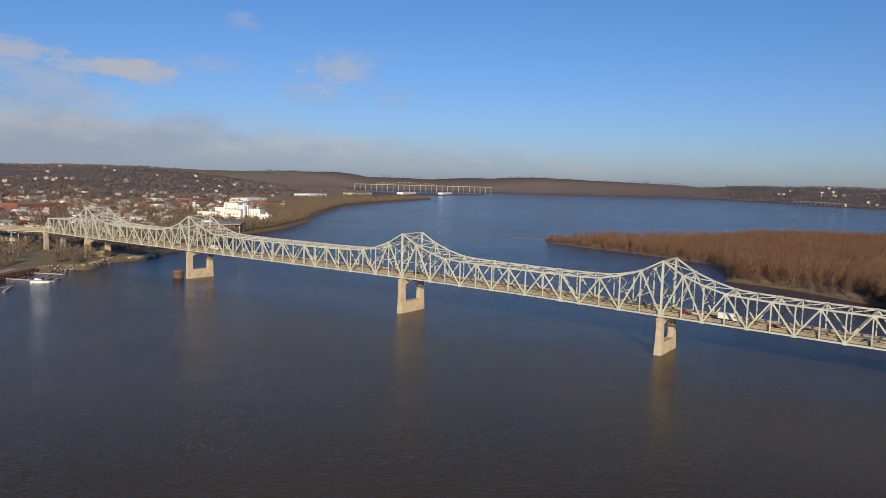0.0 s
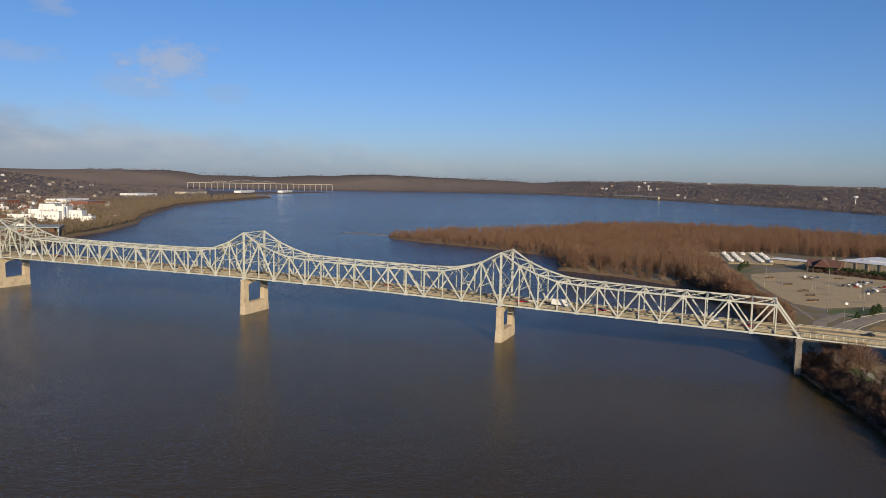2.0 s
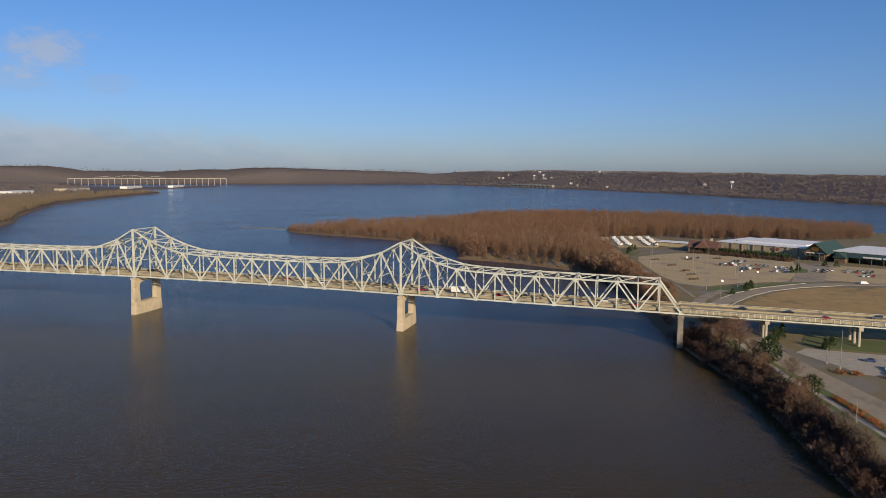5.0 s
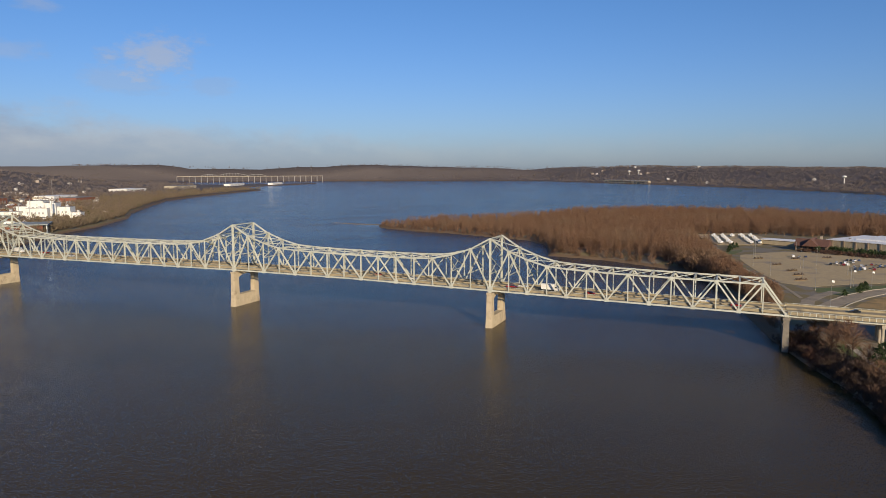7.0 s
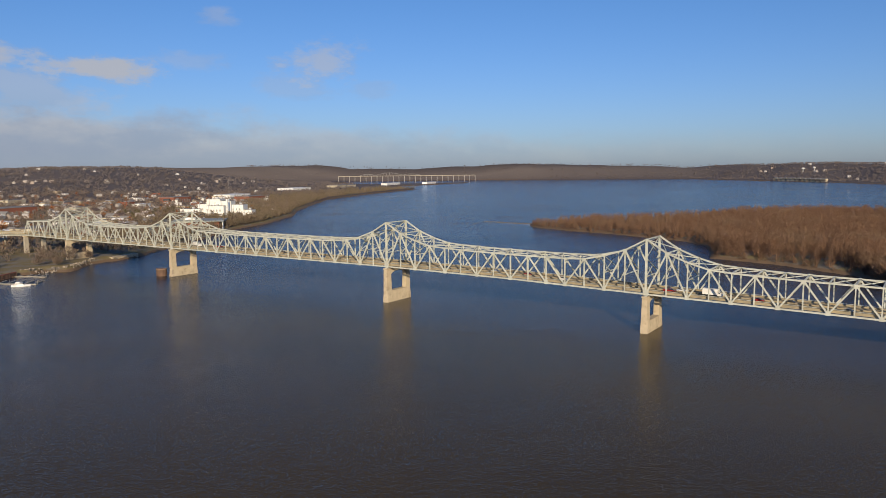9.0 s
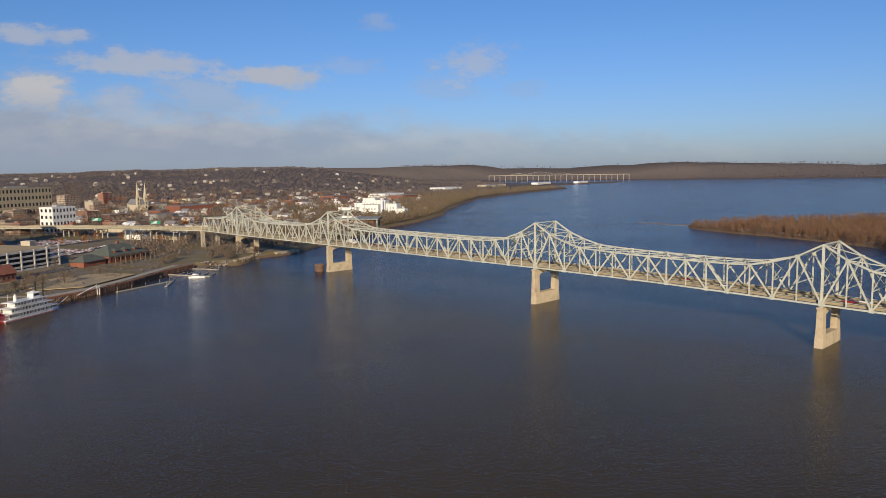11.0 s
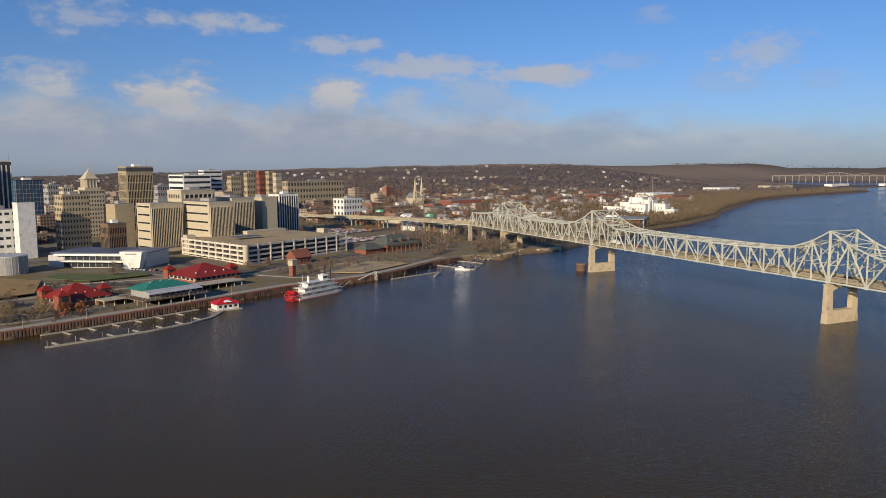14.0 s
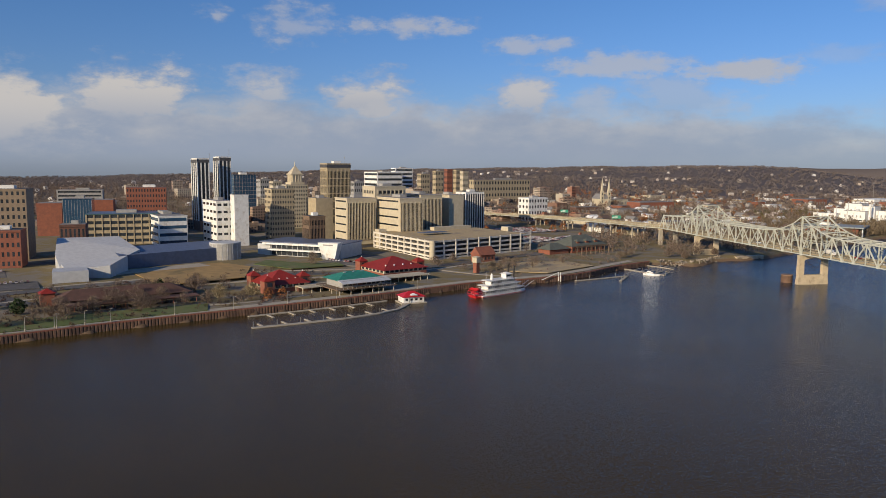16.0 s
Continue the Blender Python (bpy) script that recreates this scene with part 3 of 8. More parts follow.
def tree_arrays(rng, height, spread, twigs, length, width, base=0.28, up=0.9, trunk=0.02):
    """A bare tree as loose triangles: a tapered trunk, limbs, and many thin twig slivers."""
    tri = []
    r = height * trunk
    ring = [(r * math.cos(q), r * math.sin(q)) for q in (0, 2.09, 4.19)]
    for k in range(3):
        (x0, y0), (x1, y1) = ring[k], ring[(k + 1) % 3]
        tri += [[(x0, y0, -0.6), (x1, y1, -0.6), (0, 0, height * 0.82)]]
    for _ in range(max(twigs // 12, 4)):                     # limbs
        q, z = rng.uniform(0, 6.283), height * rng.uniform(base * 0.8, 0.6)
        ex, l = spread * rng.uniform(0.4, 0.85), height * rng.uniform(0.15, 0.32)
        w = r * 0.5
        d = np.array([math.cos(q), math.sin(q)])
        tri += [[(-d[1] * w, d[0] * w, z), (d[1] * w, -d[0] * w, z), (d[0] * ex, d[1] * ex, z + l)], [(0, 0, z - w), (0, 0, z + w), (d[0] * ex, d[1] * ex, z + l)]]
    for _ in range(twigs):
        q, v = rng.uniform(0, 6.283), rng.uniform(base, 1.0)
        wide = spread * math.sin(math.pi * min(0.12 + 0.88 * ((v - base) / (1 - base)) ** 0.8, 0.97)) ** 0.6
        rad = wide * math.sqrt(rng.uniform(0.05, 1))
        p = np.array([rad * math.cos(q), rad * math.sin(q), height * v])
        d = np.array([math.cos(q) * rng.uniform(0.1, 0.9), math.sin(q) * rng.uniform(0.1, 0.9), up * rng.uniform(0.3, 1.2)]) + rng.normal(0, 0.22, 3)
        d /= np.linalg.norm(d)
        s = np.cross(d, rng.normal(0, 1, 3))
        s /= np.linalg.norm(s)
        l, w = length * rng.uniform(0.6, 1.3), width * rng.uniform(0.6, 1.4)
        tri.append([p - s * w / 2 - d * l * 0.4, p + s * w / 2 - d * l * 0.4, p + d * l * 0.6])
    return np.array(tri, float).reshape(-1, 3, 3)


def leaf_arrays(rng, height, spread, count, size, base=0.15, cone=False):
    """A leafy or needled crown of many small tilted triangles over a short trunk."""
    tri = [[(-0.2, 0, -0.6), (0.2, 0.1, -0.6), (0, 0, height * 0.7)], [(0, -0.2, -0.6), (0.1, 0.2, -0.6), (0, 0, height * 0.7)]]
    for _ in range(count):
        v = rng.uniform(0, 1)
        wide = spread * ((1 - v) ** 0.8 if cone else math.sin(math.pi * min(0.1 + 0.9 * v, 0.96)) ** 0.6)
        q, rad = rng.uniform(0, 6.283), wide * math.sqrt(rng.uniform(0.2, 1))
        p = np.array([rad * math.cos(q), rad * math.sin(q), height * (base + (1 - base) * v)])
        a, b = rng.normal(0, size, 3), rng.normal(0, size, 3)
        tri.append([p, p + a, p + b])
    return np.array(tri, float).reshape(-1, 3, 3)


def triangles_mesh(name, tri, mat):
    me = bpy.data.meshes.new(name)
    n = len(tri)
    me.vertices.add(n * 3)
    me.vertices.foreach_set("co", tri.astype(np.float32).ravel())
    me.loops.add(n * 3)
    me.loops.foreach_set("vertex_index", np.arange(n * 3, dtype=np.int32))
    me.polygons.add(n)
    me.polygons.foreach_set("loop_start", np.arange(0, n * 3, 3, dtype=np.int32))
    me.update(calc_edges=True)
    me.materials.append(mat)
    return me


def wood(name, label, places, scales, templates, mat, rng, category="woods"):
    """One stand of trees, too many to count, as one object."""
    out = []
    for (x, y, z), s in zip(places, scales):
        t = templates[rng.integers(len(templates))]
        q = rng.uniform(0, 6.283)
        c, sn = math.cos(q) * s, math.sin(q) * s
        o = np.empty_like(t)
        o[..., 0], o[..., 1], o[..., 2] = t[..., 0] * c - t[..., 1] * sn + x, t[..., 0] * sn + t[..., 1] * c + y, t[..., 2] * s + z
        out.append(o)
    ob = new(name, triangles_mesh(name, np.concatenate(out), mat))
    return tagged(ob, label, category, kind="stuff")


def sample(rng, poly, n):
    """n random points inside an outline."""
    poly = np.array(poly, float)
    lo, hi = poly.min(0), poly.max(0)
    got = np.empty((0, 2))
    while len(got) < n:
        p = rng.uniform(lo, hi, (n, 2))
        got = np.concatenate([got, p[signed(p, poly) > 0]])
    return got[:n]


rng = np.random.default_rng(5)
SPIT_WOODS = [(162, 1005), (156, 976), (163, 948), (191, 896), (228, 850), (247, 817), (284, 750), (288, 700), (267, 641), (254, 608), (264, 600), (289, 566), (307, 520), (318, 494), (345, 492), (368, 530), (392, 575),
              (428, 650), (470, 728), (545, 722), (600, 668), (650, 632), (730, 590), (800, 610), (858, 690), (836, 816), (790, 990), (646, 1110), (500, 1102), (310, 1044), (205, 1014)]
BANK_WOODS = [(240, 292), (268, 345), (303, 425), (320, 503), (345, 500), (362, 522), (352, 498), (328, 445), (313, 410), (306, 374), (292, 350), (276, 335), (262, 318)]


def make_woods():
    tall = [tree_arrays(rng, rng.uniform(12, 16), rng.uniform(2.8, 4.8), 150, 2.7, 0.2, base=0.1, up=0.85) for _ in range(8)]
    p = sample(rng, SPIT_WOODS, 6600)
    z = land_height(p)
    keep = z > 0.3
    grow = 0.5 + 0.27 * ramp(np.hypot(p[:, 0] - 155, p[:, 1] - 985), 5, 90) + 0.25 * ramp((p[:, 0] - 300) * 0.89 - (p[:, 1] - 745) * 0.45, -20, 25)     # lower towards the point
    wood("spit_woods", "dense leafless brown woodland on the low river spit", np.c_[p, z][keep], ((0.62 + 0.55 * rng.beta(2.2, 2.0, len(p))) * grow)[keep], tall, TWIG, rng)
    scrub = [tree_arrays(rng, rng.uniform(4, 7), rng.uniform(2.2, 3.4), 90, 1.8, 0.2, base=0.05, up=0.7) for _ in range(6)]
    p = sample(rng, SPIT_WOODS, 9000)
    p = p[(np.abs(signed(p, POLYS[2]) - 5) < 6) & (p[:, 0] < 420)]
    wood("shore_scrub", "low brown scrub along the waterline of the spit", np.c_[p, np.maximum(land_height(p), 0) - 0.2], rng.uniform(0.45, 1.05, len(p)), scrub, TWIG, rng, "scrub")
    p = sample(rng, BANK_WOODS, 1000)
    wood("bank_scrub", "leafless scrub and saplings behind the bridge end", np.c_[p, land_height(p)], rng.uniform(0.6, 1.0, len(p)) * (1 + 0.9 * ramp(p[:, 1], 360, 470)), scrub, TWIG, rng, "scrub")
    # brush along the near east bank
    line = np.array([(229, 277), (214, 237), (203, 206), (190, 178), (176, 152), (165, 132), (155, 108), (146, 66)], float)
    t = rng.uniform(0, len(line) - 1.001, 1150)
    i = t.astype(int)
    c = line[i] + (line[i + 1] - line[i]) * (t - i)[:, None]
    inland = np.array([0.93, -0.36])
    p = c + inland * rng.uniform(-1.0, 11, (1150, 1)) + rng.normal(0, 1, (1150, 2))
    wood("bank_brush", "dense dark leafless brush on the steep river bank", np.c_[p, land_height(p)], rng.uniform(0.35, 0.95, 1150), scrub, BRUSHWOOD, rng, "brush")
    # town and hill trees
    small = [tree_arrays(rng, rng.uniform(7, 11), rng.uniform(3.5, 5.0), 26, 3.4, 0.8, base=0.15, up=0.8) for _ in range(6)]
    az, r = np.radians(rng.uniform(-84, -6, 15000)), 620 * (2300 / 620) ** rng.uniform(0, 1, 15000) ** 0.8
    p = np.stack([r * np.sin(az), r * np.cos(az)], 1)
    town = signed(p, POLYS[0])
    z = land_height(p)
    down = (r < 950) & (np.degrees(az) < -33)
    ok = (town > 8) & ~down & ((r > 1150) | ((town < 70) & (p[:, 1] > 720)) | (rng.uniform(0, 1, len(r)) < 0.6) & (r > 700))
    s = rng.uniform(0.6, 1.15, len(r))
    wood("town_trees", "leafless street and hillside trees across the town", np.c_[p, z][ok], s[ok], small, TOWNTWIG, rng)
    far = [tree_arrays(rng, rng.uniform(8, 10), rng.uniform(6, 8), 16, 4.5, 2.2, base=0.1, up=0.6) for _ in range(6)]
    az = np.radians(rng.uniform(-13, 60, 26000))
    r = 1500 * (4960 / 1500) ** rng.uniform(0, 1, 26000) ** 0.7
    p = np.stack([r * np.sin(az), r * np.cos(az)], 1)
    fs = signed(p, POLYS[1])
    ok = (fs > 4) & (fs < 900)
    wood("far_hill_woods", "far wooded hills beyond the lake", np.c_[p, land_height(p)][ok], rng.uniform(0.7, 1.15, ok.sum()), far, HAZETWIG, rng)
    az = np.radians(rng.uniform(-86, -5, 15000))
    r = 2100 * (4300 / 2100) ** rng.uniform(0, 1, 15000)
    p = np.stack([r * np.sin(az), r * np.cos(az)], 1)
    ok = signed(p, POLYS[0]) > 60
    wood("bluff_woods", "leafless woods over the bluffs behind the town", np.c_[p, land_height(p)][ok], rng.uniform(0.6, 1.05, ok.sum()), far, HAZETWIG, rng)
    # wooded shore of the town upstream of the bridge
    line = np.array([(-262, 700), (-258, 800), (-250, 985), (-229, 1085), (-220, 1260), (-237, 1390), (-241, 1700), (-239, 1960), (-144, 2335), (-6, 2765)], float)
    t = rng.uniform(0.9, len(line) - 1.001, 3400)
    i = t.astype(int)
    p = line[i] + (line[i + 1] - line[i]) * (t - i)[:, None] + np.array([-1.0, 0]) * (1 + 150 * rng.uniform(0, 1, (3400, 1)) ** 1.4)
    wood("shore_trees", "band of leafless trees along the upstream shore", np.c_[p, land_height(p)], rng.uniform(0.6, 1.2, len(p)), small, SHORETWIG, rng)
    olive = [leaf_arrays(rng, 8, 3.6, 70, 0.9) for _ in range(3)]
    p = np.concatenate([sample(rng, [(-423, 1075), (-362, 1180), (-350, 1250), (-450, 1400), (-505, 1330), (-484, 1149)], 90), sample(rng, [(-262, 1090), (-240, 1110), (-232, 1250), (-250, 1330), (-290, 1250)], 60)])
    wood("olive_trees", "olive-green scrub trees beside the works", np.c_[p, land_height(p)], rng.uniform(0.5, 1.1, len(p)), olive, OLIVE, rng)
    leafy = [leaf_arrays(rng, 9, 4, 60, 1.1) for _ in range(3)]
    az, r = np.radians(rng.uniform(-45, -12, 260)), rng.uniform(820, 2100, 260)
    p = np.stack([r * np.sin(az), r * np.cos(az)], 1)
    ok = signed(p, POLYS[0]) > 40
    wood("russet_trees", "scattered oaks that keep their russet leaves", np.c_[p, land_height(p)][ok], rng.uniform(0.6, 1.1, ok.sum()), leafy, RUSSET, rng)


make_woods()


def single_tree(x, y, height, spread, label, twigs=420, mat=TWIGGREY, length=2.0, width=0.1, group="bare trees", lean=0.0):
    """A bare tree of its own: tapered trunk with limbs, and a twig crown."""
    z = ground_at(x, y)
    t = thing("tree", Matrix.Translation((x, y, z - 0.2)), label, "tree", group)
    bm = bmesh.new()
    r = height * 0.022
    add_tube(bm, [(0, 0, 0), (lean * 0.3, 0.1, height * 0.3), (lean * 0.6, -0.1, height * 0.6), (lean, 0, height * 0.88)], [r, r * 0.75, r * 0.45, r * 0.1], 6)
    for k in range(9):
        q, z0 = k * 2.4 + rng.uniform(-0.4, 0.4), height * rng.uniform(0.28, 0.62)
        e, l = spread * rng.uniform(0.5, 0.9), height * rng.uniform(0.14, 0.3)
        c, s = math.cos(q), math.sin(q)
        add_tube(bm, [(lean * 0.5, 0, z0), (c * e * 0.5, s * e * 0.5, z0 + l * 0.62), (c * e, s * e, z0 + l)], [r * 0.42, r * 0.26, r * 0.06], 4)
    part("trunk", bm, BARK, t)
    tri = tree_arrays(rng, height, spread, twigs, length, width, base=0.26)[3:]
    ob = new("crown", triangles_mesh("crown", tri, mat))
    ob.parent = t
    return t


def leaf_tree(x, y, height, spread, label, mat, count=420, size=0.55, cone=False, group="leafy trees"):
    z = ground_at(x, y)
    t = thing("tree", Matrix.Translation((x, y, z - 0.2)), label, "tree", group)
    part("trunk", tube([(0, 0, 0), (0.05, 0, height * 0.5), (0, 0, height * 0.9)], [height * 0.025, height * 0.016, height * 0.004], 6), BARK, t)
    ob = new("crown", triangles_mesh("crown", leaf_arrays(rng, height, spread, count, size, 0.12, cone)[2:], mat))
    ob.parent = t
    return t


for x, y, h, s in ((233, 240, 13, 6), (226, 229, 14, 6.5), (231, 243, 12, 5.5), (237, 263, 11, 5), (224, 238, 12, 5), (219, 214, 9, 4), (205, 173, 7, 4), (190, 165, 9, 4.5), (196, 170, 9, 4.5), (214, 190, 8, 4.5),
                   (242, 260, 9, 4.5), (181, 140, 8, 4), (176, 130, 7, 3.6), (210, 200, 9, 4.5)):
    single_tree(x, y, h, s, "bare spreading tree among brush on the river bank", group="bank trees", mat=TWIG if h > 8.5 else TWIGGREY, twigs=620, length=2.2, width=0.1)
leaf_tree(222, 209, 11, 5.0, "broad dark green pine among the bank brush", EVERGREEN, 900, 0.6, cone=False)
leaf_tree(204, 172, 7, 3.6, "small open green pine above the bank", EVERGREEN, 300, 0.5, cone=False)
for x, y, h in ((261, 240, 7), (264, 243, 5), (262, 217, 5), (264, 219, 4.5), (270, 221, 5), (258, 241, 6)):
    leaf_tree(x, y, h, h * 0.36, "small conical green spruce on mown grass", EVERGREEN, 320, 0.4, True, "spruces")
shrubs_russet = [(236, 188), (240, 184), (247, 176), (252, 170)]
for x, y in shrubs_russet:
    leaf_tree(x, y, 1.6, 2.4, "low russet ornamental shrub beside the car park", RUSSET, 160, 0.35, group="russet shrubs")
# riverfront and station trees
for x, y, h, s in ((-405, 190, 9, 5), (-398, 168, 10, 5), (-420, 215, 9, 5), (-412, 232, 10, 5), (-396, 150, 9, 5), (-380, 205, 8, 4.5), (-372, 222, 7, 4), (-400, 128, 8, 5),
                   (-430, 205, 9, 5), (-440, 228, 8, 4.5), (-352, 432, 10, 5), (-358, 446, 9, 4.5), (-346, 452, 10, 5), (-362, 425, 8, 4), (-349, 418, 9, 4.5), (-375, 452, 9, 5),
                   (-335, 560, 7, 4), (-338, 574, 7, 4), (-341, 588, 7, 4), (-480, 345, 7, 4), (-460, 330, 7, 4)):
    single_tree(x, y, h, s, "leafless park tree on the riverfront", twigs=300, length=2.2, width=0.16, group="riverfront trees")
for x, y in ((-368, 236), (-366, 244), (-402, 556), (-399, 566), (-405, 575)):
    leaf_tree(x, y, 7, 3.2, "small tree holding pale orange leaves", RUSSET, 260, 0.5)
for _ in range(34):
    single_tree(rng.uniform(-455, -378), rng.uniform(96, 236), rng.uniform(6, 10), rng.uniform(3.5, 5.2), "leafless park tree on the riverfront", twigs=240, length=2.2, width=0.18, mat=TOWNTWIG, group="riverfront trees")
for _ in range(15):
    single_tree(rng.uniform(-415, -345), rng.uniform(395, 560), rng.uniform(5, 8), rng.uniform(2.8, 4.2), "small leafless street tree near the station", twigs=200, length=2.0, width=0.18, mat=TOWNTWIG, group="station trees")

# larger park trees by the market hall
for x, y in ((-418, 121), (-428, 199)):
    leaf_tree(x, y, 8, 4.2, "dense dark green pine in the riverside park", EVERGREEN, 700, 0.6)
for x, y in ((-387, 216), (-379, 232)):
    single_tree(x, y, 9, 5.5, "pale-barked sycamore holding a few yellow leaves", twigs=900, length=1.6, width=0.22, mat=PALETWIG, group="sycamores")
for x, y in ((-394, 134), (-387, 171), (-401, 163), (-414, 214)):
    single_tree(x, y, 11, 6.5, "tall spreading leafless oak in the riverside park", twigs=800, length=2.2, width=0.14, mat=TOWNTWIG, group="park oaks")


def shrubs(name, label, area, n, mat, size=(0.5, 1.1)):
    low = [leaf_arrays(rng, 1.9, 1.5, 46, 0.34, 0.02) for _ in range(4)]
    p = sample(rng, area, n)
    wood(name, label, np.c_[p, land_height(p)], rng.uniform(*size, n), low, mat, rng, "shrubs")


shrubs("park_shrubs", "brown winter shrubs and beds along the riverfront park", [(-378, 60), (-362, 200), (-352, 262), (-400, 330), (-470, 300), (-470, 120), (-420, 60)], 520, BRUSHWOOD)
shrubs("plaza_shrubs", "dry shrubs between the plaza and the station", [(-330, 415), (-326, 560), (-395, 640), (-410, 520), (-392, 410)], 230, TOWNTWIG)
shrubs("shop_shrubs", "dark evergreen shrubs and small trees along the shop front", [(478, 538), (496, 548), (521, 475), (506, 468)], 260, EVERGREEN, (0.9, 2.4))
shrubs("shop_beds", "russet shrub beds before the shop", [(462, 545), (484, 544), (510, 462), (496, 458)], 320, BRUSHWOOD, (0.6, 1.5))
shrubs("bank_shrubs", "russet ornamental grass beside the park road", [(206, 166), (208, 165), (196, 138), (186, 118), (184, 119), (195, 142)], 60, RUSSET, (0.5, 0.9))
# willows and scrub on the town bank below the bridge
for x, y, h, s in ((-305, 612, 12, 7), (-300, 628, 13, 7), (-312, 600, 9, 5), (-296, 600, 7, 4), (-318, 622, 12, 6), (-292, 648, 6, 4)):
    single_tree(x, y, h, s, "bushy leafless willow on the rocky bank", twigs=520, mat=TOWNTWIG, length=2.4, width=0.22, group="bank willows")
# ---------------------------------------------------------------- flat ground pieces


def slab(name, pts, z, mat, label, category, thick=0.35, parent=None, kind="structure"):
    """A paved or planted area, a hand's width above the ground."""
    pts = list(pts)
    if sum(a[0] * b[1] - b[0] * a[1] for a, b in zip(pts, pts[1:] + pts[:1])) < 0:
        pts.reverse()
    return tagged(part(name, prism(pts, z - thick, z), mat, parent), label, category, kind=kind)


def ribbon(pts, wide):
    """The outline of a strip of even width along a line."""
    left, right = [], []
    for i, p in enumerate(pts):
        d = (Vector(pts[min(i + 1, len(pts) - 1)]) - Vector(pts[max(i - 1, 0)])).normalized()
        n = Vector((-d.y, d.x)) * wide / 2
        left.append((p[0] + n.x, p[1] + n.y)), right.append((p[0] - n.x, p[1] - n.y))
    return left + right[::-1]


def draped(name, pts, wide, lift, mat, label, category="road", kind="structure", thick=0.3):
    """A road or path that follows the ground: short flat lengths joined into one strip."""
    dense = []
    for a, b in zip(pts, pts[1:]):
        n = max(int((Vector(b) - Vector(a)).length / 12), 1)
        dense += [tuple(Vector(a).lerp(Vector(b), k / n)) for k in range(n)]
    dense.append(tuple(pts[-1]))
    out = ribbon(dense, wide)
    n = len(dense)
    zs = land_height(out)
    bm = bmesh.new()
    top = [bm.verts.new((x, y, max(zs[i], zs[2 * n - 1 - i]) + lift)) for i, (x, y) in enumerate(out)]
    low = [bm.verts.new((v.co.x, v.co.y, v.co.z - thick - lift)) for v in top]
    for i in range(n - 1):
        j = 2 * n - 1 - i
        bm.faces.new((top[i], top[j], top[j - 1], top[i + 1]))
        bm.faces.new((top[i], top[i + 1], low[i + 1], low[i]))
        bm.faces.new((top[j - 1], top[j], low[j], low[j - 1]))
    bmesh.ops.recalc_face_normals(bm, faces=bm.faces)
    return tagged(part(name, bm, mat), label, category, kind=kind)


# ---------------------------------------------------------------- vehicles
CAR_PAINTS = {k: material("car_paint_" + k, c, tuple(q * 0.9 for q in c), rough=0.25, fine=0.5) for k, c in
              {"white": (0.75, 0.75, 0.74), "silver": (0.42, 0.43, 0.45), "black": (0.02, 0.02, 0.023), "red": (0.33, 0.02, 0.02), "blue": (0.04, 0.08, 0.2), "grey": (0.13, 0.135, 0.14), "tan": (0.32, 0.26, 0.18)}.items()}
WHEEL = bmesh.new()
bmesh.ops.create_cone(WHEEL, cap_ends=True, segments=12, radius1=0.34, radius2=0.34, depth=0.24, matrix=Matrix.Rotation(radians(90), 4, "X"))
WHEEL = mesh_of("wheel", WHEEL, BLACK)


def car_proto(colour, style):
    """A car standing at the origin, nose to +x."""
    kinds = {"sedan": "saloon car", "suv": "sport utility car", "pickup": "pickup truck", "van": "panel van"}
    c = thing("car", Matrix(), "%s %s with dark windows" % (colour, kinds[style]), "car", "vehicles")
    bm = bmesh.new()
    prof = {"sedan": [(-2.25, .35), (2.25, .35), (2.28, .72), (1.15, .92), (-1.55, .98), (-2.28, .85)],
            "suv": [(-2.3, .4), (2.3, .4), (2.32, .85), (1.2, 1.05), (-2.3, 1.1)],
            "pickup": [(-2.7, .45), (2.7, .45), (2.72, .9), (1.5, 1.1), (-2.7, 1.1)],
            "van": [(-2.7, .4), (2.7, .4), (2.72, .95), (1.9, 1.25), (-2.7, 1.25)]}[style]
    cab = {"sedan": [(-1.7, .95), (1.1, .92), (0.35, 1.42), (-1.05, 1.44)], "suv": [(-2.2, 1.07), (1.15, 1.03), (0.5, 1.7), (-2.05, 1.72)],
           "pickup": [(-0.7, 1.08), (1.45, 1.08), (0.85, 1.72), (-0.5, 1.74)], "van": [(-2.65, 1.22), (1.85, 1.22), (1.2, 2.1), (-2.6, 2.12)]}[style]
    for name, pr, w, mat in (("body", prof, 1.78, CAR_PAINTS[colour]), ("cabin", cab, 1.5, GLASS if style != "van" else CAR_PAINTS[colour])):
        bm = bmesh.new()
        lo = [bm.verts.new((x, -w / 2, z)) for x, z in pr]
        hi = [bm.verts.new((x, w / 2, z)) for x, z in pr]
        bm.faces.new(lo), bm.faces.new(hi[::-1])
        for i in range(len(pr)):
            j = (i + 1) % len(pr)
            bm.faces.new((lo[i], hi[i], hi[j], lo[j]))
        bmesh.ops.recalc_face_normals(bm, faces=bm.faces)
        part(name, bm, mat, c)
    tops = [p for p in cab if p[1] > 1.3]
    if style != "van":
        part("roof", box((tops[0][0] + tops[1][0]) / 2, 0, tops[0][1] - 0.01, abs(tops[0][0] - tops[1][0]) + 0.1, 1.46, 0.06), CAR_PAINTS[colour], c)
    else:
        part("windscreen", box(1.62, 0, 1.4, 0.5, 1.4, 0.55), GLASS, c)
    for x in (-1.4, 1.4):
        for y in (-0.82, 0.82):
            piece("wheel", WHEEL, Matrix.Translation((x, y, 0.34)), c)
    return c


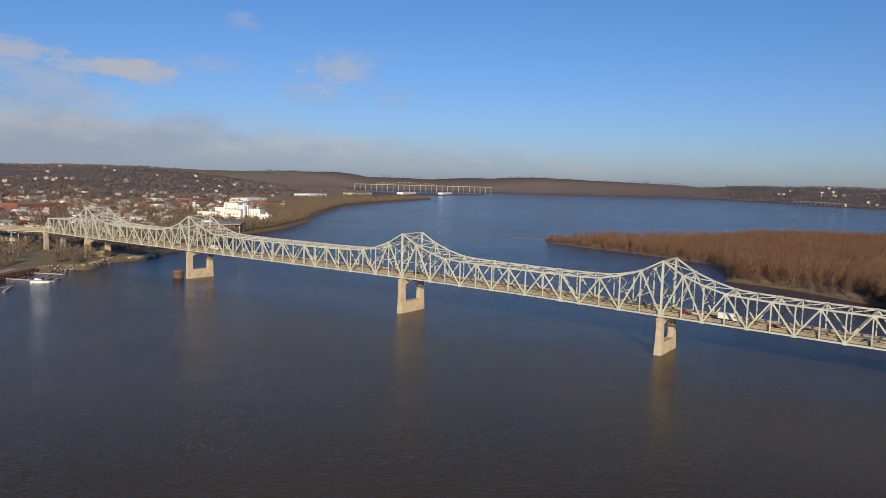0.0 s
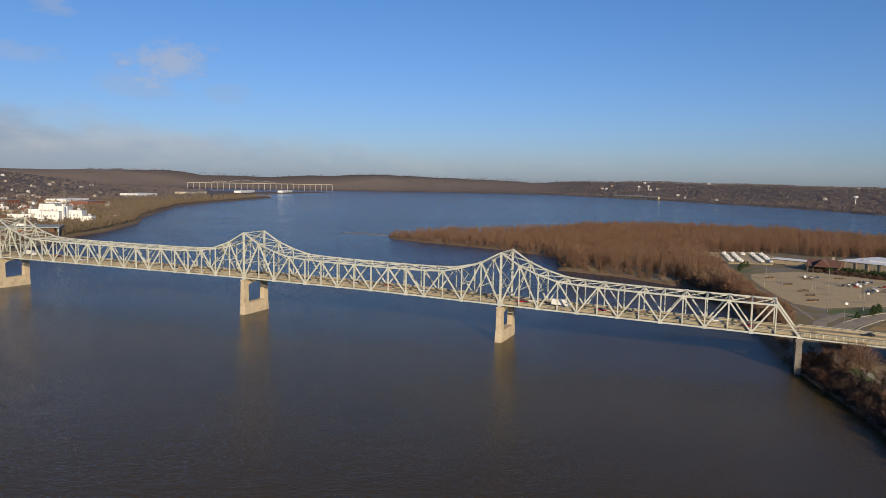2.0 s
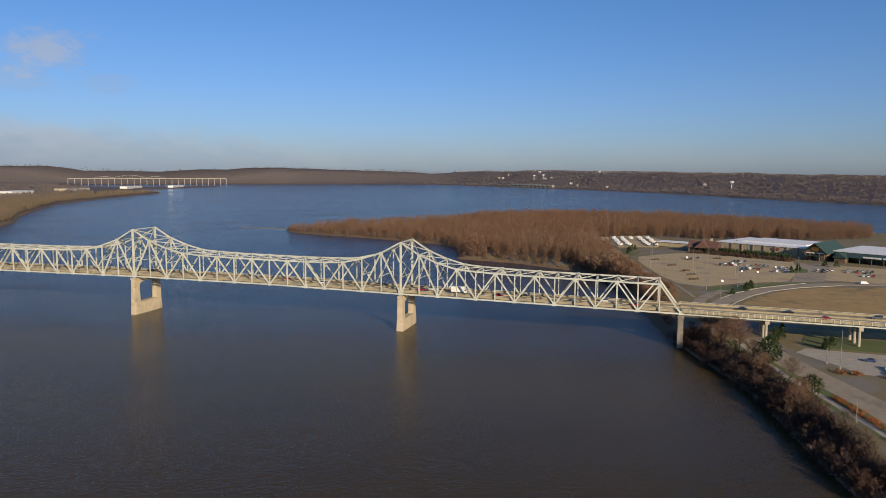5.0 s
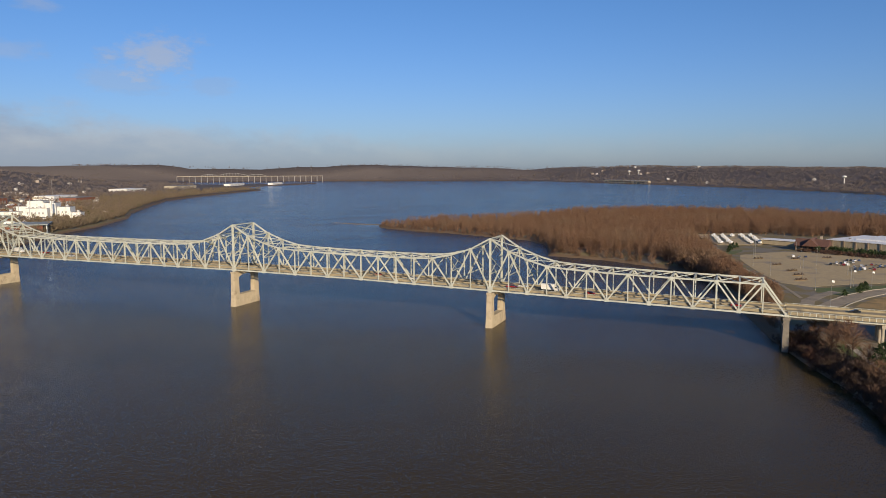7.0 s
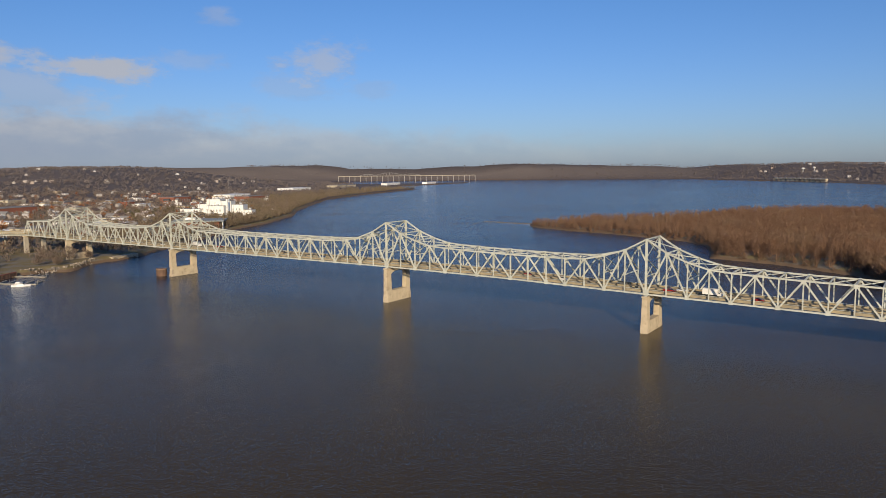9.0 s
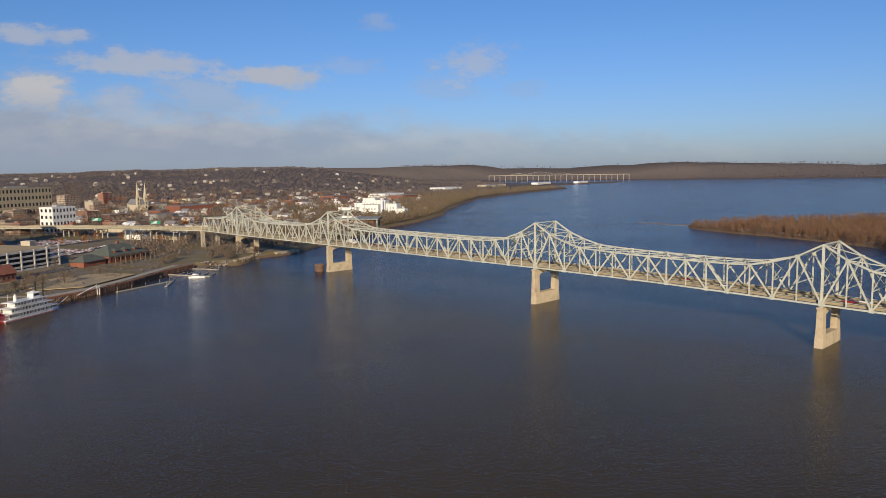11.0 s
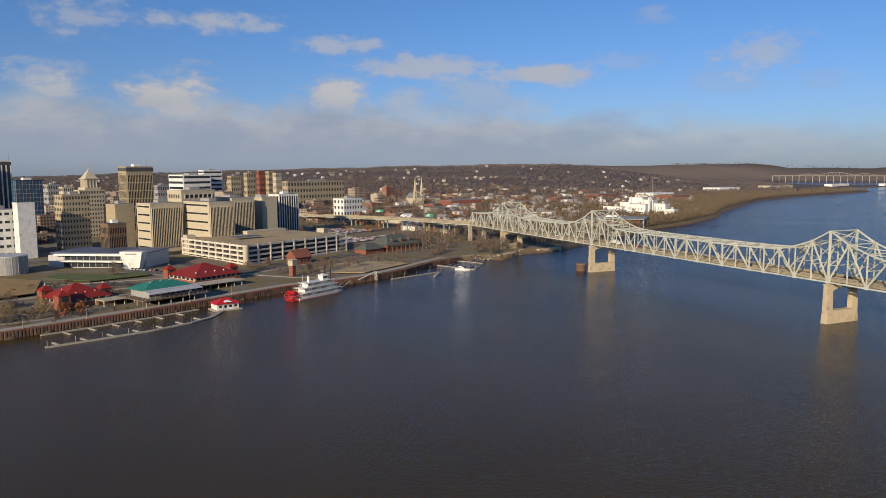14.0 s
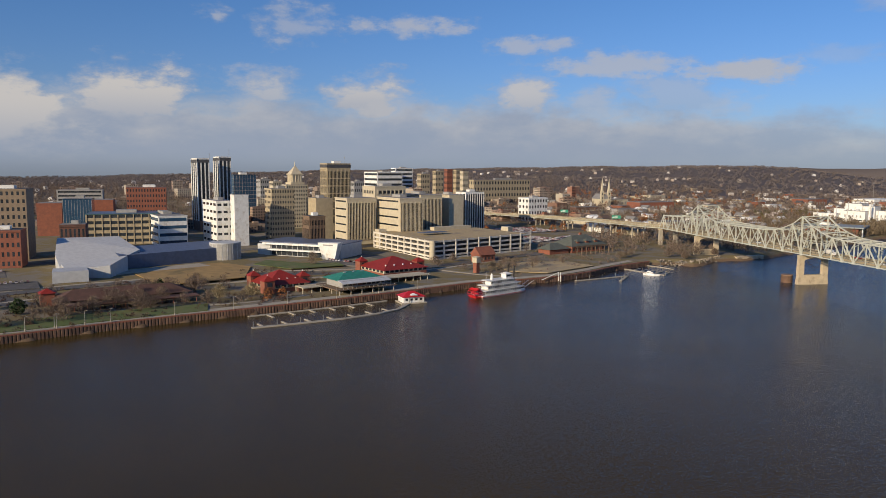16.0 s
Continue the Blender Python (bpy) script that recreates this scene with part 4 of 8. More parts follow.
PROTOS = [car_proto(c, s) for c, s in (("white", "sedan"), ("silver", "suv"), ("black", "sedan"), ("red", "pickup"), ("blue", "sedan"), ("grey", "suv"), ("white", "suv"),
                                      ("red", "sedan"), ("black", "suv"), ("tan", "sedan"), ("white", "pickup"), ("white", "van"), ("silver", "sedan"))]
USED = set()


def put_car(k, x, y, z, turn, tilt=0.0):
    m = Matrix.Translation((x, y, z)) @ Matrix.Rotation(turn, 4, "Z") @ Matrix.Rotation(tilt, 4, "Y")
    if k not in USED:
        USED.add(k)
        PROTOS[k].matrix_world = m
        return PROTOS[k]
    return copy_thing(PROTOS[k], m)


# ---------------------------------------------------------------- east side: car park, shop, highway
EZ = 5.06
slab("car_park", [(417, 540), (398, 534), (380, 510), (367, 486), (341, 432), (327, 395), (334, 376), (367, 379), (407, 374), (440, 398), (471, 425), (505, 462), (503, 507), (477, 534), (450, 545)], EZ,
     LOT, "wide pale concrete car park with few cars", "car park")
slab("car_park", [(436, 369), (512, 430), (534, 395), (640, 260), (560, 230), (462, 342)], EZ, LOT, "second pale car park in front of the boat shop", "car park")
slab("road", [(470, 424), (498, 450), (515, 432), (450, 380), (432, 366), (408, 372)], EZ + 0.02, ROADTAN, "worn concrete drive to the shop entrance", "road")
slab("road", ribbon([(270, 296), (290, 316), (309, 328), (334, 341), (362, 351), (392, 355), (425, 352), (462, 338), (520, 300), (600, 230)], 10), EZ + 0.03, ROADTAN, "curving worn concrete access road", "road")
slab("road", ribbon([(270, 300), (284, 322), (298, 337), (318, 350), (336, 358)], 7), EZ + 0.01, ROADTAN, "short slip road towards the car park", "road")
slab("kerb", ribbon([(276, 293), (294, 310), (312, 322), (336, 335), (362, 345), (392, 349), (425, 346)], 0.7), EZ + 0.22, WALK, "pale raised concrete kerb", "kerb")
slab("kerb", ribbon([(310, 334), (334, 347), (362, 357), (392, 361), (410, 362)], 0.7), EZ + 0.22, WALK, "pale raised concrete kerb", "kerb")
slab("dry_field", [(300, 309), (326, 326), (355, 338), (383, 345), (410, 343), (460, 325), (520, 285), (420, 180), (380, 190), (340, 235)], EZ - 0.02, DRYGRASS, "mown field of dry yellow grass", "field")
slab("verge", [(318, 352), (331, 371), (366, 370), (406, 368), (420, 364), (392, 362), (360, 358), (330, 346)], EZ, LAWN, "strip of green grass beside the access road", "lawn")
slab("verge", [(438, 408), (446, 404), (456, 402), (470, 414), (474, 424), (462, 420)], EZ + 0.04, LAWN, "grass island at the end of the car park", "lawn")
slab("verge", [(412, 552), (394, 540), (375, 512), (360, 480), (336, 432), (322, 396), (312, 398), (330, 440), (355, 492), (372, 522), (400, 562), (424, 566)], EZ - 0.02, LAWN, "green grass edge of the car park", "lawn")
slab("path", ribbon([(300, 345), (320, 385), (333, 425), (350, 466), (362, 486)], 2.2), EZ + 0.04, ROADTAN, "narrow path through the scrub by the car park", "path")
for x, y in ((384, 471), (372, 440), (362, 421), (348, 402), (395, 507), (423, 497), (453, 496)):
    p = slab("planter", [(x + 5 * math.cos(q) * 1.1, y + 1.8 * math.sin(q)) for q in np.linspace(0, 6.283, 13)[:-1]], EZ + 0.15, DRYGRASS, "oval planted island with low dark shrubs", "planter", kind="structure")
    for k in range(3):
        leaf_tree(x - 3 + 3 * k, y, 1.7, 1.3, "low dark shrub in a parking island", BRUSHWOOD, 70, 0.3, group="island shrubs")
for x, y, h in ((346, 351, 4.5), (352, 356, 5), (358, 359, 5.5), (362, 362, 4.5), (330, 345, 3.5), (446, 408, 5), (455, 410, 6), (462, 416, 5), (500, 425, 6), (505, 418, 6), (402, 556, 5), (410, 566, 5.5), (417, 574, 5), (424, 580, 6), (432, 586, 5)):
    leaf_tree(x, y, h, h * 0.45, "rounded dark green juniper beside the car park", EVERGREEN, 260, 0.45, True, "junipers")

# rows of parked cars
crng = random.Random(3)
for x0, y0, dx, dy, n, turn in ((424, 460, 2.5, -1.6, 5, 0.9), (431, 466, 2.5, -1.6, 6, 0.9), (440, 472, 2.6, -1.6, 5, 0.9), (452, 478, 2.6, -1.4, 5, 0.9),
                                (414, 430, 2.3, -2.0, 5, 0.8), (421, 437, 2.3, -2.0, 7, 0.8), (430, 443, 2.3, -2.0, 7, 0.8), (438, 449, 2.3, -2.0, 7, 0.8), (448, 454, 2.3, -2.0, 5, 0.8),
                                (436, 412, 2.2, -2.0, 3, 0.75), (444, 420, 2.2, -2.0, 4, 0.75), (454, 428, 2.2, -2.0, 4, 0.75),
                                (466, 402, 2.2, -2.4, 4, 0.75), (476, 410, 2.2, -2.4, 4, 0.75), (486, 392, 2.2, -2.4, 6, 0.75), (494, 398, 2.2, -2.4, 7, 0.75), (478, 372, 2.2, -2.4, 4, 0.75),
                                (395, 500, 3.2, -1.0, 2, 1.0), (430, 508, 4.8, -1.6, 3, 1.0)):
    for k in range(n):
        if crng.random() < 0.75:
            put_car(crng.randrange(13), x0 + dx * k, y0 + dy * k, EZ, turn + crng.uniform(-0.05, 0.05))
put_car(11, 445, 345, EZ + 0.05, -0.4)


def lamp_pole(x, y, z, height, label="tall grey parking lamp pole with twin heads", heads=2, turn=0.7, category="lamp"):
    t = thing("lamp_pole", Matrix.Translation((x, y, z)) @ Matrix.Rotation(turn, 4, "Z"), label, category, "lamp poles")
    part("footing", tube([(0, 0, -0.3), (0, 0, 0.8)], [0.32, 0.3], 8), WALK, t)
    part("pole", tube([(0, 0, 0.7), (0, 0, height)], [0.16, 0.09], 8), POLE, t)
    for k in range(heads):
        s = 1 if k == 0 else -1
        part("arm", tube([(0, 0, height - 0.1), (s * 0.9, 0, height + 0.1)], [0.06, 0.05], 5), POLE, t)
        part("lamp_head", box(s * 1.15, 0, height, 0.75, 0.4, 0.2), POLE, t)
    return t


for x, y in ((363, 471), (342, 425), (351, 404), (327, 365), (355, 367), (389, 451), (412, 461), (395, 412), (440, 396), (430, 505), (402, 520)):
    lamp_pole(x, y, EZ, 13)
for x, y in ((241, 192), (243, 200), (193, 146)):
    lamp_pole(x, y, ground_at(x, y), 6 if x != 241 else 15, "grey street lamp pole by the park road", 1)
# flag poles
for x, y, w in ((271, 291, 1), (359, 369, 0), (366, 362, 0), (397, 377, 0)):
    t = thing("flag_pole", Matrix.Translation((x, y, ground_at(x, y))), "white flag pole with a small pale flag", "flag pole", "flag poles")
    h = 20 if w else 11
    part("pole", tube([(0, 0, -0.3), (0, 0, h)], [0.11, 0.06], 8), POLE, t)
    bm = bmesh.new()
    grid = [[bm.verts.new((0.1 + i * 0.34, 0.16 * math.sin(i * 1.3), h - 0.2 - j * 0.55 - 0.06 * i)) for i in range(6)] for j in range(3)]
    for j in range(2):
        for i in range(5):
            bm.faces.new((grid[j][i], grid[j][i + 1], grid[j + 1][i + 1], grid[j + 1][i]))
    part("flag", bm, WHITE, t)


def make_shop():
    """The outdoor shop: big box with white roofs, a timber lodge gable and a dark canopy wing."""
    ang = math.atan2(-0.944, 0.33)
    m = Matrix.Translation((500, 550, 4.9)) @ Matrix.Rotation(ang, 4, "Z")      # x along the front, y away from the car park
    t = thing("shop", m, "large shop with white flat roofs and a green-roofed timber lodge entrance", "shop")
    part("wall", box(43, 34, 0, 86, 66, 9), TAN, t, "tan wall")
    part("roof", box(43, 34, 8.98, 87, 67, 0.7), ROOFWHITE, t, "white membrane roof")
    part("roof", box(48, 40, 9.65, 60, 46, 1.2), ROOFWHITE, t, "raised white membrane roof")
    part("wall", box(148, 40, 0, 84, 66, 8.4), DARKGREEN, t, "dark green wall")
    part("roof", box(148, 40, 8.38, 85, 67, 0.8), ROOFWHITE, t, "white membrane roof")
    # canopy front of the boat wing
    bm = bmesh.new()
    v = [bm.verts.new(c) for c in ((109, 7, 8.2), (190, 7, 8.2), (190, -3, 5.4), (109, -3, 5.4), (109, 7, 7.7), (190, 7, 7.7), (190, -3, 4.9), (109, -3, 4.9))]
    for f in ((3, 2, 1, 0), (4, 5, 6, 7), (0, 1, 5, 4), (1, 2, 6, 5), (2, 3, 7, 6), (3, 0, 4, 7)):
        bm.faces.new([v[i] for i in f])
    bmesh.ops.recalc_face_normals(bm, faces=bm.faces)
    part("canopy", bm, DARKGREEN, t, "dark green sloping canopy")
    for k in range(9):
        part("post", box(112 + k * 9.2, -2.4, 0, 0.5, 0.5, 5.0), TIMBER, t)
    for k in range(8):
        part("window", box(116.5 + k * 9.2, 6.9, 0.8, 6.0, 0.25, 3.6), GLASS, t)
    # lodge entrance
    gx, gw, depth = 96.0, 9.5, 44.0
    part("lodge_wall", box(gx, 14, 0, 2 * gw - 2, depth - 8, 7.4), TIMBER, t, "brown timber wall")
    bm = bmesh.new()
    pr = [(-gw - 1.2, 7.4), (0, 15.8), (gw + 1.2, 7.4), (gw + 1.2, 6.7), (0, 15.0), (-gw - 1.2, 6.7)]
    lo = [bm.verts.new((gx + x, -9, z)) for x, z in pr]
    hi = [bm.verts.new((gx + x, depth - 8, z)) for x, z in pr]
    bm.faces.new(lo), bm.faces.new(hi[::-1])
    for i in range(6):
        j = (i + 1) % 6
        bm.faces.new((lo[i], hi[i], hi[j], lo[j]))
    bmesh.ops.recalc_face_normals(bm, faces=bm.faces)
    part("lodge_roof", bm, DARKGREEN, t, "steep dark green gable roof")
    bm = bmesh.new()
    f = [bm.verts.new((gx + x, y, z)) for y in (-6.6, -6.2) for x, z in ((-gw, 7.0), (gw, 7.0), (0, 14.9))]
    bm.faces.new(f[:3]), bm.faces.new(f[3:][::-1])
    for i in range(3):
        j = (i + 1) % 3
        bm.faces.new((f[i], f[i + 3], f[j + 3], f[j]))
    bmesh.ops.recalc_face_normals(bm, faces=bm.faces)
    part("gable_front", bm, TIMBER, t, "brown timber gable front")
    bm = bmesh.new()
    bmesh.ops.create_cone(bm, cap_ends=True, segments=20, radius1=2.6, radius2=2.6, depth=0.3, matrix=Matrix.Translation((gx, -6.8, 10.2)) @ Matrix.Rotation(radians(90), 4, "X") @ Matrix.Diagonal((1.25, 0.8, 1, 1)))
    part("sign_disc", bm, SIGNORANGE, t, "oval orange and yellow sign")
    part("fascia", box(gx, -6.7, 6.1, 2 * gw, 0.5, 1.7), TIMBER, t)
    for x in (-8, -4, 4, 8):
        part("log_post", tube([(gx + x, -7.4, 0), (gx + x, -7.4, 6.2)], [0.55, 0.5], 8), TIMBER, t)
    part("porch_roof", box(gx, -9, 4.4, 13, 4.5, 0.5), DARKGREEN, t)
    part("entrance", box(gx, -4.5, 0, 8, 0.4, 4.2), GLASS, t)
    part("porch_wall", box(gx, -3.6, 0, 2 * gw - 2, 1.6, 8.2), TIMBER, t)
    # small porch gable of the boat wing
    bm = bmesh.new()
    add_box(bm, 116, -2, 0, 9, 8, 4.5)
    part("side_porch", bm, TIMBER, t)
    bm = bmesh.new()
    pr = [(-6, 4.4), (0, 8.4), (6, 4.4)]
    lo = [bm.verts.new((116 + x, -7, z)) for x, z in pr]
    hi = [bm.verts.new((116 + x, 6, z)) for x, z in pr]
    bm.faces.new(lo), bm.faces.new(hi[::-1])
    for i in range(3):
        j = (i + 1) % 3
        bm.faces.new((lo[i], hi[i], hi[j], lo[j]))
    bmesh.ops.recalc_face_normals(bm, faces=bm.faces)
    part("side_porch_roof", bm, DARKGREEN, t)
    for k in range(7):
        part("roof_vent", box(12 + k * 10.5, 18 + (k * 17) % 40, 9.6, 1.6, 1.6, 1.1), GREY, t)
    # the shop's names as plain pale bars
    part("sign_bar", box(gx - 4, -7.05, 6.5, 7.0, 0.14, 0.9), WHITE, t, "pale sign lettering bar")
    part("sign_bar", box(gx + 4.5, -7.05, 6.5, 6.0, 0.14, 0.9), WHITE, t, "pale sign lettering bar")
    for x, w in ((140, 14), (153, 9), (166, 13)):
        part("sign_bar", box(x, -3.2, 5.6, w, 0.2, 1.3), WHITE, t, "pale sign lettering bar")
    for k in range(8):
        part("pilaster", box(5 + 10.5 * k, 0.7, 0, 1.2, 0.6, 9.2), BROWNTAN, t)
    part("sign_panel", box(58, 0.7, 5.5, 7, 0.3, 2.4), BRICK, t, "small red wall sign")
    return t


SIGNORANGE = material("sign_orange", (0.75, 0.27, 0.04), (0.62, 0.3, 0.05), rough=0.5)
make_shop()


def make_lodge():
    """Timber restaurant lodge with crossing gables beside the car park."""
    t = thing("lodge", Matrix.Translation((484, 548, 4.9)) @ Matrix.Rotation(radians(-52), 4, "Z"), "brown timber lodge with crossing gable roofs", "lodge")
    part("wall", box(0, 0, 0, 26, 16, 5), TIMBER, t)
    for name, ax, w, l, h in (("roof", "X", 10, 28, 10.5), ("cross_roof", "Y", 7, 24, 11.5)):
        bm = bmesh.new()
        pr = [(-w, 4.6), (0, h), (w, 4.6)]
        f = (lambda u, v, z: (v, u, z)) if ax == "X" else (lambda u, v, z: (u, v, z))
        lo = [bm.verts.new(f(x, -l / 2, z)) for x, z in pr]
        hi = [bm.verts.new(f(x, l / 2, z)) for x, z in pr]
        bm.faces.new(lo), bm.faces.new(hi)
        for i in range(3):
            j = (i + 1) % 3
            bm.faces.new((lo[i], hi[i], hi[j], lo[j]))
        bmesh.ops.recalc_face_normals(bm, faces=bm.faces)
        part(name, bm, DARKBRICK, t, "dark brown shingle roof")
    part("chimney", box(6, 3, 0, 2, 2, 13), ROCK, t)
    for k in range(5):
        part("window", box(-10 + 5 * k, -8.1, 1.2, 3, 0.2, 2.4), GLASS, t)
    t = thing("storage_shed", Matrix.Translation((494, 592, 4.9)) @ Matrix.Rotation(radians(-62), 4, "Z"), "long low shed with a white metal roof", "shed")
    part("wall", box(0, 0, 0, 46, 14, 4.5), TAN, t)
    part("roof", box(0, 0, 4.48, 48, 16, 0.5), ROOFWHITE, t)
    # shrink-wrapped boats in the sales yard
    slab("sales_yard", [(430, 612), (470, 715), (540, 715), (520, 650), (470, 600)], 5.0, LOT, "gravel yard full of stored boats", "yard")
    for i in range(8):
        for j in range(5):
            x, y = 440 + i * 6.0 + j * 9.5 + crng.uniform(-0.8, 0.8), 622 + i * 10.5 - j * 3.0
            if j == 2 and i < 6:
                continue
            b = thing("stored_boat", Matrix.Translation((x, y, 5.0)) @ Matrix.Rotation(0.4 + 0.1 * ((i * 3 + j) % 4), 4, "Z"), "small boat on a trailer under white cover", "boat", "stored boats")
            bm = bmesh.new()
            lo = [bm.verts.new(c) for c in ((-3.2, -1.1, 0.9), (1.6, -1.1, 0.9), (3.6, 0, 1.2), (1.6, 1.1, 0.9), (-3.2, 1.1, 0.9))]
            hi = [bm.verts.new(c) for c in ((-3.2, -1.3, 1.9), (1.6, -1.3, 2.0), (4.0, 0, 2.2), (1.6, 1.3, 2.0), (-3.2, 1.3, 1.9))]
            tp = bm.verts.new((-0.3, 0, 2.9))
            for a in range(5):
                c = (a + 1) % 5
                bm.faces.new((lo[a], lo[c], hi[c], hi[a]))
                bm.faces.new((hi[a], hi[c], tp))
            bm.faces.new(lo[::-1])
            part("hull", bm, WHITE, b)
            part("trailer", box(-0.2, 0, 0.25, 6.4, 1.6, 0.66), POLE, b)


make_lodge()


# ---------------------------------------------------------------- approach viaducts
def viaduct(name, pts, wide, label, piers, rails=True):
    """Girder viaduct along centre points (x, y, z of the road)."""
    t = thing(name, Matrix(), label, "viaduct")
    flat = [(p[0], p[1]) for p in pts]
    zs = [p[2] for p in pts]

    def strip(nm, lo, hi, w0, w1, mat, label=""):
        bm = bmesh.new()
        rows = []
        for i, p in enumerate(flat):
            d = (Vector(flat[min(i + 1, len(flat) - 1)]) - Vector(flat[max(i - 1, 0)])).normalized()
            nrm = Vector((-d.y, d.x))
            rows.append([bm.verts.new((p[0] + nrm.x * w, p[1] + nrm.y * w, zs[i] + z)) for w, z in ((w0, lo), (w1, lo), (w1, hi), (w0, hi))])
        for r0, r1 in zip(rows, rows[1:]):
            for k in range(4):
                bm.faces.new((r0[k], r0[(k + 1) % 4], r1[(k + 1) % 4], r1[k]))
        bm.faces.new(rows[0]), bm.faces.new(rows[-1][::-1])
        bmesh.ops.recalc_face_normals(bm, faces=bm.faces)
        part(nm, bm, mat, t, label)

    h = wide / 2
    strip("road_slab", -0.35, 0.0, -h, h, DECK)
    for w in (-h + 1.6, -h / 3, h / 3, h - 1.6):
        strip("girder", -1.75, -0.37, w - 0.25, w + 0.25, STEEL)
    for s in (-1, 1):
        strip("parapet", -0.5, 0.85, s * h - 0.22, s * h + 0.22, DECK)
        strip("hand_rail", 1.1, 1.25, s * h - 0.07, s * h + 0.07, STEEL)
    strip("median_barrier", 0.01, 0.8, -0.25, 0.25, DECK)
    total = 0
    for a, b, z0, z1 in zip(flat, flat[1:], zs, zs[1:]):
        d = Vector(b) - Vector(a)
        n = max(int(d.length / 2.4), 1)
        u = d.normalized()
        for k in range(n):
            p, z = Vector(a).lerp(Vector(b), (k + 0.5) / n), z0 + (z1 - z0) * (k + 0.5) / n
            if total < 140:
                for s in (-1, 1):
                    q = p + Vector((-u.y, u.x)) * (h + 0.24) * s
                    piece("rail_post", RAILPOST, Matrix.Translation((q.x, q.y, z - 0.55)), t)
                total += 1
    for (x, y), turn, z in piers:
        b = thing("viaduct_pier", Matrix.Translation((x, y, 0)) @ Matrix.Rotation(turn, 4, "Z"), "concrete viaduct pier with a cap beam on round columns", "pier", "viaduct piers")
        g = ground_at(x, y)
        top = z - 1.8
        part("cap_beam", box(0, 0, top - 1.5, 1.8, wide - 1, 1.48), WALK, b)
        for y2 in (-h * 0.68, 0, h * 0.68):
            part("column", tube([(0, y2, g - 1), (0, y2, top - 1.4)], [0.7, 0.65], 12), WALK, b)
    return t


RAILPOST = mesh_of("rail_post", box(0, 0, 0, 0.3, 0.16, 1.7), STEEL)
EC = AX0 + AXD * END_E + AXN * (TRUSS_W / 2)
east_pts = [(EC.x + AXD.x * d, EC.y + AXD.y * d, 17.3 - 0.02 * d) for d in (0.3, 25, 50, 75, 100, 130, 160, 200)]
turn_e = math.atan2(AXD.y, AXD.x)
viaduct("east_viaduct", east_pts, 20.6, "grey concrete highway viaduct on steel girders", [((EC.x + AXD.x * d, EC.y + AXD.y * d), turn_e, 17.3 - 0.02 * d) for d in (37, 75, 113, 150, 187)])
# stained grey concrete, its tone darkened for the shade on the end pier
SHADEDGREY = material("weathered_concrete", (0.25, 0.22, 0.18), (0.17, 0.15, 0.125), rough=0.9, dirt=(0.09, 0.08, 0.07), dirt_scale=0.3)
# end pier of the trusses on the east bank
ep = thing("end_pier", BRIDGE_M @ Matrix.Translation((END_E, TRUSS_W / 2, 0)), "tall grey-tan concrete end pier at the east bank", "pier")
for y in (-8.3, 8.3):
    part("shaft", box(0, y, -2, 2.7, 3.2, chord_z(END_E) + 0.6, taper=0.88), SHADEDGREY, ep)
part("web_wall", box(0, 0, -2, 2.0, 13.0, 12), SHADEDGREY, ep)
part("cap_beam", box(0, 0, chord_z(END_E) - 2.1, 3.0, 20.4, 1.3), SHADEDGREY, ep)
# park road, small car park, lawns and path on the near east bank
slab("park_road", ribbon([(252, 246), (238, 226), (229, 204), (221, 180), (213, 156), (200, 128), (170, 84), (150, 40)], 12), 5.1, ROADTAN, "worn pale park road along the bank", "road")
slab("small_car_park", [(246, 218), (256, 222), (270, 208), (300, 180), (262, 160), (243, 184)], 5.14, WALK, "small pale concrete car park in the park", "car park")
slab("lawn", [(258, 226), (275, 240), (330, 200), (310, 175), (272, 212)], 5.08, LAWN, "green lawn beside the highway", "lawn")
slab("lawn", [(262, 252), (276, 262), (335, 215), (322, 208), (282, 240)], 5.07, DRYGRASS, "rough dry grass beside the highway", "field")
slab("lawn", [(234, 248), (244, 243), (228, 205), (219, 178), (206, 148), (188, 112), (178, 106), (186, 130), (198, 160), (210, 192), (222, 222)], 5.06, LAWN, "strip of green lawn between path and bank", "lawn")
slab("path", ribbon([(240, 246), (228, 224), (214, 194), (204, 166), (193, 139), (178, 106)], 2.6), 5.12, WALK, "pale concrete riverside path", "path")
for x, y, k, tn in ((262, 196, 4, 2.3), (258, 185, 0, 0.6), (255, 181, 12, 0.6), (270, 190, 2, 0.6), (252, 177, 6, 0.6)):
    put_car(k, x, y, 5.15, tn)
# arched park sign frame by the viaduct
fb = thing("park_arch", Matrix.Translation((261, 260, 5)) @ Matrix.Rotation(radians(-20), 4, "Z"), "red and white arched park gateway on stone posts", "gateway")
bm = bmesh.new()
arc = [(x, 0, 5.6 - 0.035 * x * x) for x in np.linspace(-7, 7, 13)]
add_tube(bm, arc, [0.4] * 13, 5)
part("arch_beam", bm, BRICK, fb)
bm = bmesh.new()
add_tube(bm, [(x, 0, z + 0.75) for x, y, z in arc], [0.28] * 13, 5)
part("arch_trim", bm, WHITE, fb, "white upper trim of the arch")
for x in (-7.4, 7.4):
    part("post", box(x, 0, -0.4, 1.8, 1.8, 5.6), ROCK, fb, "rough stone gate post")
part("sign_disc", tube([(0, -0.5, 6.4), (0, 0.5, 6.4)], [1.1, 1.1], 14), WHITE, fb)
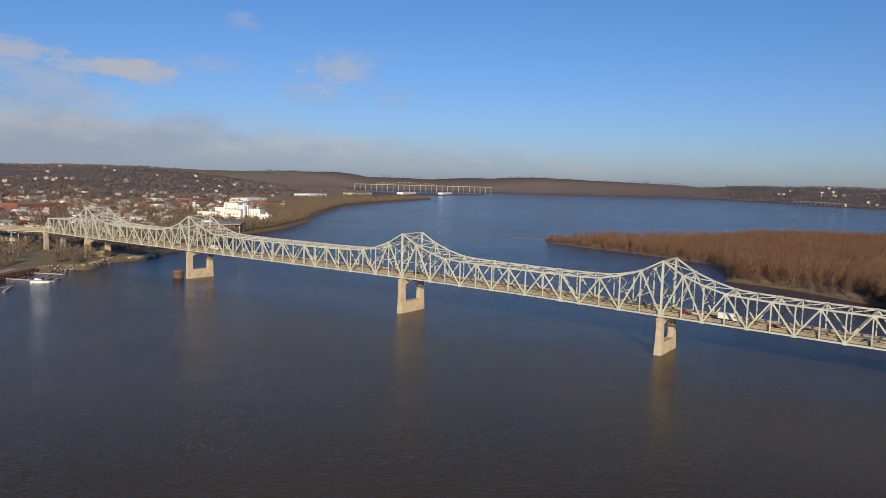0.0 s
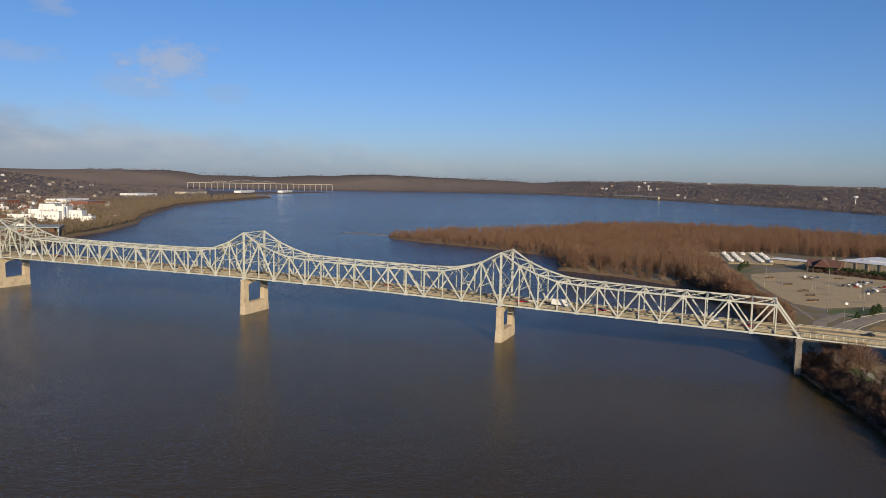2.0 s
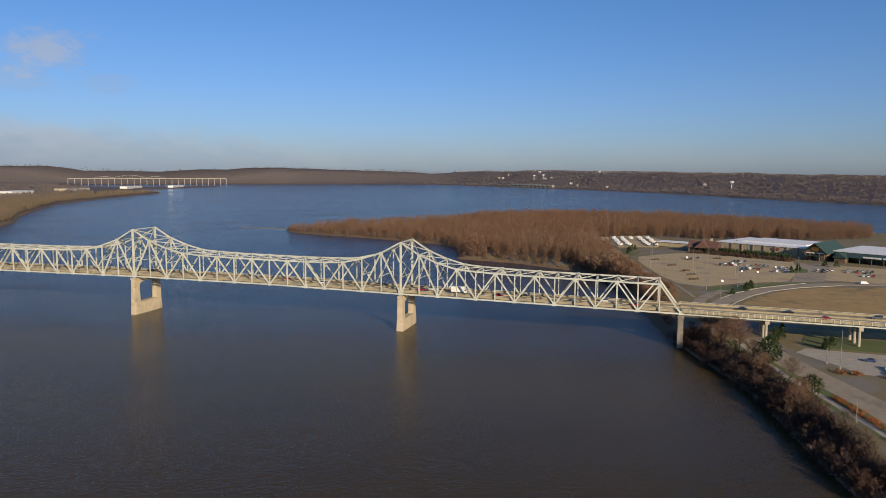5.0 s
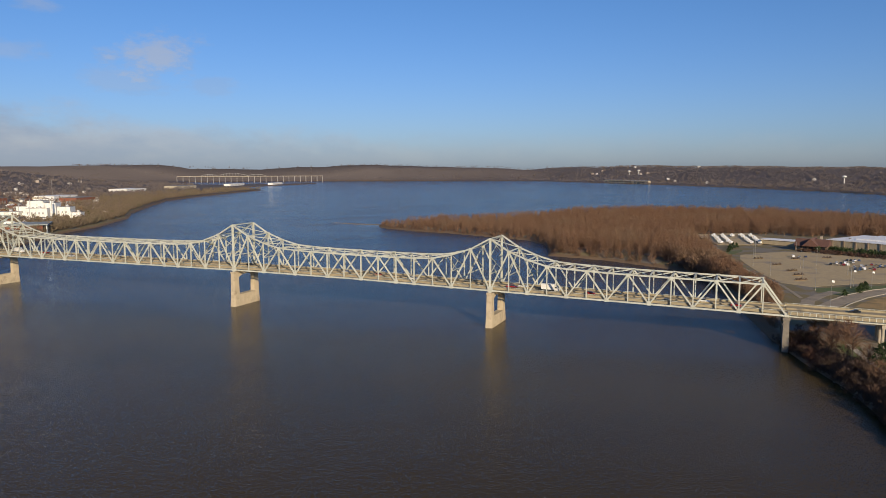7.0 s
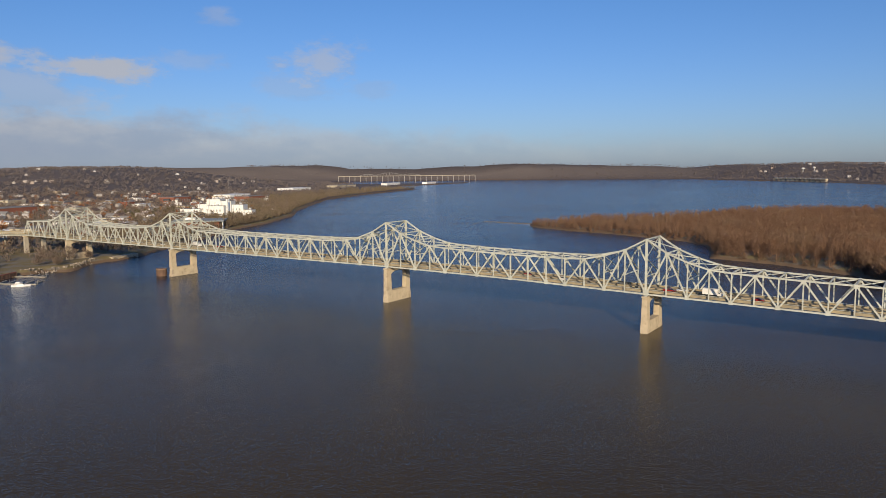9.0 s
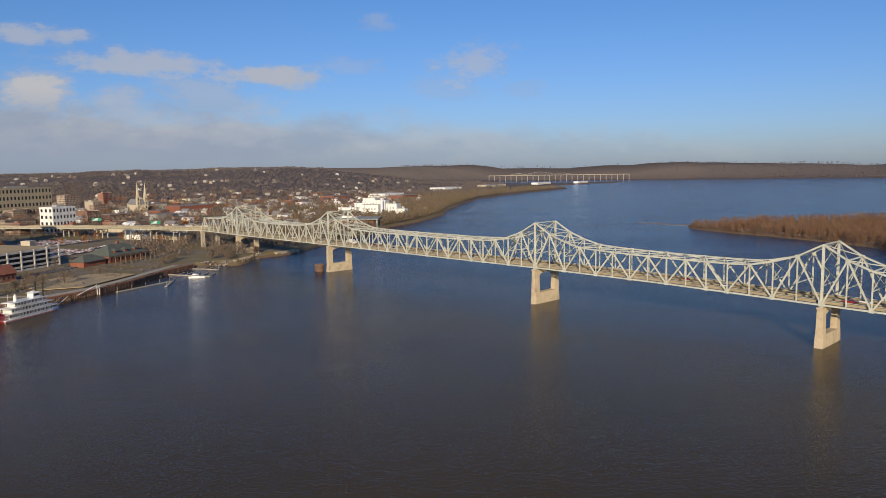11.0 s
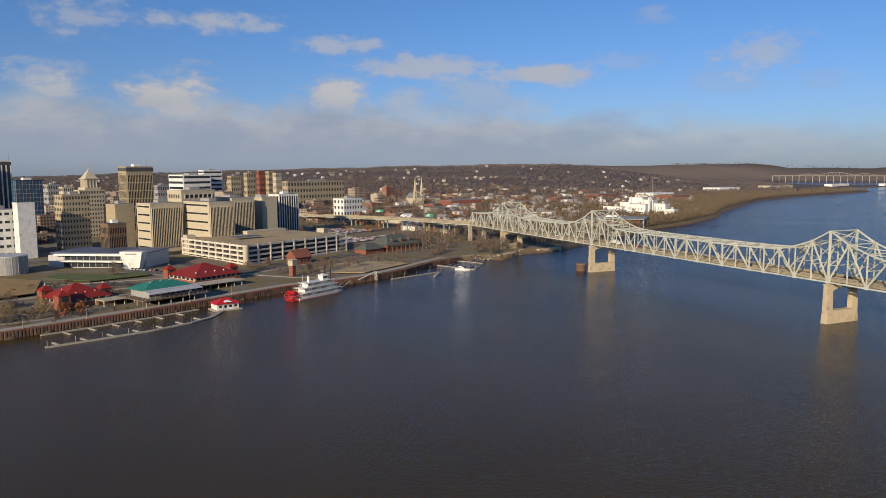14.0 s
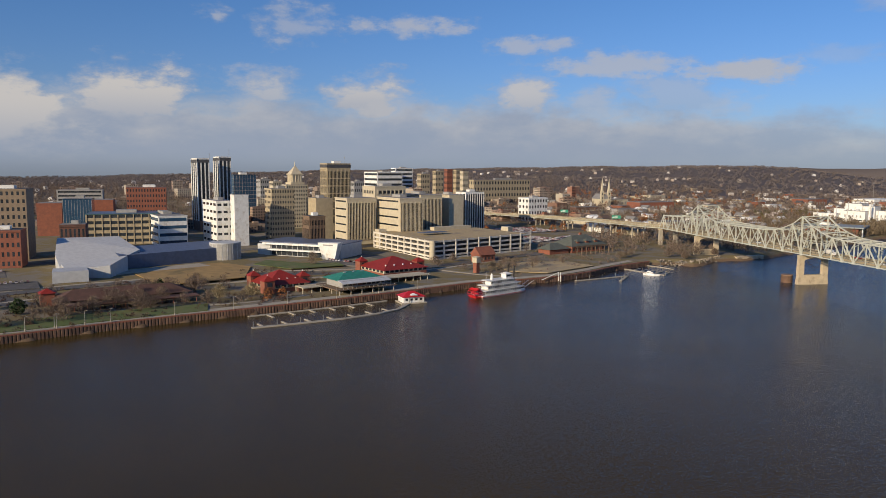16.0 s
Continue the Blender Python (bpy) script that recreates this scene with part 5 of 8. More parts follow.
# riprap along the near bank
rk = bmesh.new()
bmesh.ops.create_icosphere(rk, subdivisions=1, radius=0.8)
for v in rk.verts:
    v.co *= 0.75 + 0.5 * noise.random()
ROCKS = mesh_of("rock", rk, ROCK)
rb = tagged(new("riprap"), "pale broken rock along the waterline", "rocks", kind="structure")
line = [(214, 236), (203, 207), (190, 179), (176, 153), (165, 133), (155, 112), (147, 70)]
for i in range(90):
    t = crng.uniform(0, 5.99)
    a, b = Vector(line[int(t)]), Vector(line[int(t) + 1])
    p = a.lerp(b, t % 1) + Vector((crng.uniform(-1.2, 2.2), crng.uniform(-1, 1)))
    s = crng.uniform(0.3, 0.85)
    piece("rock", ROCKS, Matrix.Translation((p.x, p.y, max(ground_at(p.x, p.y), -0.2) - 0.1)) @ Euler((crng.random() * 6, crng.random() * 6, 0)).to_matrix().to_4x4() @ Matrix.Diagonal((s * 1.3, s, s * 0.7, 1)), rb)

# low sand bar running out from the point of the spit
slab("sand_bar", [(170, 1003), (150, 1012), (120, 1040), (98, 1072), (104, 1074), (132, 1046), (160, 1024), (180, 1016)], 0.16, ROCK, "low bare sand bar off the wooded point", "sand bar")
# ---------------------------------------------------------------- the town: blocks
PANE = unit_box(GLASS, "window")
BPANE = unit_box(BLUEGLASS, "window")
FIN = {m.name: unit_box(m, "fin") for m in (CREAM, TAN, WHITE, TIMBER, GREY)}


def bx(cx, cy, cz, sx, sy, sz):
    """Centre x, y, foot z and sizes as a matrix for a unit box."""
    return Matrix.Translation((cx, cy, cz)) @ Matrix.Diagonal((sx, sy, sz, 1))


def block(label, category, x, y, ang, R, L, z0, z1, wall, style, floors, nr, nl, roof, pane=None):
    """A town building: its river face along local x (length R), its downstream face along local y (length L)."""
    m = Matrix.Translation((x, y, 0)) @ Matrix.Rotation(radians(ang), 4, "Z")
    corners = [m @ Vector((a, b, 0)) for a in (0, R) for b in (0, L)]
    g = min(ground_at(c.x, c.y) for c in corners) - 0.4
    t = thing(category.replace(" ", "_"), Matrix.Translation((0, 0, g)) @ m, label, category, "town buildings")
    H = z1 - g
    part("wall", box(R / 2, L / 2, 0, R, L, H), wall, t)
    if style != "decks":
        part("parapet", box(R / 2, L / 2, H - 0.3, R + 0.5, L + 0.5, 0.9), wall, t)
        part("roof", box(R / 2, L / 2, H + 0.55, R - 0.8, L - 0.8, 0.12), roof, t)
    if style not in ("plain",) and R > 14:
        part("plant_room", box(R * 0.55, L * 0.55, H + 0.6, R * 0.3, L * 0.34, 2.6), WHITE if roof is ROOFDARK else GREY, t, "rooftop plant room")
    if floors >= 18:
        part("crown_band", box(R / 2, L / 2, H - 4.2, R + 0.9, L + 0.9, 3.4), ROOFDARK, t, "dark louvred crown band")
    pn = BPANE if pane is BLUEGLASS else PANE
    fh = H / max(floors, 1)
    faces = [(R, nr, lambda u, v, w, d, h: bx(u, -d / 2 + 0.02, v, w, d, h)), (L, nl, lambda u, v, w, d, h: bx(-d / 2 + 0.02, u, v, d, w, h))]
    for k, (length, n, put) in enumerate(faces):
        step = length / n
        if style == "punched":
            for f in range(floors):
                for i in range(n):
                    piece("window", pn, put((i + 0.5) * step, f * fh + fh * 0.3, step * 0.46, 0.07, fh * 0.48), t)
            part("cornice", box(*((R / 2, -0.1, H - fh * 0.12, R + 0.6, 0.7, 0.7) if k == 0 else (-0.1, L / 2, H - fh * 0.12, 0.7, L + 0.6, 0.7))), wall, t)
        elif style in ("bands", "rows"):
            for f in range(floors):
                if style == "bands":
                    piece("window_band", pn, put(length / 2, f * fh + fh * 0.38, length * 0.94, 0.07, fh * 0.42), t)
                else:
                    for i in range(n):
                        piece("window", pn, put((i + 0.5) * step, f * fh + fh * 0.4, step * 0.66, 0.07, fh * 0.34), t)
        elif style == "strips":
            for i in range(n):
                piece("window_strip", pn, put((i + 0.5) * step, H * 0.03, step * 0.66, 0.08, H * 0.93), t)
            fm = FIN[wall.name]
            for i in range(n + 1):
                piece("fin", fm, put(min(max(i * step, 0.3), length - 0.3), 0, step * 0.28, 0.3, H), t)
        elif style in ("fins", "ribs"):
            deep = 0.9 if style == "fins" else 0.5
            if style == "fins" and k == 1:
                for f in range(floors):
                    piece("window_band", pn, put(length / 2, f * fh + fh * 0.55, length * 0.86, 0.06, fh * 0.2), t)
                continue
            piece("window_wall", pn, put(length / 2, H * 0.12, length * 0.93, 0.1, H * 0.78), t)
            fm = FIN[wall.name]
            for i in range(n + 1):
                piece("fin", fm, put(length * 0.035 + i * length * 0.93 / n, H * 0.1, length * 0.93 / n * 0.3, deep, H * 0.82), t)
            if style == "ribs":
                for f in range(2, floors, 2):
                    piece("spandrel", fm, put(length / 2, f * fh, length * 0.94, 0.3, fh * 0.28), t)
        elif style == "decks":
            # dark strips on the solid wall imitate the shade of open bays
            for f in range(floors):
                piece("open_bay", pn, put(length / 2, f * fh + fh * 0.42, length * 0.97, 0.05, fh * 0.5), t)
            fm = FIN[wall.name]
            for i in range(n + 1):
                piece("column", fm, put(min(max(i * step, 0.4), length - 0.4), 0, 0.8, 0.5, H), t)
        elif style in ("floors", "mullions"):
            fm = FIN[GREY.name]
            if style == "floors":
                for f in range(floors + 1):
                    piece("spandrel", fm, put(length / 2, f * fh, length + 0.1, 0.25, 0.35), t)
            for i in range(n + 1):
                piece("mullion", fm, put(min(max(i * step, 0.1), length - 0.1), 0, 0.22, 0.2, H), t)
        elif style == "core":
            piece("window_band", pn, put(length / 2, H - 7.0, length * 0.8, 0.12, 3.2), t)
            fm = FIN[wall.name]
            for i in range(7):
                piece("fin", fm, put(length * 0.1 + i * length * 0.8 / 6, H - 7.4, 1.2, 0.6, 4.0), t)
    if style == "decks":
        part("roof", box(R / 2, L / 2, H, R + 1.6, L + 1.6, 0.5), ROOFTEAL, t, "teal metal roof edge")
        part("roof_deck", box(R / 2, L / 2, H + 0.5, R - 1, L - 1, 0.1), roof, t)
    return t


ROOFTEAL = material("teal_roof", (0.07, 0.16, 0.17), (0.055, 0.125, 0.135), rough=0.5)

block("open concrete parking structure with a teal roof edge", "parking garage", -704.0, 252.6, 65.0, 60.0, 40.0, 8.0, 35.2, TAN, "decks", 5, 9, 4, ROOFBLUE)
block("office block of blue glass with a white panelled front", "office building", -649.7, 296.1, 78.5, 25.3, 69.7, 8.0, 34.2, WHITE, "bands", 4, 7, 6, ROOFGREY, pane=BLUEGLASS)
block("tall brown brick hotel with rows of small windows", "hotel", -771.3, 316.1, 65.0, 38.5, 30.0, 8.0, 56.9, BRICK, "punched", 9, 14, 6, ROOFDARK)
block("long pale slab block with window bands", "office building", -1079.3, 343.0, 65.0, 57.0, 18.0, 12.0, 46.0, GREY, "bands", 6, 12, 3, ROOFGREY)
block("low block clad in blue glass", "office building", -752.6, 248.6, 65.0, 25.0, 25.0, 8.0, 47.5, BLUEGLASS, "mullions", 5, 10, 5, ROOFGREY)
block("low brown brick warehouse with a flat roof", "warehouse", -807.0, 240.8, 65.0, 22.8, 30.0, 8.0, 41.3, BRICK, "plain", 2, 4, 4, ROOFGREY)
block("low brick hall beside the glass block", "hall", -829.5, 302.7, 65.0, 20.2, 30.0, 8.0, 42.2, BRICK, "plain", 2, 4, 3, ROOFGREY)
block("brown stone office tower with many small windows", "office tower", -643.1, 154.6, 65.0, 32.8, 30.0, 8.0, 60.9, BROWNTAN, "punched", 9, 9, 6, ROOFDARK)
block("four-storey red brick corner building", "brick building", -594.0, 143.0, 65.0, 26.4, 22.0, 6.0, 33.0, BRICK, "punched", 4, 8, 4, ROOFDARK)
block("small two-tone brick shop building", "shop", -619.8, 204.0, 65.0, 18.4, 18.0, 7.0, 32.9, DARKBRICK, "punched", 2, 6, 3, ROOFGREY)
block("white office block with strip windows", "office building", -628.1, 341.4, 78.5, 16.9, 45.7, 8.0, 47.5, WHITE, "rows", 6, 3, 4, ROOFGREY)
block("plain white tower slab beside the office block", "tower", -611.7, 350.7, 78.5, 13.2, 12.0, 8.0, 53.5, WHITE, "blank", 1, 1, 1, ROOFGREY)
block("white residential tower with dark vertical window strips", "apartment tower", -769.7, 393.7, 78.5, 13.1, 24.0, 12.0, 88.2, WHITE, "strips", 26, 3, 3, ROOFDARK)
block("white residential tower with dark vertical strips and a roof plant", "apartment tower", -790.0, 431.0, 78.5, 13.3, 23.0, 12.0, 90.8, WHITE, "strips", 26, 3, 3, ROOFDARK)
block("dark blue glass office tower with stepped top", "office tower", -839.3, 476.5, 78.5, 28.6, 25.0, 12.0, 69.3, BLUEGLASS, "floors", 12, 8, 4, ROOFDARK)
block("tan brick hotel with rows of windows", "hotel", -620.4, 395.3, 78.5, 23.2, 19.0, 8.0, 58.3, TAN, "punched", 10, 9, 5, ROOFGREY)
block("grey stone bank block with punched windows", "bank building", -734.8, 485.7, 78.5, 26.2, 14.0, 12.0, 58.7, CREAM, "punched", 11, 9, 5, ROOFGREY)
block("tan office tower with close vertical ribs and a white plant room", "office tower", -679.9, 504.1, 78.5, 29.1, 18.8, 12.0, 83.8, TAN, "ribs", 18, 16, 8, ROOFDARK)
block("low tan stone block without windows", "office building", -597.2, 430.6, 78.5, 17.6, 23.9, 8.0, 49.0, TAN, "blank", 3, 4, 4, ROOFGREY)
block("small brown metal-clad cube", "utility building", -526.8, 374.2, 78.5, 14.7, 14.9, 7.0, 37.3, TIMBER, "ribs", 3, 10, 6, ROOFDARK)
block("tan office block with deep vertical fins", "office block", -555.7, 436.3, 78.5, 30.9, 26.3, 8.0, 50.3, CREAM, "fins", 6, 18, 5, ROOFGREY)
block("tan office block with fins and banded end wall", "office block", -510.3, 463.2, 78.5, 24.8, 45.3, 8.0, 51.2, CREAM, "fins", 6, 16, 6, ROOFGREY)
block("taller cream core block behind the finned offices", "office block", -581.5, 492.3, 78.5, 36.4, 27.8, 8.0, 60.2, CREAM, "core", 8, 3, 3, ROOFGREY)
block("cream office wing with narrow windows", "office block", -572.2, 548.2, 78.5, 26.9, 54.9, 8.0, 50.7, CREAM, "fins", 6, 14, 5, ROOFGREY)
block("pale stone block with small square windows", "office block", -568.5, 587.7, 78.5, 19.2, 34.8, 8.0, 50.0, CREAM, "blank", 6, 5, 4, ROOFGREY)
block("dark building with white vertical stripes", "office building", -589.6, 636.7, 78.5, 26.5, 20.0, 8.0, 51.6, WHITE, "strips", 5, 8, 3, ROOFDARK)
block("white stepped hospital block on the hill", "hospital", -1159.9, 977.5, 78.5, 59.6, 58.4, 22.0, 70.9, WHITE, "bands", 5, 10, 5, ROOFWHITE)
block("white hospital tower on the hill", "hospital", -1180.7, 1045.5, 78.5, 42.7, 20.0, 24.0, 79.2, WHITE, "bands", 7, 5, 3, ROOFWHITE)
block("long tan apartment slab at the foot of the bluff", "apartment block", -921.0, 1011.3, 78.5, 134.8, 16.0, 26.0, 58.4, TAN, "punched", 4, 20, 3, ROOFGREY)
block("white cubic block with small dark windows", "commercial building", -626.8, 802.4, 78.5, 34.0, 22.0, 18.0, 39.5, WHITE, "punched", 4, 7, 3, ROOFWHITE)
block("mid-rise tan stone building in the town", "building", -1064.0, 1010.4, 78.5, 20.7, 14.4, 24.0, 68.4, TAN, "punched", 5, 5, 4, ROOFGREY)
block("mid-rise tan stone building in the town", "building", -1093.5, 1080.8, 78.5, 19.0, 12.6, 24.0, 74.0, TAN, "punched", 5, 5, 4, ROOFGREY)
block("mid-rise red brick building in the town", "building", -1132.8, 1154.7, 78.5, 13.8, 12.0, 24.0, 77.6, BRICK, "punched", 5, 5, 4, ROOFGREY)
block("mid-rise tan stone building in the town", "building", -1118.7, 1168.5, 78.5, 12.8, 12.0, 24.0, 76.5, TAN, "punched", 5, 5, 4, ROOFGREY)
block("mid-rise cream stone building in the town", "building", -1025.1, 1092.0, 78.5, 12.9, 12.0, 24.0, 73.4, CREAM, "punched", 5, 5, 4, ROOFGREY)
block("mid-rise grey stone building in the town", "building", -913.7, 725.3, 78.5, 17.5, 15.1, 24.0, 57.6, GREY, "punched", 5, 5, 4, ROOFGREY)
block("mid-rise grey stone building in the town", "building", -1080.7, 658.4, 78.5, 17.2, 21.1, 24.0, 58.9, GREY, "punched", 5, 5, 4, ROOFGREY)
block("mid-rise cream stone building in the town", "building", -1010.6, 639.0, 78.5, 14.5, 16.9, 24.0, 56.5, CREAM, "punched", 5, 5, 4, ROOFGREY)


def pyramid(bm, cx, cy, z, r, h, n=4):
    ring = [bm.verts.new((cx + r * math.cos(q), cy + r * math.sin(q), z)) for q in (math.pi / n + 2 * math.pi * k / n for k in range(n))]
    tip = bm.verts.new((cx, cy, z + h))
    for k in range(n):
        bm.faces.new((ring[k], ring[(k + 1) % n], tip))
    bm.faces.new(ring[::-1])


# cream bank tower with its lantern and pyramid roof
bt = thing("bank_tower", Matrix.Translation((-743, 503, 12)) @ Matrix.Rotation(radians(78.5), 4, "Z"), "cream stone bank tower with a pillared lantern and pyramid roof", "tower", "town buildings")
part("shaft", box(0, 0, 0, 17, 17, 50), CREAM, bt)
part("lantern", box(0, 0, 50, 13, 13, 9), CREAM, bt)
for k in range(4):
    for s in (-1, 1):
        part("pillar", tube([(-5 + 3.3 * k, s * 6.8, 50), (-5 + 3.3 * k, s * 6.8, 58.5)], [0.6, 0.55], 6), CREAM, bt)
        part("pillar", tube([(s * 6.8, -5 + 3.3 * k, 50), (s * 6.8, -5 + 3.3 * k, 58.5)], [0.6, 0.55], 6), CREAM, bt)
part("cornice", box(0, 0, 58.9, 15.5, 15.5, 1), CREAM, bt)
bm = bmesh.new()
pyramid(bm, 0, 0, 59.9, 9.8, 10)
part("pyramid_roof", bm, CREAM, bt)
part("spire", tube([(0, 0, 69), (0, 0, 75)], [0.8, 0.1], 6), CREAM, bt)
for f in range(8):
    for i in range(4):
        piece("window", PANE, bx(-6 + 4 * i, -8.52, 6 + f * 5.2, 1.6, 0.08, 2.6), bt)
# masts on the tall roofs
for x, y, z, h in ((-668, 520, 84, 9), (-776, 436, 91, 9), (-757, 402, 88, 6)):
    m = thing("mast", Matrix.Translation((x, y, z + 0.5)), "thin grey antenna mast on a roof", "antenna", "antennas")
    part("pole", tube([(0, 0, 0), (0, 0, h)], [0.22, 0.1], 5), POLE, m)
    part("crossbar", tube([(-1.5, 0, h * 0.7), (1.5, 0, h * 0.7)], [0.12, 0.12], 4), POLE, m)


def church():
    t = thing("church", Matrix.Translation((-757, 1195, ground_at(-757, 1195) - 0.4)) @ Matrix.Rotation(radians(60), 4, "Z"), "pale stone church with two tall slender spires", "church")
    part("nave", box(0, 14, 0, 16, 40, 15), CREAM, t)
    bm = bmesh.new()
    pr = [(-9, 14.5), (0, 24), (9, 14.5)]
    lo = [bm.verts.new((x, -6, z)) for x, z in pr]
    hi = [bm.verts.new((x, 35, z)) for x, z in pr]
    bm.faces.new(lo), bm.faces.new(hi[::-1])
    for i in range(3):
        j = (i + 1) % 3
        bm.faces.new((lo[i], hi[i], hi[j], lo[j]))
    bmesh.ops.recalc_face_normals(bm, faces=bm.faces)
    part("roof", bm, ROOFGREY, t)
    for s in (-1, 1):
        part("tower", box(s * 7, -4, 0, 5.5, 5.5, 30, taper=0.9), CREAM, t)
        bm = bmesh.new()
        pyramid(bm, s * 7, -4, 29.5, 2.9, 27, 8)
        part("spire", bm, CREAM, t)
        for f in range(3):
            piece("window", PANE, bx(s * 7, -6.7, 8 + f * 7, 1.6, 0.15, 4.2), t)
    part("porch", box(0, -6.5, 0, 9, 3, 9), CREAM, t)


church()


def garage():
    """The long white parking deck on the riverfront."""
    t = thing("parking_deck", Matrix(), "long cream concrete parking deck with four open levels", "parking garage")
    g = ground_at(-423, 421) - 0.4
    A, B, C, D = Vector((-522, 442)), Vector((-424, 421)), Vector((-418, 541)), Vector((-515, 560))
    top = 20.5
    n = 4
    lev = (top - g) / n
    ccw = [A, B, C, D]
    inner = [p + (Vector((-470, 490)) - p) * 0.03 for p in ccw]
    # dark solid core put in for the shade between the decks
    part("core", prism([(p.x, p.y) for p in [q + (Vector((-470, 490)) - q) * 0.09 for q in ccw]], g, top - 1.0), ROOFDARK, t, "dark core standing in for the shade inside the open levels")
    for k in range(n + 1):
        z = g + lev * k
        part("floor_slab", prism([(p.x, p.y) for p in inner], max(z - 0.45, g), z + 0.02), CREAM, t)
    part("roof_deck", prism([(p.x, p.y) for p in inner], top + 0.03, top + 0.15), LOT, t, "pale roof parking deck")
    for a, b, m in ((A, B, 9), (B, C, 9)):
        d = b - a
        ang = math.atan2(d.y, d.x)
        for k in range(n + 1):
            z = g + lev * k
            mid = (a + b) / 2
            part("spandrel", box(mid.x, mid.y, max(z - 0.9, g), d.length, 0.5, 1.45 if k else 2.0, ang), PALE, t)
        for i in range(m + 1):
            p = a + d * (i / m)
            piece("column", GCOL, Matrix.Translation((p.x, p.y, g)) @ Matrix.Rotation(ang, 4, "Z") @ Matrix.Diagonal((1.3, 1.0, top - g + 1.0, 1)), t)
    part("stair_tower", box(-519, 447, g, 8, 8, top - g + 3, radians(-12)), CREAM, t)
    part("stair_tower", box(-462, 560, g, 9, 7, top - g + 3), CREAM, t)
    part("corner_drum", tube([(-424.5, 422, g), (-424.5, 422, top + 1)], [2.4, 2.4], 16), CREAM, t)
    part("shade_roof", box(-470, 466, top + 2.2, 26, 10, 0.4, radians(80)), ROOFBLUE, t, "blue solar canopy on posts")
    for dx in (-3, 3):
        for dy in (-10, 0, 10):
            part("post", tube([(-470 + dx, 466 + dy, top), (-470 + dx, 466 + dy, top + 2.3)], [0.15, 0.15], 5), POLE, t)
    part("plant_room", box(-500, 520, top, 8, 46, 3.2, radians(-7)), CREAM, t)


GCOL = unit_box(PALE, "column")
garage()


def museum():
    """Angular silver museum with a faceted hall, a long low wing and a drum."""
    g = 6.8
    t = thing("museum", Matrix(), "angular pale metal museum with faceted hall and long low wing", "museum")

    def facet(name, base, tops, mat, label=""):
        bm = bmesh.new()
        lo = [bm.verts.new((x, y, g - 0.5)) for x, y in base]
        hi = [bm.verts.new((x, y, z)) for (x, y), z in zip(base, tops)]
        bm.faces.new(hi), bm.faces.new(lo[::-1])
        for i in range(len(base)):
            j = (i + 1) % len(base)
            bm.faces.new((lo[i], lo[j], hi[j], hi[i]))
        bmesh.ops.recalc_face_normals(bm, faces=bm.faces)
        part(name, bm, mat, t, label)

    facet("hall", [(-560, 182), (-532, 176), (-520, 206), (-536, 232), (-585, 236), (-600, 196)], [17, 12, 13, 19, 25, 25], SILVER)
    facet("hall", [(-531, 177), (-508, 172), (-496, 196), (-518, 216)], [13.5, 12.5, 14.5, 17.5], SILVER, "lower faceted hall of pale metal")
    facet("entrance_block", [(-512, 166), (-494, 160), (-489, 180), (-505, 184)], [13.5, 13.5, 13.5, 13.5], SILVER)
    facet("wing", [(-545, 222), (-530, 216), (-532, 300), (-556, 300)], [18.5, 15.5, 15.5, 18.5], SILVER)
    facet("wing_roof", [(-556, 218), (-528.5, 214), (-530.5, 302), (-558, 302)], [19.6, 16.4, 16.4, 19.6], ROOFBLUE, "blue-grey metal roof")
    part("big_window", box(-502.6, 164.2, g + 3, 7, 0.3, 3.4, radians(-18)), GLASS, t)
    for k in range(9):
        part("window", box(-530.9 - 0.02 * k, 224 + 8.4 * k, g + 1.5, 0.3, 3.2, 3.2), GLASS, t)
    part("forecourt", box(-512, 235, g - 0.4, 18, 70, 0.6), WALK, t)
    d = thing("drum", Matrix.Translation((-536, 300, g - 0.4)), "round pale concrete drum building", "drum building")
    bm = bmesh.new()
    bmesh.ops.create_cone(bm, cap_ends=True, segments=40, radius1=12, radius2=12, depth=13, matrix=Matrix.Translation((0, 0, 6.5)))
    part("wall", bm, GREY, d)
    bm = bmesh.new()
    bmesh.ops.create_cone(bm, cap_ends=True, segments=40, radius1=12.3, radius2=12.3, depth=0.8, matrix=Matrix.Translation((0, 0, 13.2)))
    part("rim", bm, SILVER, d)
    for k in range(18):
        q = k / 18 * 6.283
        part("rib", box(12.05 * math.cos(q), 12.05 * math.sin(q), 0, 0.2, 0.35, 12.8, q), SILVER, d)


museum()


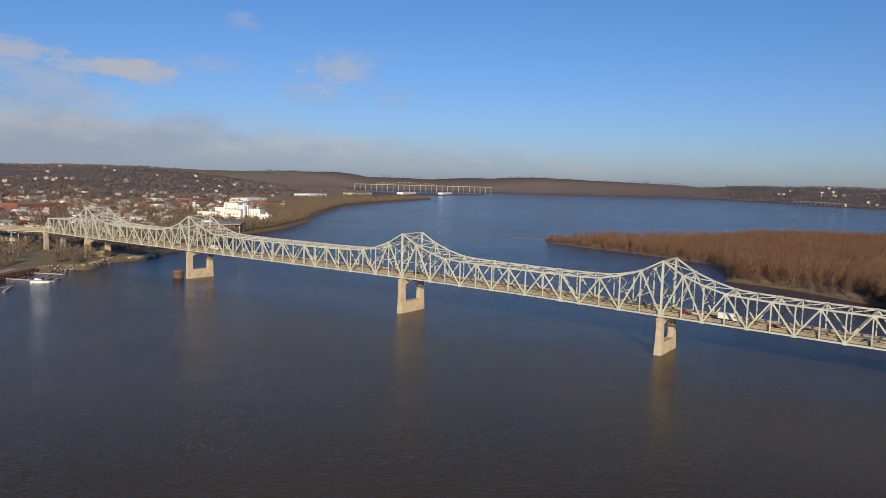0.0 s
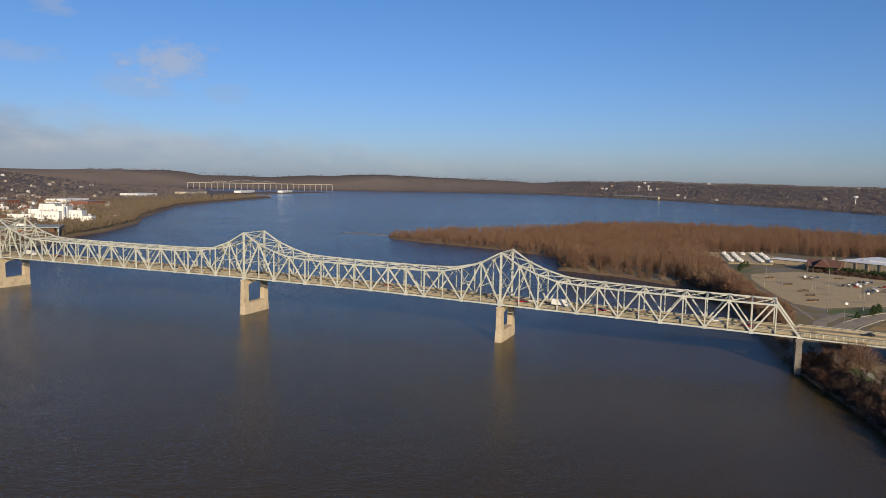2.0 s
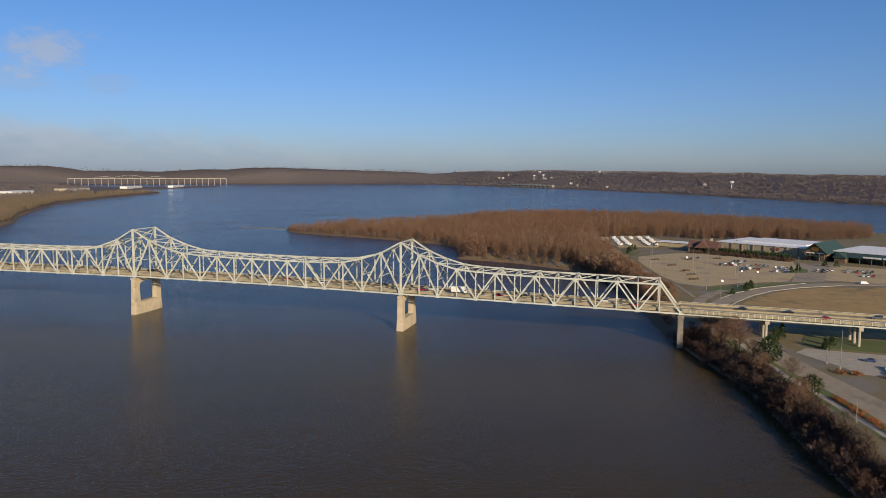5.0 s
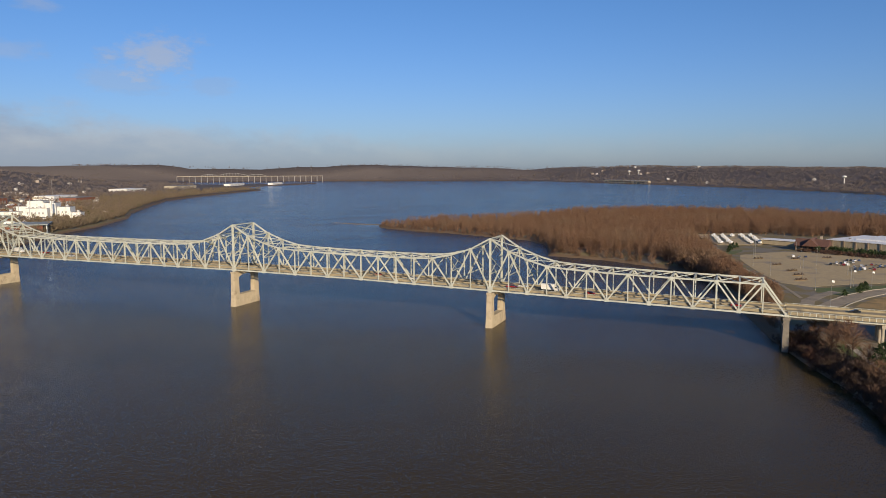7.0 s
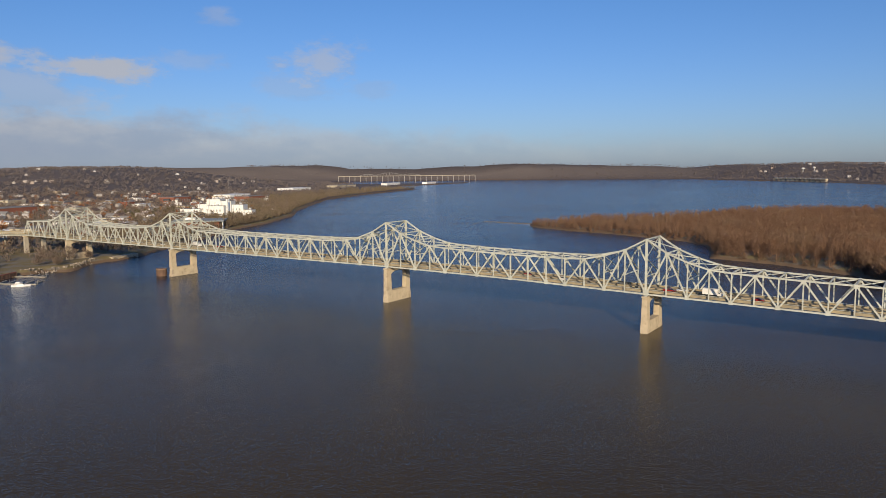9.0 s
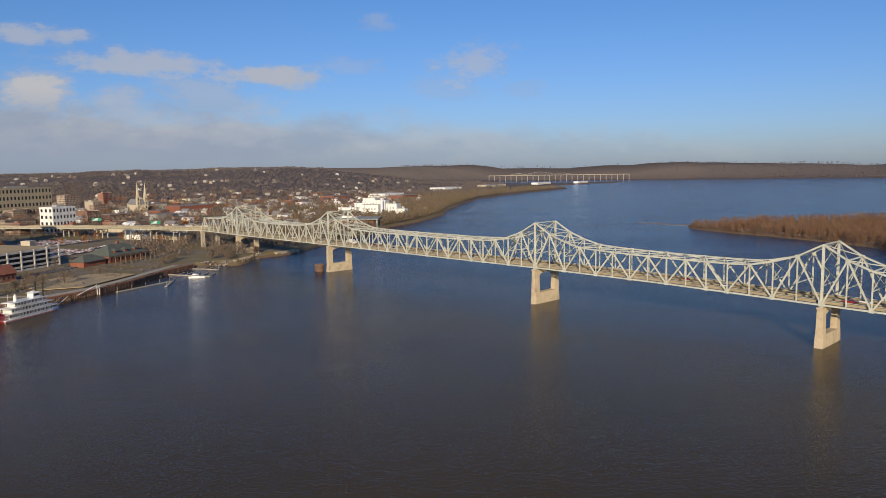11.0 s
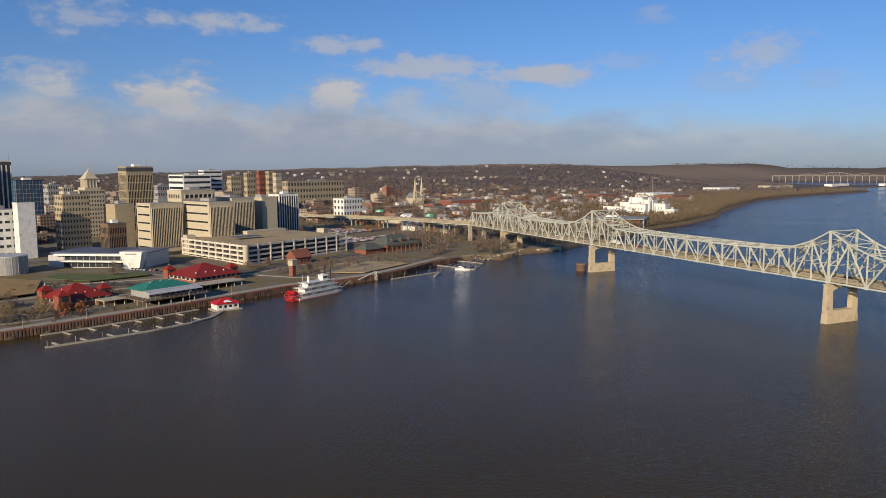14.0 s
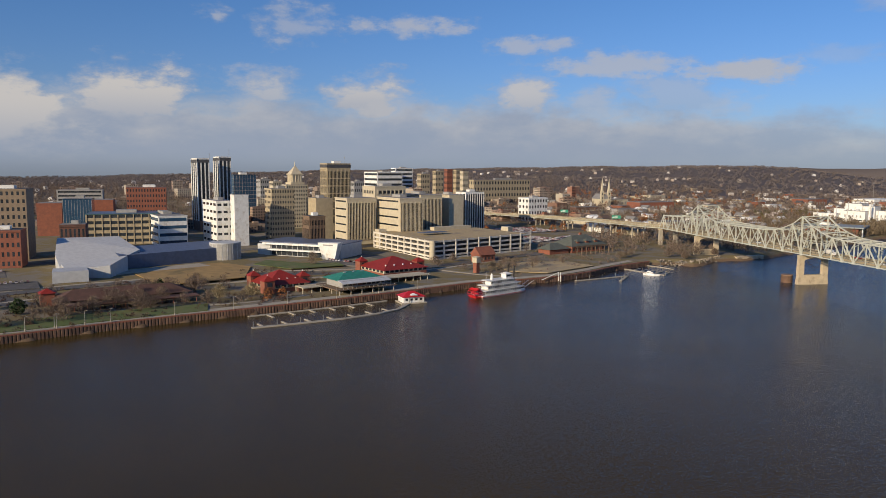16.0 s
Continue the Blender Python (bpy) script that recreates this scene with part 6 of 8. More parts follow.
def visitor_centre():
    ang = math.atan2(30, 66)
    t = thing("visitor_centre", Matrix.Translation((-536, 333, 6.6)) @ Matrix.Rotation(ang, 4, "Z"), "modern low showroom with white frame and blue-grey roof", "visitor centre")
    part("wall", box(36, 22, 0, 72, 36, 11), SILVER, t)
    part("roof", box(34, 22, 11, 76, 40, 0.7), ROOFBLUE, t, "blue-grey metal roof")
    part("window_wall", box(34, 3.8, 0.6, 56, 0.6, 8.8), GLASS, t)
    for k in range(12):
        part("mullion", box(7 + 5 * k, 3.4, 0.6, 0.25, 0.3, 8.8), SILVER, t)
    part("white_band", box(32, 2.0, 9.4, 64, 3.6, 1.5), WHITE, t, "white fascia band")
    part("white_band", box(30, 1.2, 4.8, 52, 4.6, 1.1), WHITE, t, "white balcony band")
    bm = bmesh.new()
    lo = [bm.verts.new(c) for c in ((59, -3, 0), (70, -3, 0), (70, 3, 0), (59, 3, 0))]
    hi = [bm.verts.new(c) for c in ((56, -5, 13.5), (74, -5, 13.5), (74, 3, 13.5), (56, 3, 13.5))]
    bm.faces.new(lo[::-1]), bm.faces.new(hi)
    for i in range(4):
        j = (i + 1) % 4
        bm.faces.new((lo[i], lo[j], hi[j], hi[i]))
    part("pylon", bm, WHITE, t, "flared white entrance pylon")
    part("sign_bar", box(65, -4.9, 11.3, 9, 0.15, 0.9), GREY, t)
    part("entrance", box(50, 3.2, 0.3, 6, 0.5, 3.4), GLASS, t)
    part("side_wall", box(-3, 22, 0, 12, 30, 9), SILVER, t)


visitor_centre()


# ---------------------------------------------------------------- riverfront restaurants
def hip(bm, x0, x1, y0, y1, z, h, over=0.8):
    """A hipped roof over a rectangle."""
    x0, x1, y0, y1 = x0 - over, x1 + over, y0 - over, y1 + over
    w = min(x1 - x0, y1 - y0) / 2
    a = [bm.verts.new(c) for c in ((x0, y0, z), (x1, y0, z), (x1, y1, z), (x0, y1, z))]
    if x1 - x0 >= y1 - y0:
        r = [bm.verts.new((x0 + w, (y0 + y1) / 2, z + h)), bm.verts.new((x1 - w, (y0 + y1) / 2, z + h))]
        fs = ((a[0], a[1], r[1], r[0]), (a[1], a[2], r[1]), (a[2], a[3], r[0], r[1]), (a[3], a[0], r[0]))
    else:
        r = [bm.verts.new(((x0 + x1) / 2, y0 + w, z + h)), bm.verts.new(((x0 + x1) / 2, y1 - w, z + h))]
        fs = ((a[0], a[1], r[0]), (a[1], a[2], r[1], r[0]), (a[2], a[3], r[1]), (a[3], a[0], r[0], r[1]))
    for f in fs:
        bm.faces.new(f)
    bm.faces.new(a[::-1])
    bmesh.ops.recalc_face_normals(bm, faces=bm.faces)


def hip_roof(*a, **k):
    bm = bmesh.new()
    hip(bm, *a, **k)
    return bm


RANG = radians(82)


def restaurant(x, y, R, L, label, z=4.2, tower=True, far_tower=True):
    """Brick restaurant with a big red hipped roof and small corner towers; x runs along the river."""
    t = thing("restaurant", Matrix.Translation((x, y, z)) @ Matrix.Rotation(RANG, 4, "Z"), label, "restaurant", "riverfront restaurants")
    part("wall", box(R / 2, L / 2, 0, R, L, 4.4), CREAM, t)
    part("brick_base", box(R / 2, L / 2, 0, R + 0.3, L + 0.3, 2.2), BRICK, t)
    part("roof", hip_roof(0, R, 0, L, 4.4, 7.4, 1.4), RED, t)
    for k in range(int(R / 4)):
        piece("window", PANE, bx(2.5 + 4 * k, -0.2, 2.6, 2.8, 0.1, 2.2), t)
    for k in range(int(L / 5)):
        piece("window", PANE, bx(-0.2, 3 + 5 * k, 2.6, 0.1, 3.0, 2.2), t)
    spots = ([(0, 0)] if tower else []) + ([(R, L * 0.3), (2, L)] if far_tower else [])
    for tx, ty in spots:
        tw = part("tower", box(tx, ty, 0, 6.5, 6.5, 7.6), BRICK, t, "square brick corner tower")
        part("tower_roof", hip_roof(tx - 3.2, tx + 3.2, ty - 3.2, ty + 3.2, 7.6, 3.0, 0.6), RED, tw)
        part("tower_window", box(tx, ty - 3.3, 4.2, 3, 0.12, 2.4), GLASS, tw)
        part("finial", tube([(tx, ty, 10.4), (tx, ty, 11.4)], [0.25, 0.2], 8), WHITE, tw)
    for k in range(4):
        part("roof_light", box(4 + k * R / 5, 4.2, 6.8, 0.7, 0.7, 0.8), WHITE, t)
    return t


restaurant(-385, 246, 27, 26, "brick restaurant with a red hipped metal roof and corner towers")
restaurant(-388, 340, 36, 34, "large brick restaurant with a red hipped metal roof by the river", tower=False)


def teal_pavilion():
    t = thing("pavilion", Matrix.Translation((-352, 277, 4.0)) @ Matrix.Rotation(RANG, 4, "Z"), "riverside pavilion with a green metal roof on a raised deck", "pavilion")
    part("deck", box(16, 12, 2.9, 42, 30, 0.5), TIMBER, t)
    for i in range(6):
        for y in (-2, 8, 20):
            part("deck_post", tube([(-3 + 7.6 * i, y, -0.6), (-3 + 7.6 * i, y, 3.0)], [0.3, 0.3], 6), WALK, t)
    part("wall", box(16, 12, 3.4, 30, 20, 4.2), GREY, t)
    for k in range(9):
        piece("window", PANE, bx(3 + 3.3 * k, 1.95, 4.4, 2.6, 0.1, 2.4), t)
    bm = bmesh.new()
    hip(bm, 0, 32, 5, 25, 7.5, 4.0)
    part("roof", bm, GREEN, t)
    bm = bmesh.new()
    v = [bm.verts.new(c) for c in ((-1, 4.5, 8.0), (33, 4.5, 8.0), (33, -2.5, 6.6), (-1, -2.5, 6.6))]
    w = [bm.verts.new((q.co.x, q.co.y, q.co.z - 0.3)) for q in v]
    bm.faces.new(v), bm.faces.new(w[::-1])
    for i in range(4):
        j = (i + 1) % 4
        bm.faces.new((v[i], v[j], w[j], w[i]))
    bmesh.ops.recalc_face_normals(bm, faces=bm.faces)
    part("awning", bm, SILVER, t, "grey metal awning")
    for k in range(14):
        piece("rail_post", RAILPOST, Matrix.Translation((-4 + 3.0 * k, -2.8, 3.3)) @ Matrix.Diagonal((0.8, 0.8, 0.7, 1)), t)
    part("hand_rail", box(16, -2.8, 4.4, 42, 0.12, 0.12), TIMBER, t)
    for k in range(6):
        part("roof_unit", box(9 + 3 * k, 14 + (k % 2) * 3, 9.6, 1.4, 1.4, 1.6), SILVER, t)


teal_pavilion()
for x, y, R in ((-372, 262, 30), (-368, 322, 38)):
    t = thing("raised_terrace", Matrix.Translation((x, y, 3.8)) @ Matrix.Rotation(RANG, 4, "Z"), "raised dining terrace on concrete posts with railings", "terrace", "terraces")
    part("deck", box(R / 2, 6, 3.0, R, 13, 0.5), CREAM, t)
    for i in range(int(R / 6) + 1):
        part("post", tube([(0.6 + i * 6, 0.6, -0.5), (0.6 + i * 6, 0.6, 3.1)], [0.3, 0.3], 6), CREAM, t)
        part("post", tube([(0.6 + i * 6, 10, -0.5), (0.6 + i * 6, 10, 3.1)], [0.3, 0.3], 6), CREAM, t)
    part("rail", box(R / 2, -0.2, 4.3, R, 0.14, 0.14), CREAM, t)
    for i in range(int(R / 2)):
        piece("rail_post", RAILPOST, Matrix.Translation((1 + 2 * i, -0.2, 3.4)) @ Matrix.Diagonal((0.6, 0.8, 0.6, 1)), t)
    part("wall", box(R / 2, 9, 0, R - 2, 3, 3.0), DARKBRICK, t)


# ---------------------------------------------------------------- sea wall, promenade and docks
WALLPTS = [(-395, -60), (-385, 0), (-370.5, 101), (-365.5, 148), (-354.5, 208), (-343.5, 268), (-336.5, 326), (-331.5, 372), (-318.5, 405), (-309.5, 440), (-308.5, 475), (-312.5, 519), (-309.5, 563)]
sw = tagged(new("sea_wall"), "rusty sheet-pile river wall with a concrete coping", "sea wall", kind="structure")
pile = bmesh.new()
add_prism(pile, [(-0.75, 0), (-0.45, -0.55), (0.45, -0.55), (0.75, 0), (0.75, 0.3), (-0.75, 0.3)], -2.2, 3.3)
bmesh.ops.recalc_face_normals(pile, faces=pile.faces)
PILE = mesh_of("sheet_pile", pile, RUST)
count = 0
for a, b in zip(WALLPTS[1:], WALLPTS[2:]):
    a, b = Vector(a), Vector(b)
    d = b - a
    ang = math.atan2(d.y, d.x)
    n = int(d.length / 1.62)
    for i in range(n):
        p = a + d * ((i + 0.5) / n)
        count += 1
        if p.y > 60 and count < 440:
            piece("sheet_pile", PILE, Matrix.Translation((p.x, p.y, 0)) @ Matrix.Rotation(ang, 4, "Z"), sw)
    m = (a + b) / 2
    part("coping", box(m.x - 0.5, m.y, 3.25, d.length + 0.4, 1.6, 0.55, ang), BRICK, sw)
    part("pile_backing", box(m.x - 0.55, m.y, -2.5, d.length, 0.7, 5.7, ang), RUST, sw)
draped("promenade", [(-398, -40), (-383, 60), (-377, 103), (-371, 150), (-361, 208), (-350, 268), (-343, 326), (-338, 372), (-326, 405), (-317, 440), (-317, 475), (-320, 515), (-322, 555)], 6.0, 0.12, WALK, "pale riverside promenade", "path")
slab("lawn", [(-383, 60), (-376, 110), (-369, 160), (-362, 196), (-380, 205), (-392, 165), (-402, 110), (-410, 60)], 4.0, LAWN, "green riverside lawn", "lawn")
slab("plaza", [(-345, 425), (-322, 440), (-322, 500), (-350, 505), (-372, 480), (-372, 440)], 4.6, LOT, "open sandy plaza by the river", "plaza")
slab("gravel_court", [(-515, 215), (-440, 205), (-436, 260), (-480, 290), (-515, 285)], 6.9, DRYGRASS, "tan gravel court before the museum", "court")
slab("lawn", [(-505, 318), (-470, 330), (-455, 352), (-440, 345), (-450, 305), (-490, 298)], 6.9, LAWN, "green lawn before the visitor centre", "lawn")
# brick market pavilion with a long low roof
t = thing("market_hall", Matrix.Translation((-418, 140, 4.0)) @ Matrix.Rotation(radians(78), 4, "Z"), "long brown-roofed brick market hall among trees", "hall")
part("wall", box(32, 8, 0, 66, 14, 4.0), DARKBRICK, t)
part("roof", hip_roof(-2, 68, -2, 18, 4.0, 4.5), ROOFBROWN := material("brown_shingles", (0.11, 0.055, 0.04), (0.08, 0.042, 0.032), rough=0.9), t)
part("low_roof", box(34, -9, 2.9, 72, 9, 0.4), DARKBRICK, t)
part("tower", box(-4, 14, 0, 7, 7, 7), BRICK, t)
part("tower_roof", hip_roof(-7.5, -0.5, 10.5, 17.5, 7, 2.4), RED, t)
for k in range(12):
    part("post", tube([(0 + 6.2 * k, -13, 0), (6.2 * k, -13, 3.0)], [0.2, 0.2], 5), BRICK, t)

# riverside lamps
for i in range(1, 9):
    a, b = Vector(WALLPTS[min(2 + i // 2, 8)]), Vector(WALLPTS[min(3 + i // 2, 9)])
    p = a.lerp(b, 0.5 * (i % 2))
    lamp_pole(p.x - 2.2, p.y, 4.0, 6.5, "short pale promenade lamp post", 1)
for y in (75, 87, 101, 112, 124, 137):
    lamp_pole(-372.5 - (101 - y) * 0.13 - 2, y, 4.0, 6.5, "short pale promenade lamp post", 1)


def dock(name, pts, wide, label, fingers=(), posts=True):
    t = thing(name, Matrix(), label, "dock", "floating docks")
    for a, b in zip(pts, pts[1:]):
        a, b = Vector(a), Vector(b)
        d, m = b - a, (a + b) / 2
        part("pontoon", box(m.x, m.y, -0.25, d.length, wide, 0.75, math.atan2(d.y, d.x)), WALK, t)
        n = max(int(d.length / 12), 1)
        for i in range(n + 1):
            p = a + d * (i / n)
            if posts:
                part("mooring_post", tube([(p.x, p.y + 0.9, -1.5), (p.x, p.y + 0.9, 3.4)], [0.22, 0.2], 6), POLE, t)
    for x, y, dx, dy in fingers:
        part("finger", box(x + dx / 2, y + dy / 2, -0.2, math.hypot(dx, dy), 1.1, 0.6, math.atan2(dy, dx)), WALK, t)
    return t


dock("floating_dock", [(-323, 199), (-316, 222), (-310, 246), (-308, 268), (-310, 284), (-318, 299)], 2.4, "long floating dock with finger berths beside the river wall",
     [(-321.5 + 0.29 * 12 * i * 0.95 if i < 4 else -309, 205 + 12 * i, -8, 1.2) for i in range(7)])
dock("floating_dock", [(-349, 212), (-343, 240), (-338, 268), (-334, 296)], 1.8, "narrow floating dock along the river wall", [(-346 + 2.2 * i * 0.9, 222 + 12 * i, 8, -1.2) for i in range(6)], posts=False)
dock("floating_dock", [(-312, 528), (-294, 524), (-272, 520)], 2.2, "marina dock with finger berths and a moored cruiser", [(-303 + 7 * i, 525 - i, -2, 16) for i in range(5)])
dock("floating_dock", [(-302, 446), (-296, 470), (-290, 496), (-280, 470)], 2.0, "floating dock off the plaza wall")
dock("floating_dock", [(-311, 560), (-298, 560), (-284, 556)], 2.0, "marina dock near the bridge", [(-308 + 6 * i, 560, 0, 12) for i in range(4)])

# fuel house on the water
t = thing("dock_house", Matrix.Translation((-322, 305, 0)) @ Matrix.Rotation(radians(68), 4, "Z"), "white floating dock house with a bright red hipped roof", "dock house")
part("pontoon", box(0, 0, -0.3, 16, 12, 0.9), WALK, t)
part("wall", box(0, 0, 0.6, 13, 9.5, 3.4), WHITE, t)
part("roof", hip_roof(-6.5, 6.5, -4.75, 4.75, 4.0, 2.8, 1.0), REDBRIGHT := material("bright_red_roof", (0.55, 0.02, 0.025), (0.45, 0.018, 0.022), rough=0.45), t)
for k in range(4):
    piece("window", PANE, bx(-4.5 + 3 * k, -4.78, 1.8, 1.6, 0.08, 1.3), t)
part("dormer", hip_roof(-1.5, 1.5, -5.2, -2.5, 5.0, 1.1), WHITE, t)


def riverboat():
    """White stern-wheeler with three decks, twin stacks, pilot house and a red paddle wheel."""
    t = thing("riverboat", Matrix.Translation((-305, 367, 0)) @ Matrix.Rotation(radians(86), 4, "Z"), "white three-deck paddle steamer with a red stern wheel, moored", "riverboat")
    out = [(-20, -4.6), (14, -4.6), (20, -3.2), (23, 0), (20, 3.2), (14, 4.6), (-20, 4.6)]
    part("hull", prism(out, -0.8, 1.1), WHITE, t)
    part("hull_band", prism([(x * 1.005, y * 1.02) for x, y in out], 0.2, 0.5), REDBRIGHT, t)
    for lvl, (x0, x1) in enumerate(((-17, 16), (-15, 13), (-12, 10))):
        z = 1.1 + 2.9 * lvl
        dk = part("deck", box((x0 + x1) / 2, 0, z + 2.55, x1 - x0 + 3.5, 9.6 - 0.8 * lvl, 0.28), WHITE, t)
        cb = part("cabin", box((x0 + x1) / 2, 0, z, x1 - x0 - 2, 6.8 - 0.6 * lvl, 2.6), WHITE, t)
        n = int((x1 - x0) / 2.0)
        for i in range(n):
            x = x0 + 1.6 + i * 2.0
            for s in (-1, 1):
                piece("window", PANE, bx(x, s * (3.42 - 0.3 * lvl), z + 0.7, 1.35, 0.06, 1.6), t)
                part("stanchion", box(x - 0.9, s * (4.5 - 0.4 * lvl), z, 0.14, 0.14, 2.6), WHITE, t)
        for s in (-1, 1):
            part("railing", box((x0 + x1) / 2, s * (4.55 - 0.4 * lvl), z + 0.75, x1 - x0 + 2, 0.08, 0.3), WHITE, t)
    ph = part("pilot_house", box(5, 0, 9.8, 4.6, 4.2, 2.8), WHITE, t)
    part("pilot_roof", hip_roof(2.6, 7.4, -2.2, 2.2, 12.6, 1.2), WHITE, ph)
    for s in (-1, 1):
        part("pilot_window", box(5, s * 2.12, 10.9, 3.8, 0.06, 1.1), GLASS, ph)
        part("stack", tube([(9.5, s * 2.6, 9), (9.5, s * 2.6, 17), (9.5, s * 2.6, 17.6)], [0.42, 0.4, 0.75], 10), BLACK, t, "tall black smoke stack")
    part("cupola", tube([(-8, 0, 9.8), (-8, 0, 12.8), (-8, 0, 13.8)], [1.0, 0.9, 0.2], 8), WHITE, t)
    wh = part("paddle_wheel", tube([(-22.5, -3.6, 2.6), (-22.5, 3.6, 2.6)], [0.35, 0.35], 8), REDBRIGHT, t, "red stern paddle wheel")
    for k in range(12):
        q = k / 12 * 6.283
        piece("paddle", PADDLE, Matrix.Translation((-22.5 + 2.7 * math.cos(q), 0, 2.6 + 2.7 * math.sin(q))) @ Matrix.Rotation(-q, 4, "Y"), wh)
    for y in (-3.3, 0, 3.3):
        bm = bmesh.new()
        ring = [(-22.5 + 3.0 * math.cos(q), y, 2.6 + 3.0 * math.sin(q)) for q in np.linspace(0, 6.283, 25)]
        add_tube(bm, ring, [0.16] * 25, 4)
        part("rim", bm, REDBRIGHT, wh)
    for s in (-1, 1):
        part("gangway", tube([(20, s * 2, 2.2), (29, s * 2, 6.0)], [0.3, 0.2], 4), WHITE, t)
    part("flag_staff", tube([(-13, 0, 9.8), (-13, 0, 15)], [0.1, 0.06], 5), WHITE, t)


PADDLE = mesh_of("paddle", box(0, 0, -0.1, 1.3, 6.8, 0.2), REDBRIGHT)
riverboat()
cr = thing("cruiser", Matrix.Translation((-280, 513, 0)) @ Matrix.Rotation(radians(15), 4, "Z"), "white motor cruiser moored at the marina dock", "motor boat")
part("hull", prism([(-5.5, -1.7), (2.5, -1.7), (6.5, 0), (2.5, 1.7), (-5.5, 1.7)], -0.4, 1.3), WHITE, cr)
part("cabin", box(-0.6, 0, 1.3, 5.6, 2.5, 1.3, taper=0.85), WHITE, cr)
part("windscreen", box(-0.4, 0, 1.75, 5.1, 2.55, 0.5, taper=0.93), BLACK, cr)
part("flybridge", box(-1.4, 0, 2.6, 2.6, 2.1, 0.7), WHITE, cr)


ROOFSLATEGREEN = material("grey_green_shingles", (0.115, 0.125, 0.105), (0.085, 0.095, 0.08), rough=0.85)


def station():
    """Brick depot with grey hipped roofs, dormers and a timber pergola."""
    t = thing("station", Matrix.Translation((-383, 545, 4.6)) @ Matrix.Rotation(RANG, 4, "Z"), "old brick station with grey hipped roofs and dormers", "station")
    part("wall", box(34, 14, 0, 44, 24, 6), BRICK, t)
    part("roof", hip_roof(12, 56, 2, 26, 6, 8.5, 1.8), ROOFSLATEGREEN, t)
    part("wing", box(-3, 10, 0, 24, 14, 4.2), BRICK, t)
    part("wing_roof", hip_roof(-15, 9, 3, 17, 4.2, 5, 1.4), ROOFSLATEGREEN, t)
    for x in (22, 34, 46):
        part("dormer", box(x, 5.4, 7.2, 3.4, 4, 2.6), BRICK, t)
        part("dormer_roof", hip_roof(x - 1.9, x + 1.9, 3, 8, 9.8, 1.6), ROOFSLATEGREEN, t)
    for k in range(10):
        piece("window", PANE, bx(14.5 + 4.4 * k, 1.95, 1.4, 2.0, 0.1, 2.8), t)
    part("chimney", box(40, 18, 6, 2, 2, 10), BRICK, t)
    for k in range(9):
        part("pergola_post", tube([(6 + 6 * k, -10, -0.5), (6 + 6 * k, -10, 6)], [0.45, 0.4], 6), TIMBER, t)
    part("pergola_beam", box(30, -10, 6, 50, 0.6, 0.6), TIMBER, t)
    part("pergola_beam", box(30, -4, 6, 50, 0.5, 0.5), TIMBER, t)


station()
t = thing("brick_house", Matrix.Translation((-392, 446, 4.8)) @ Matrix.Rotation(RANG, 4, "Z"), "small brick house with a steep gable and dormers", "house")
part("wall", box(6, 6, 0, 16, 11, 6), BRICK, t)
bm = bmesh.new()
pr = [(-0.6, 5.8), (5.9, 12), (12.4, 5.8)]
lo = [bm.verts.new((-2.6, x, z)) for x, z in pr]
hi = [bm.verts.new((14.6, x, z)) for x, z in pr]
bm.faces.new(lo), bm.faces.new(hi[::-1])
for i in range(3):
    j = (i + 1) % 3
    bm.faces.new((lo[i], hi[i], hi[j], lo[j]))
bmesh.ops.recalc_face_normals(bm, faces=bm.faces)
part("roof", bm, BRICK, t)
for k in range(4):
    piece("window", PANE, bx(0.5 + 3.6 * k, 0.46, 2, 1.4, 0.1, 2), t)
t = thing("kiosk_tower", Matrix.Translation((-358, 402, 4.4)), "slim brick kiosk tower with a cream box top", "tower")
part("legs", box(0, 0, 0, 3.4, 3.4, 7.5), BRICK, t)
part("top", box(0, 0, 7.5, 4.4, 4.4, 4), CREAM, t)
part("cap", hip_roof(-2.2, 2.2, -2.2, 2.2, 11.5, 0.8), CREAM, t)
gw = thing("white_gangway", Matrix.Translation((-310, 430, 3.4)) @ Matrix.Rotation(radians(75), 4, "Z"), "white steel boat ramp with a tall frame", "gangway")
part("ramp", tube([(-10, 0, -1.0), (5, 0, 3.4)], [0.3, 0.25], 5), WHITE, gw)
part("frame_leg", tube([(5, 0, -3), (5, 0, 3.8)], [0.25, 0.2], 6), WHITE, gw)
part("frame_leg", tube([(5, -2, -3), (5, -2, 3.8)], [0.25, 0.2], 6), WHITE, gw)

# ---------------------------------------------------------------- streets, car parks and the west viaduct
draped("street", [(-480, 60), (-474, 180), (-455, 270), (-415, 330), (-400, 420), (-398, 520), (-420, 640), (-470, 760)], 11, 0.1, ASPHALT, "riverside street of dark asphalt")
draped("street", [(-600, 60), (-600, 160), (-590, 300), (-565, 420), (-545, 560), (-520, 700), (-480, 860)], 14, 0.1, ASPHALT, "wide downtown street")
draped("street", [(-440, 128), (-520, 112), (-640, 90), (-900, 40)], 14, 0.12, ASPHALT, "cross street running inland")
draped("street", [(-400, 400), (-540, 395), (-700, 440)], 12, 0.12, ASPHALT, "cross street beside the parking deck")
WEST_CARS = []
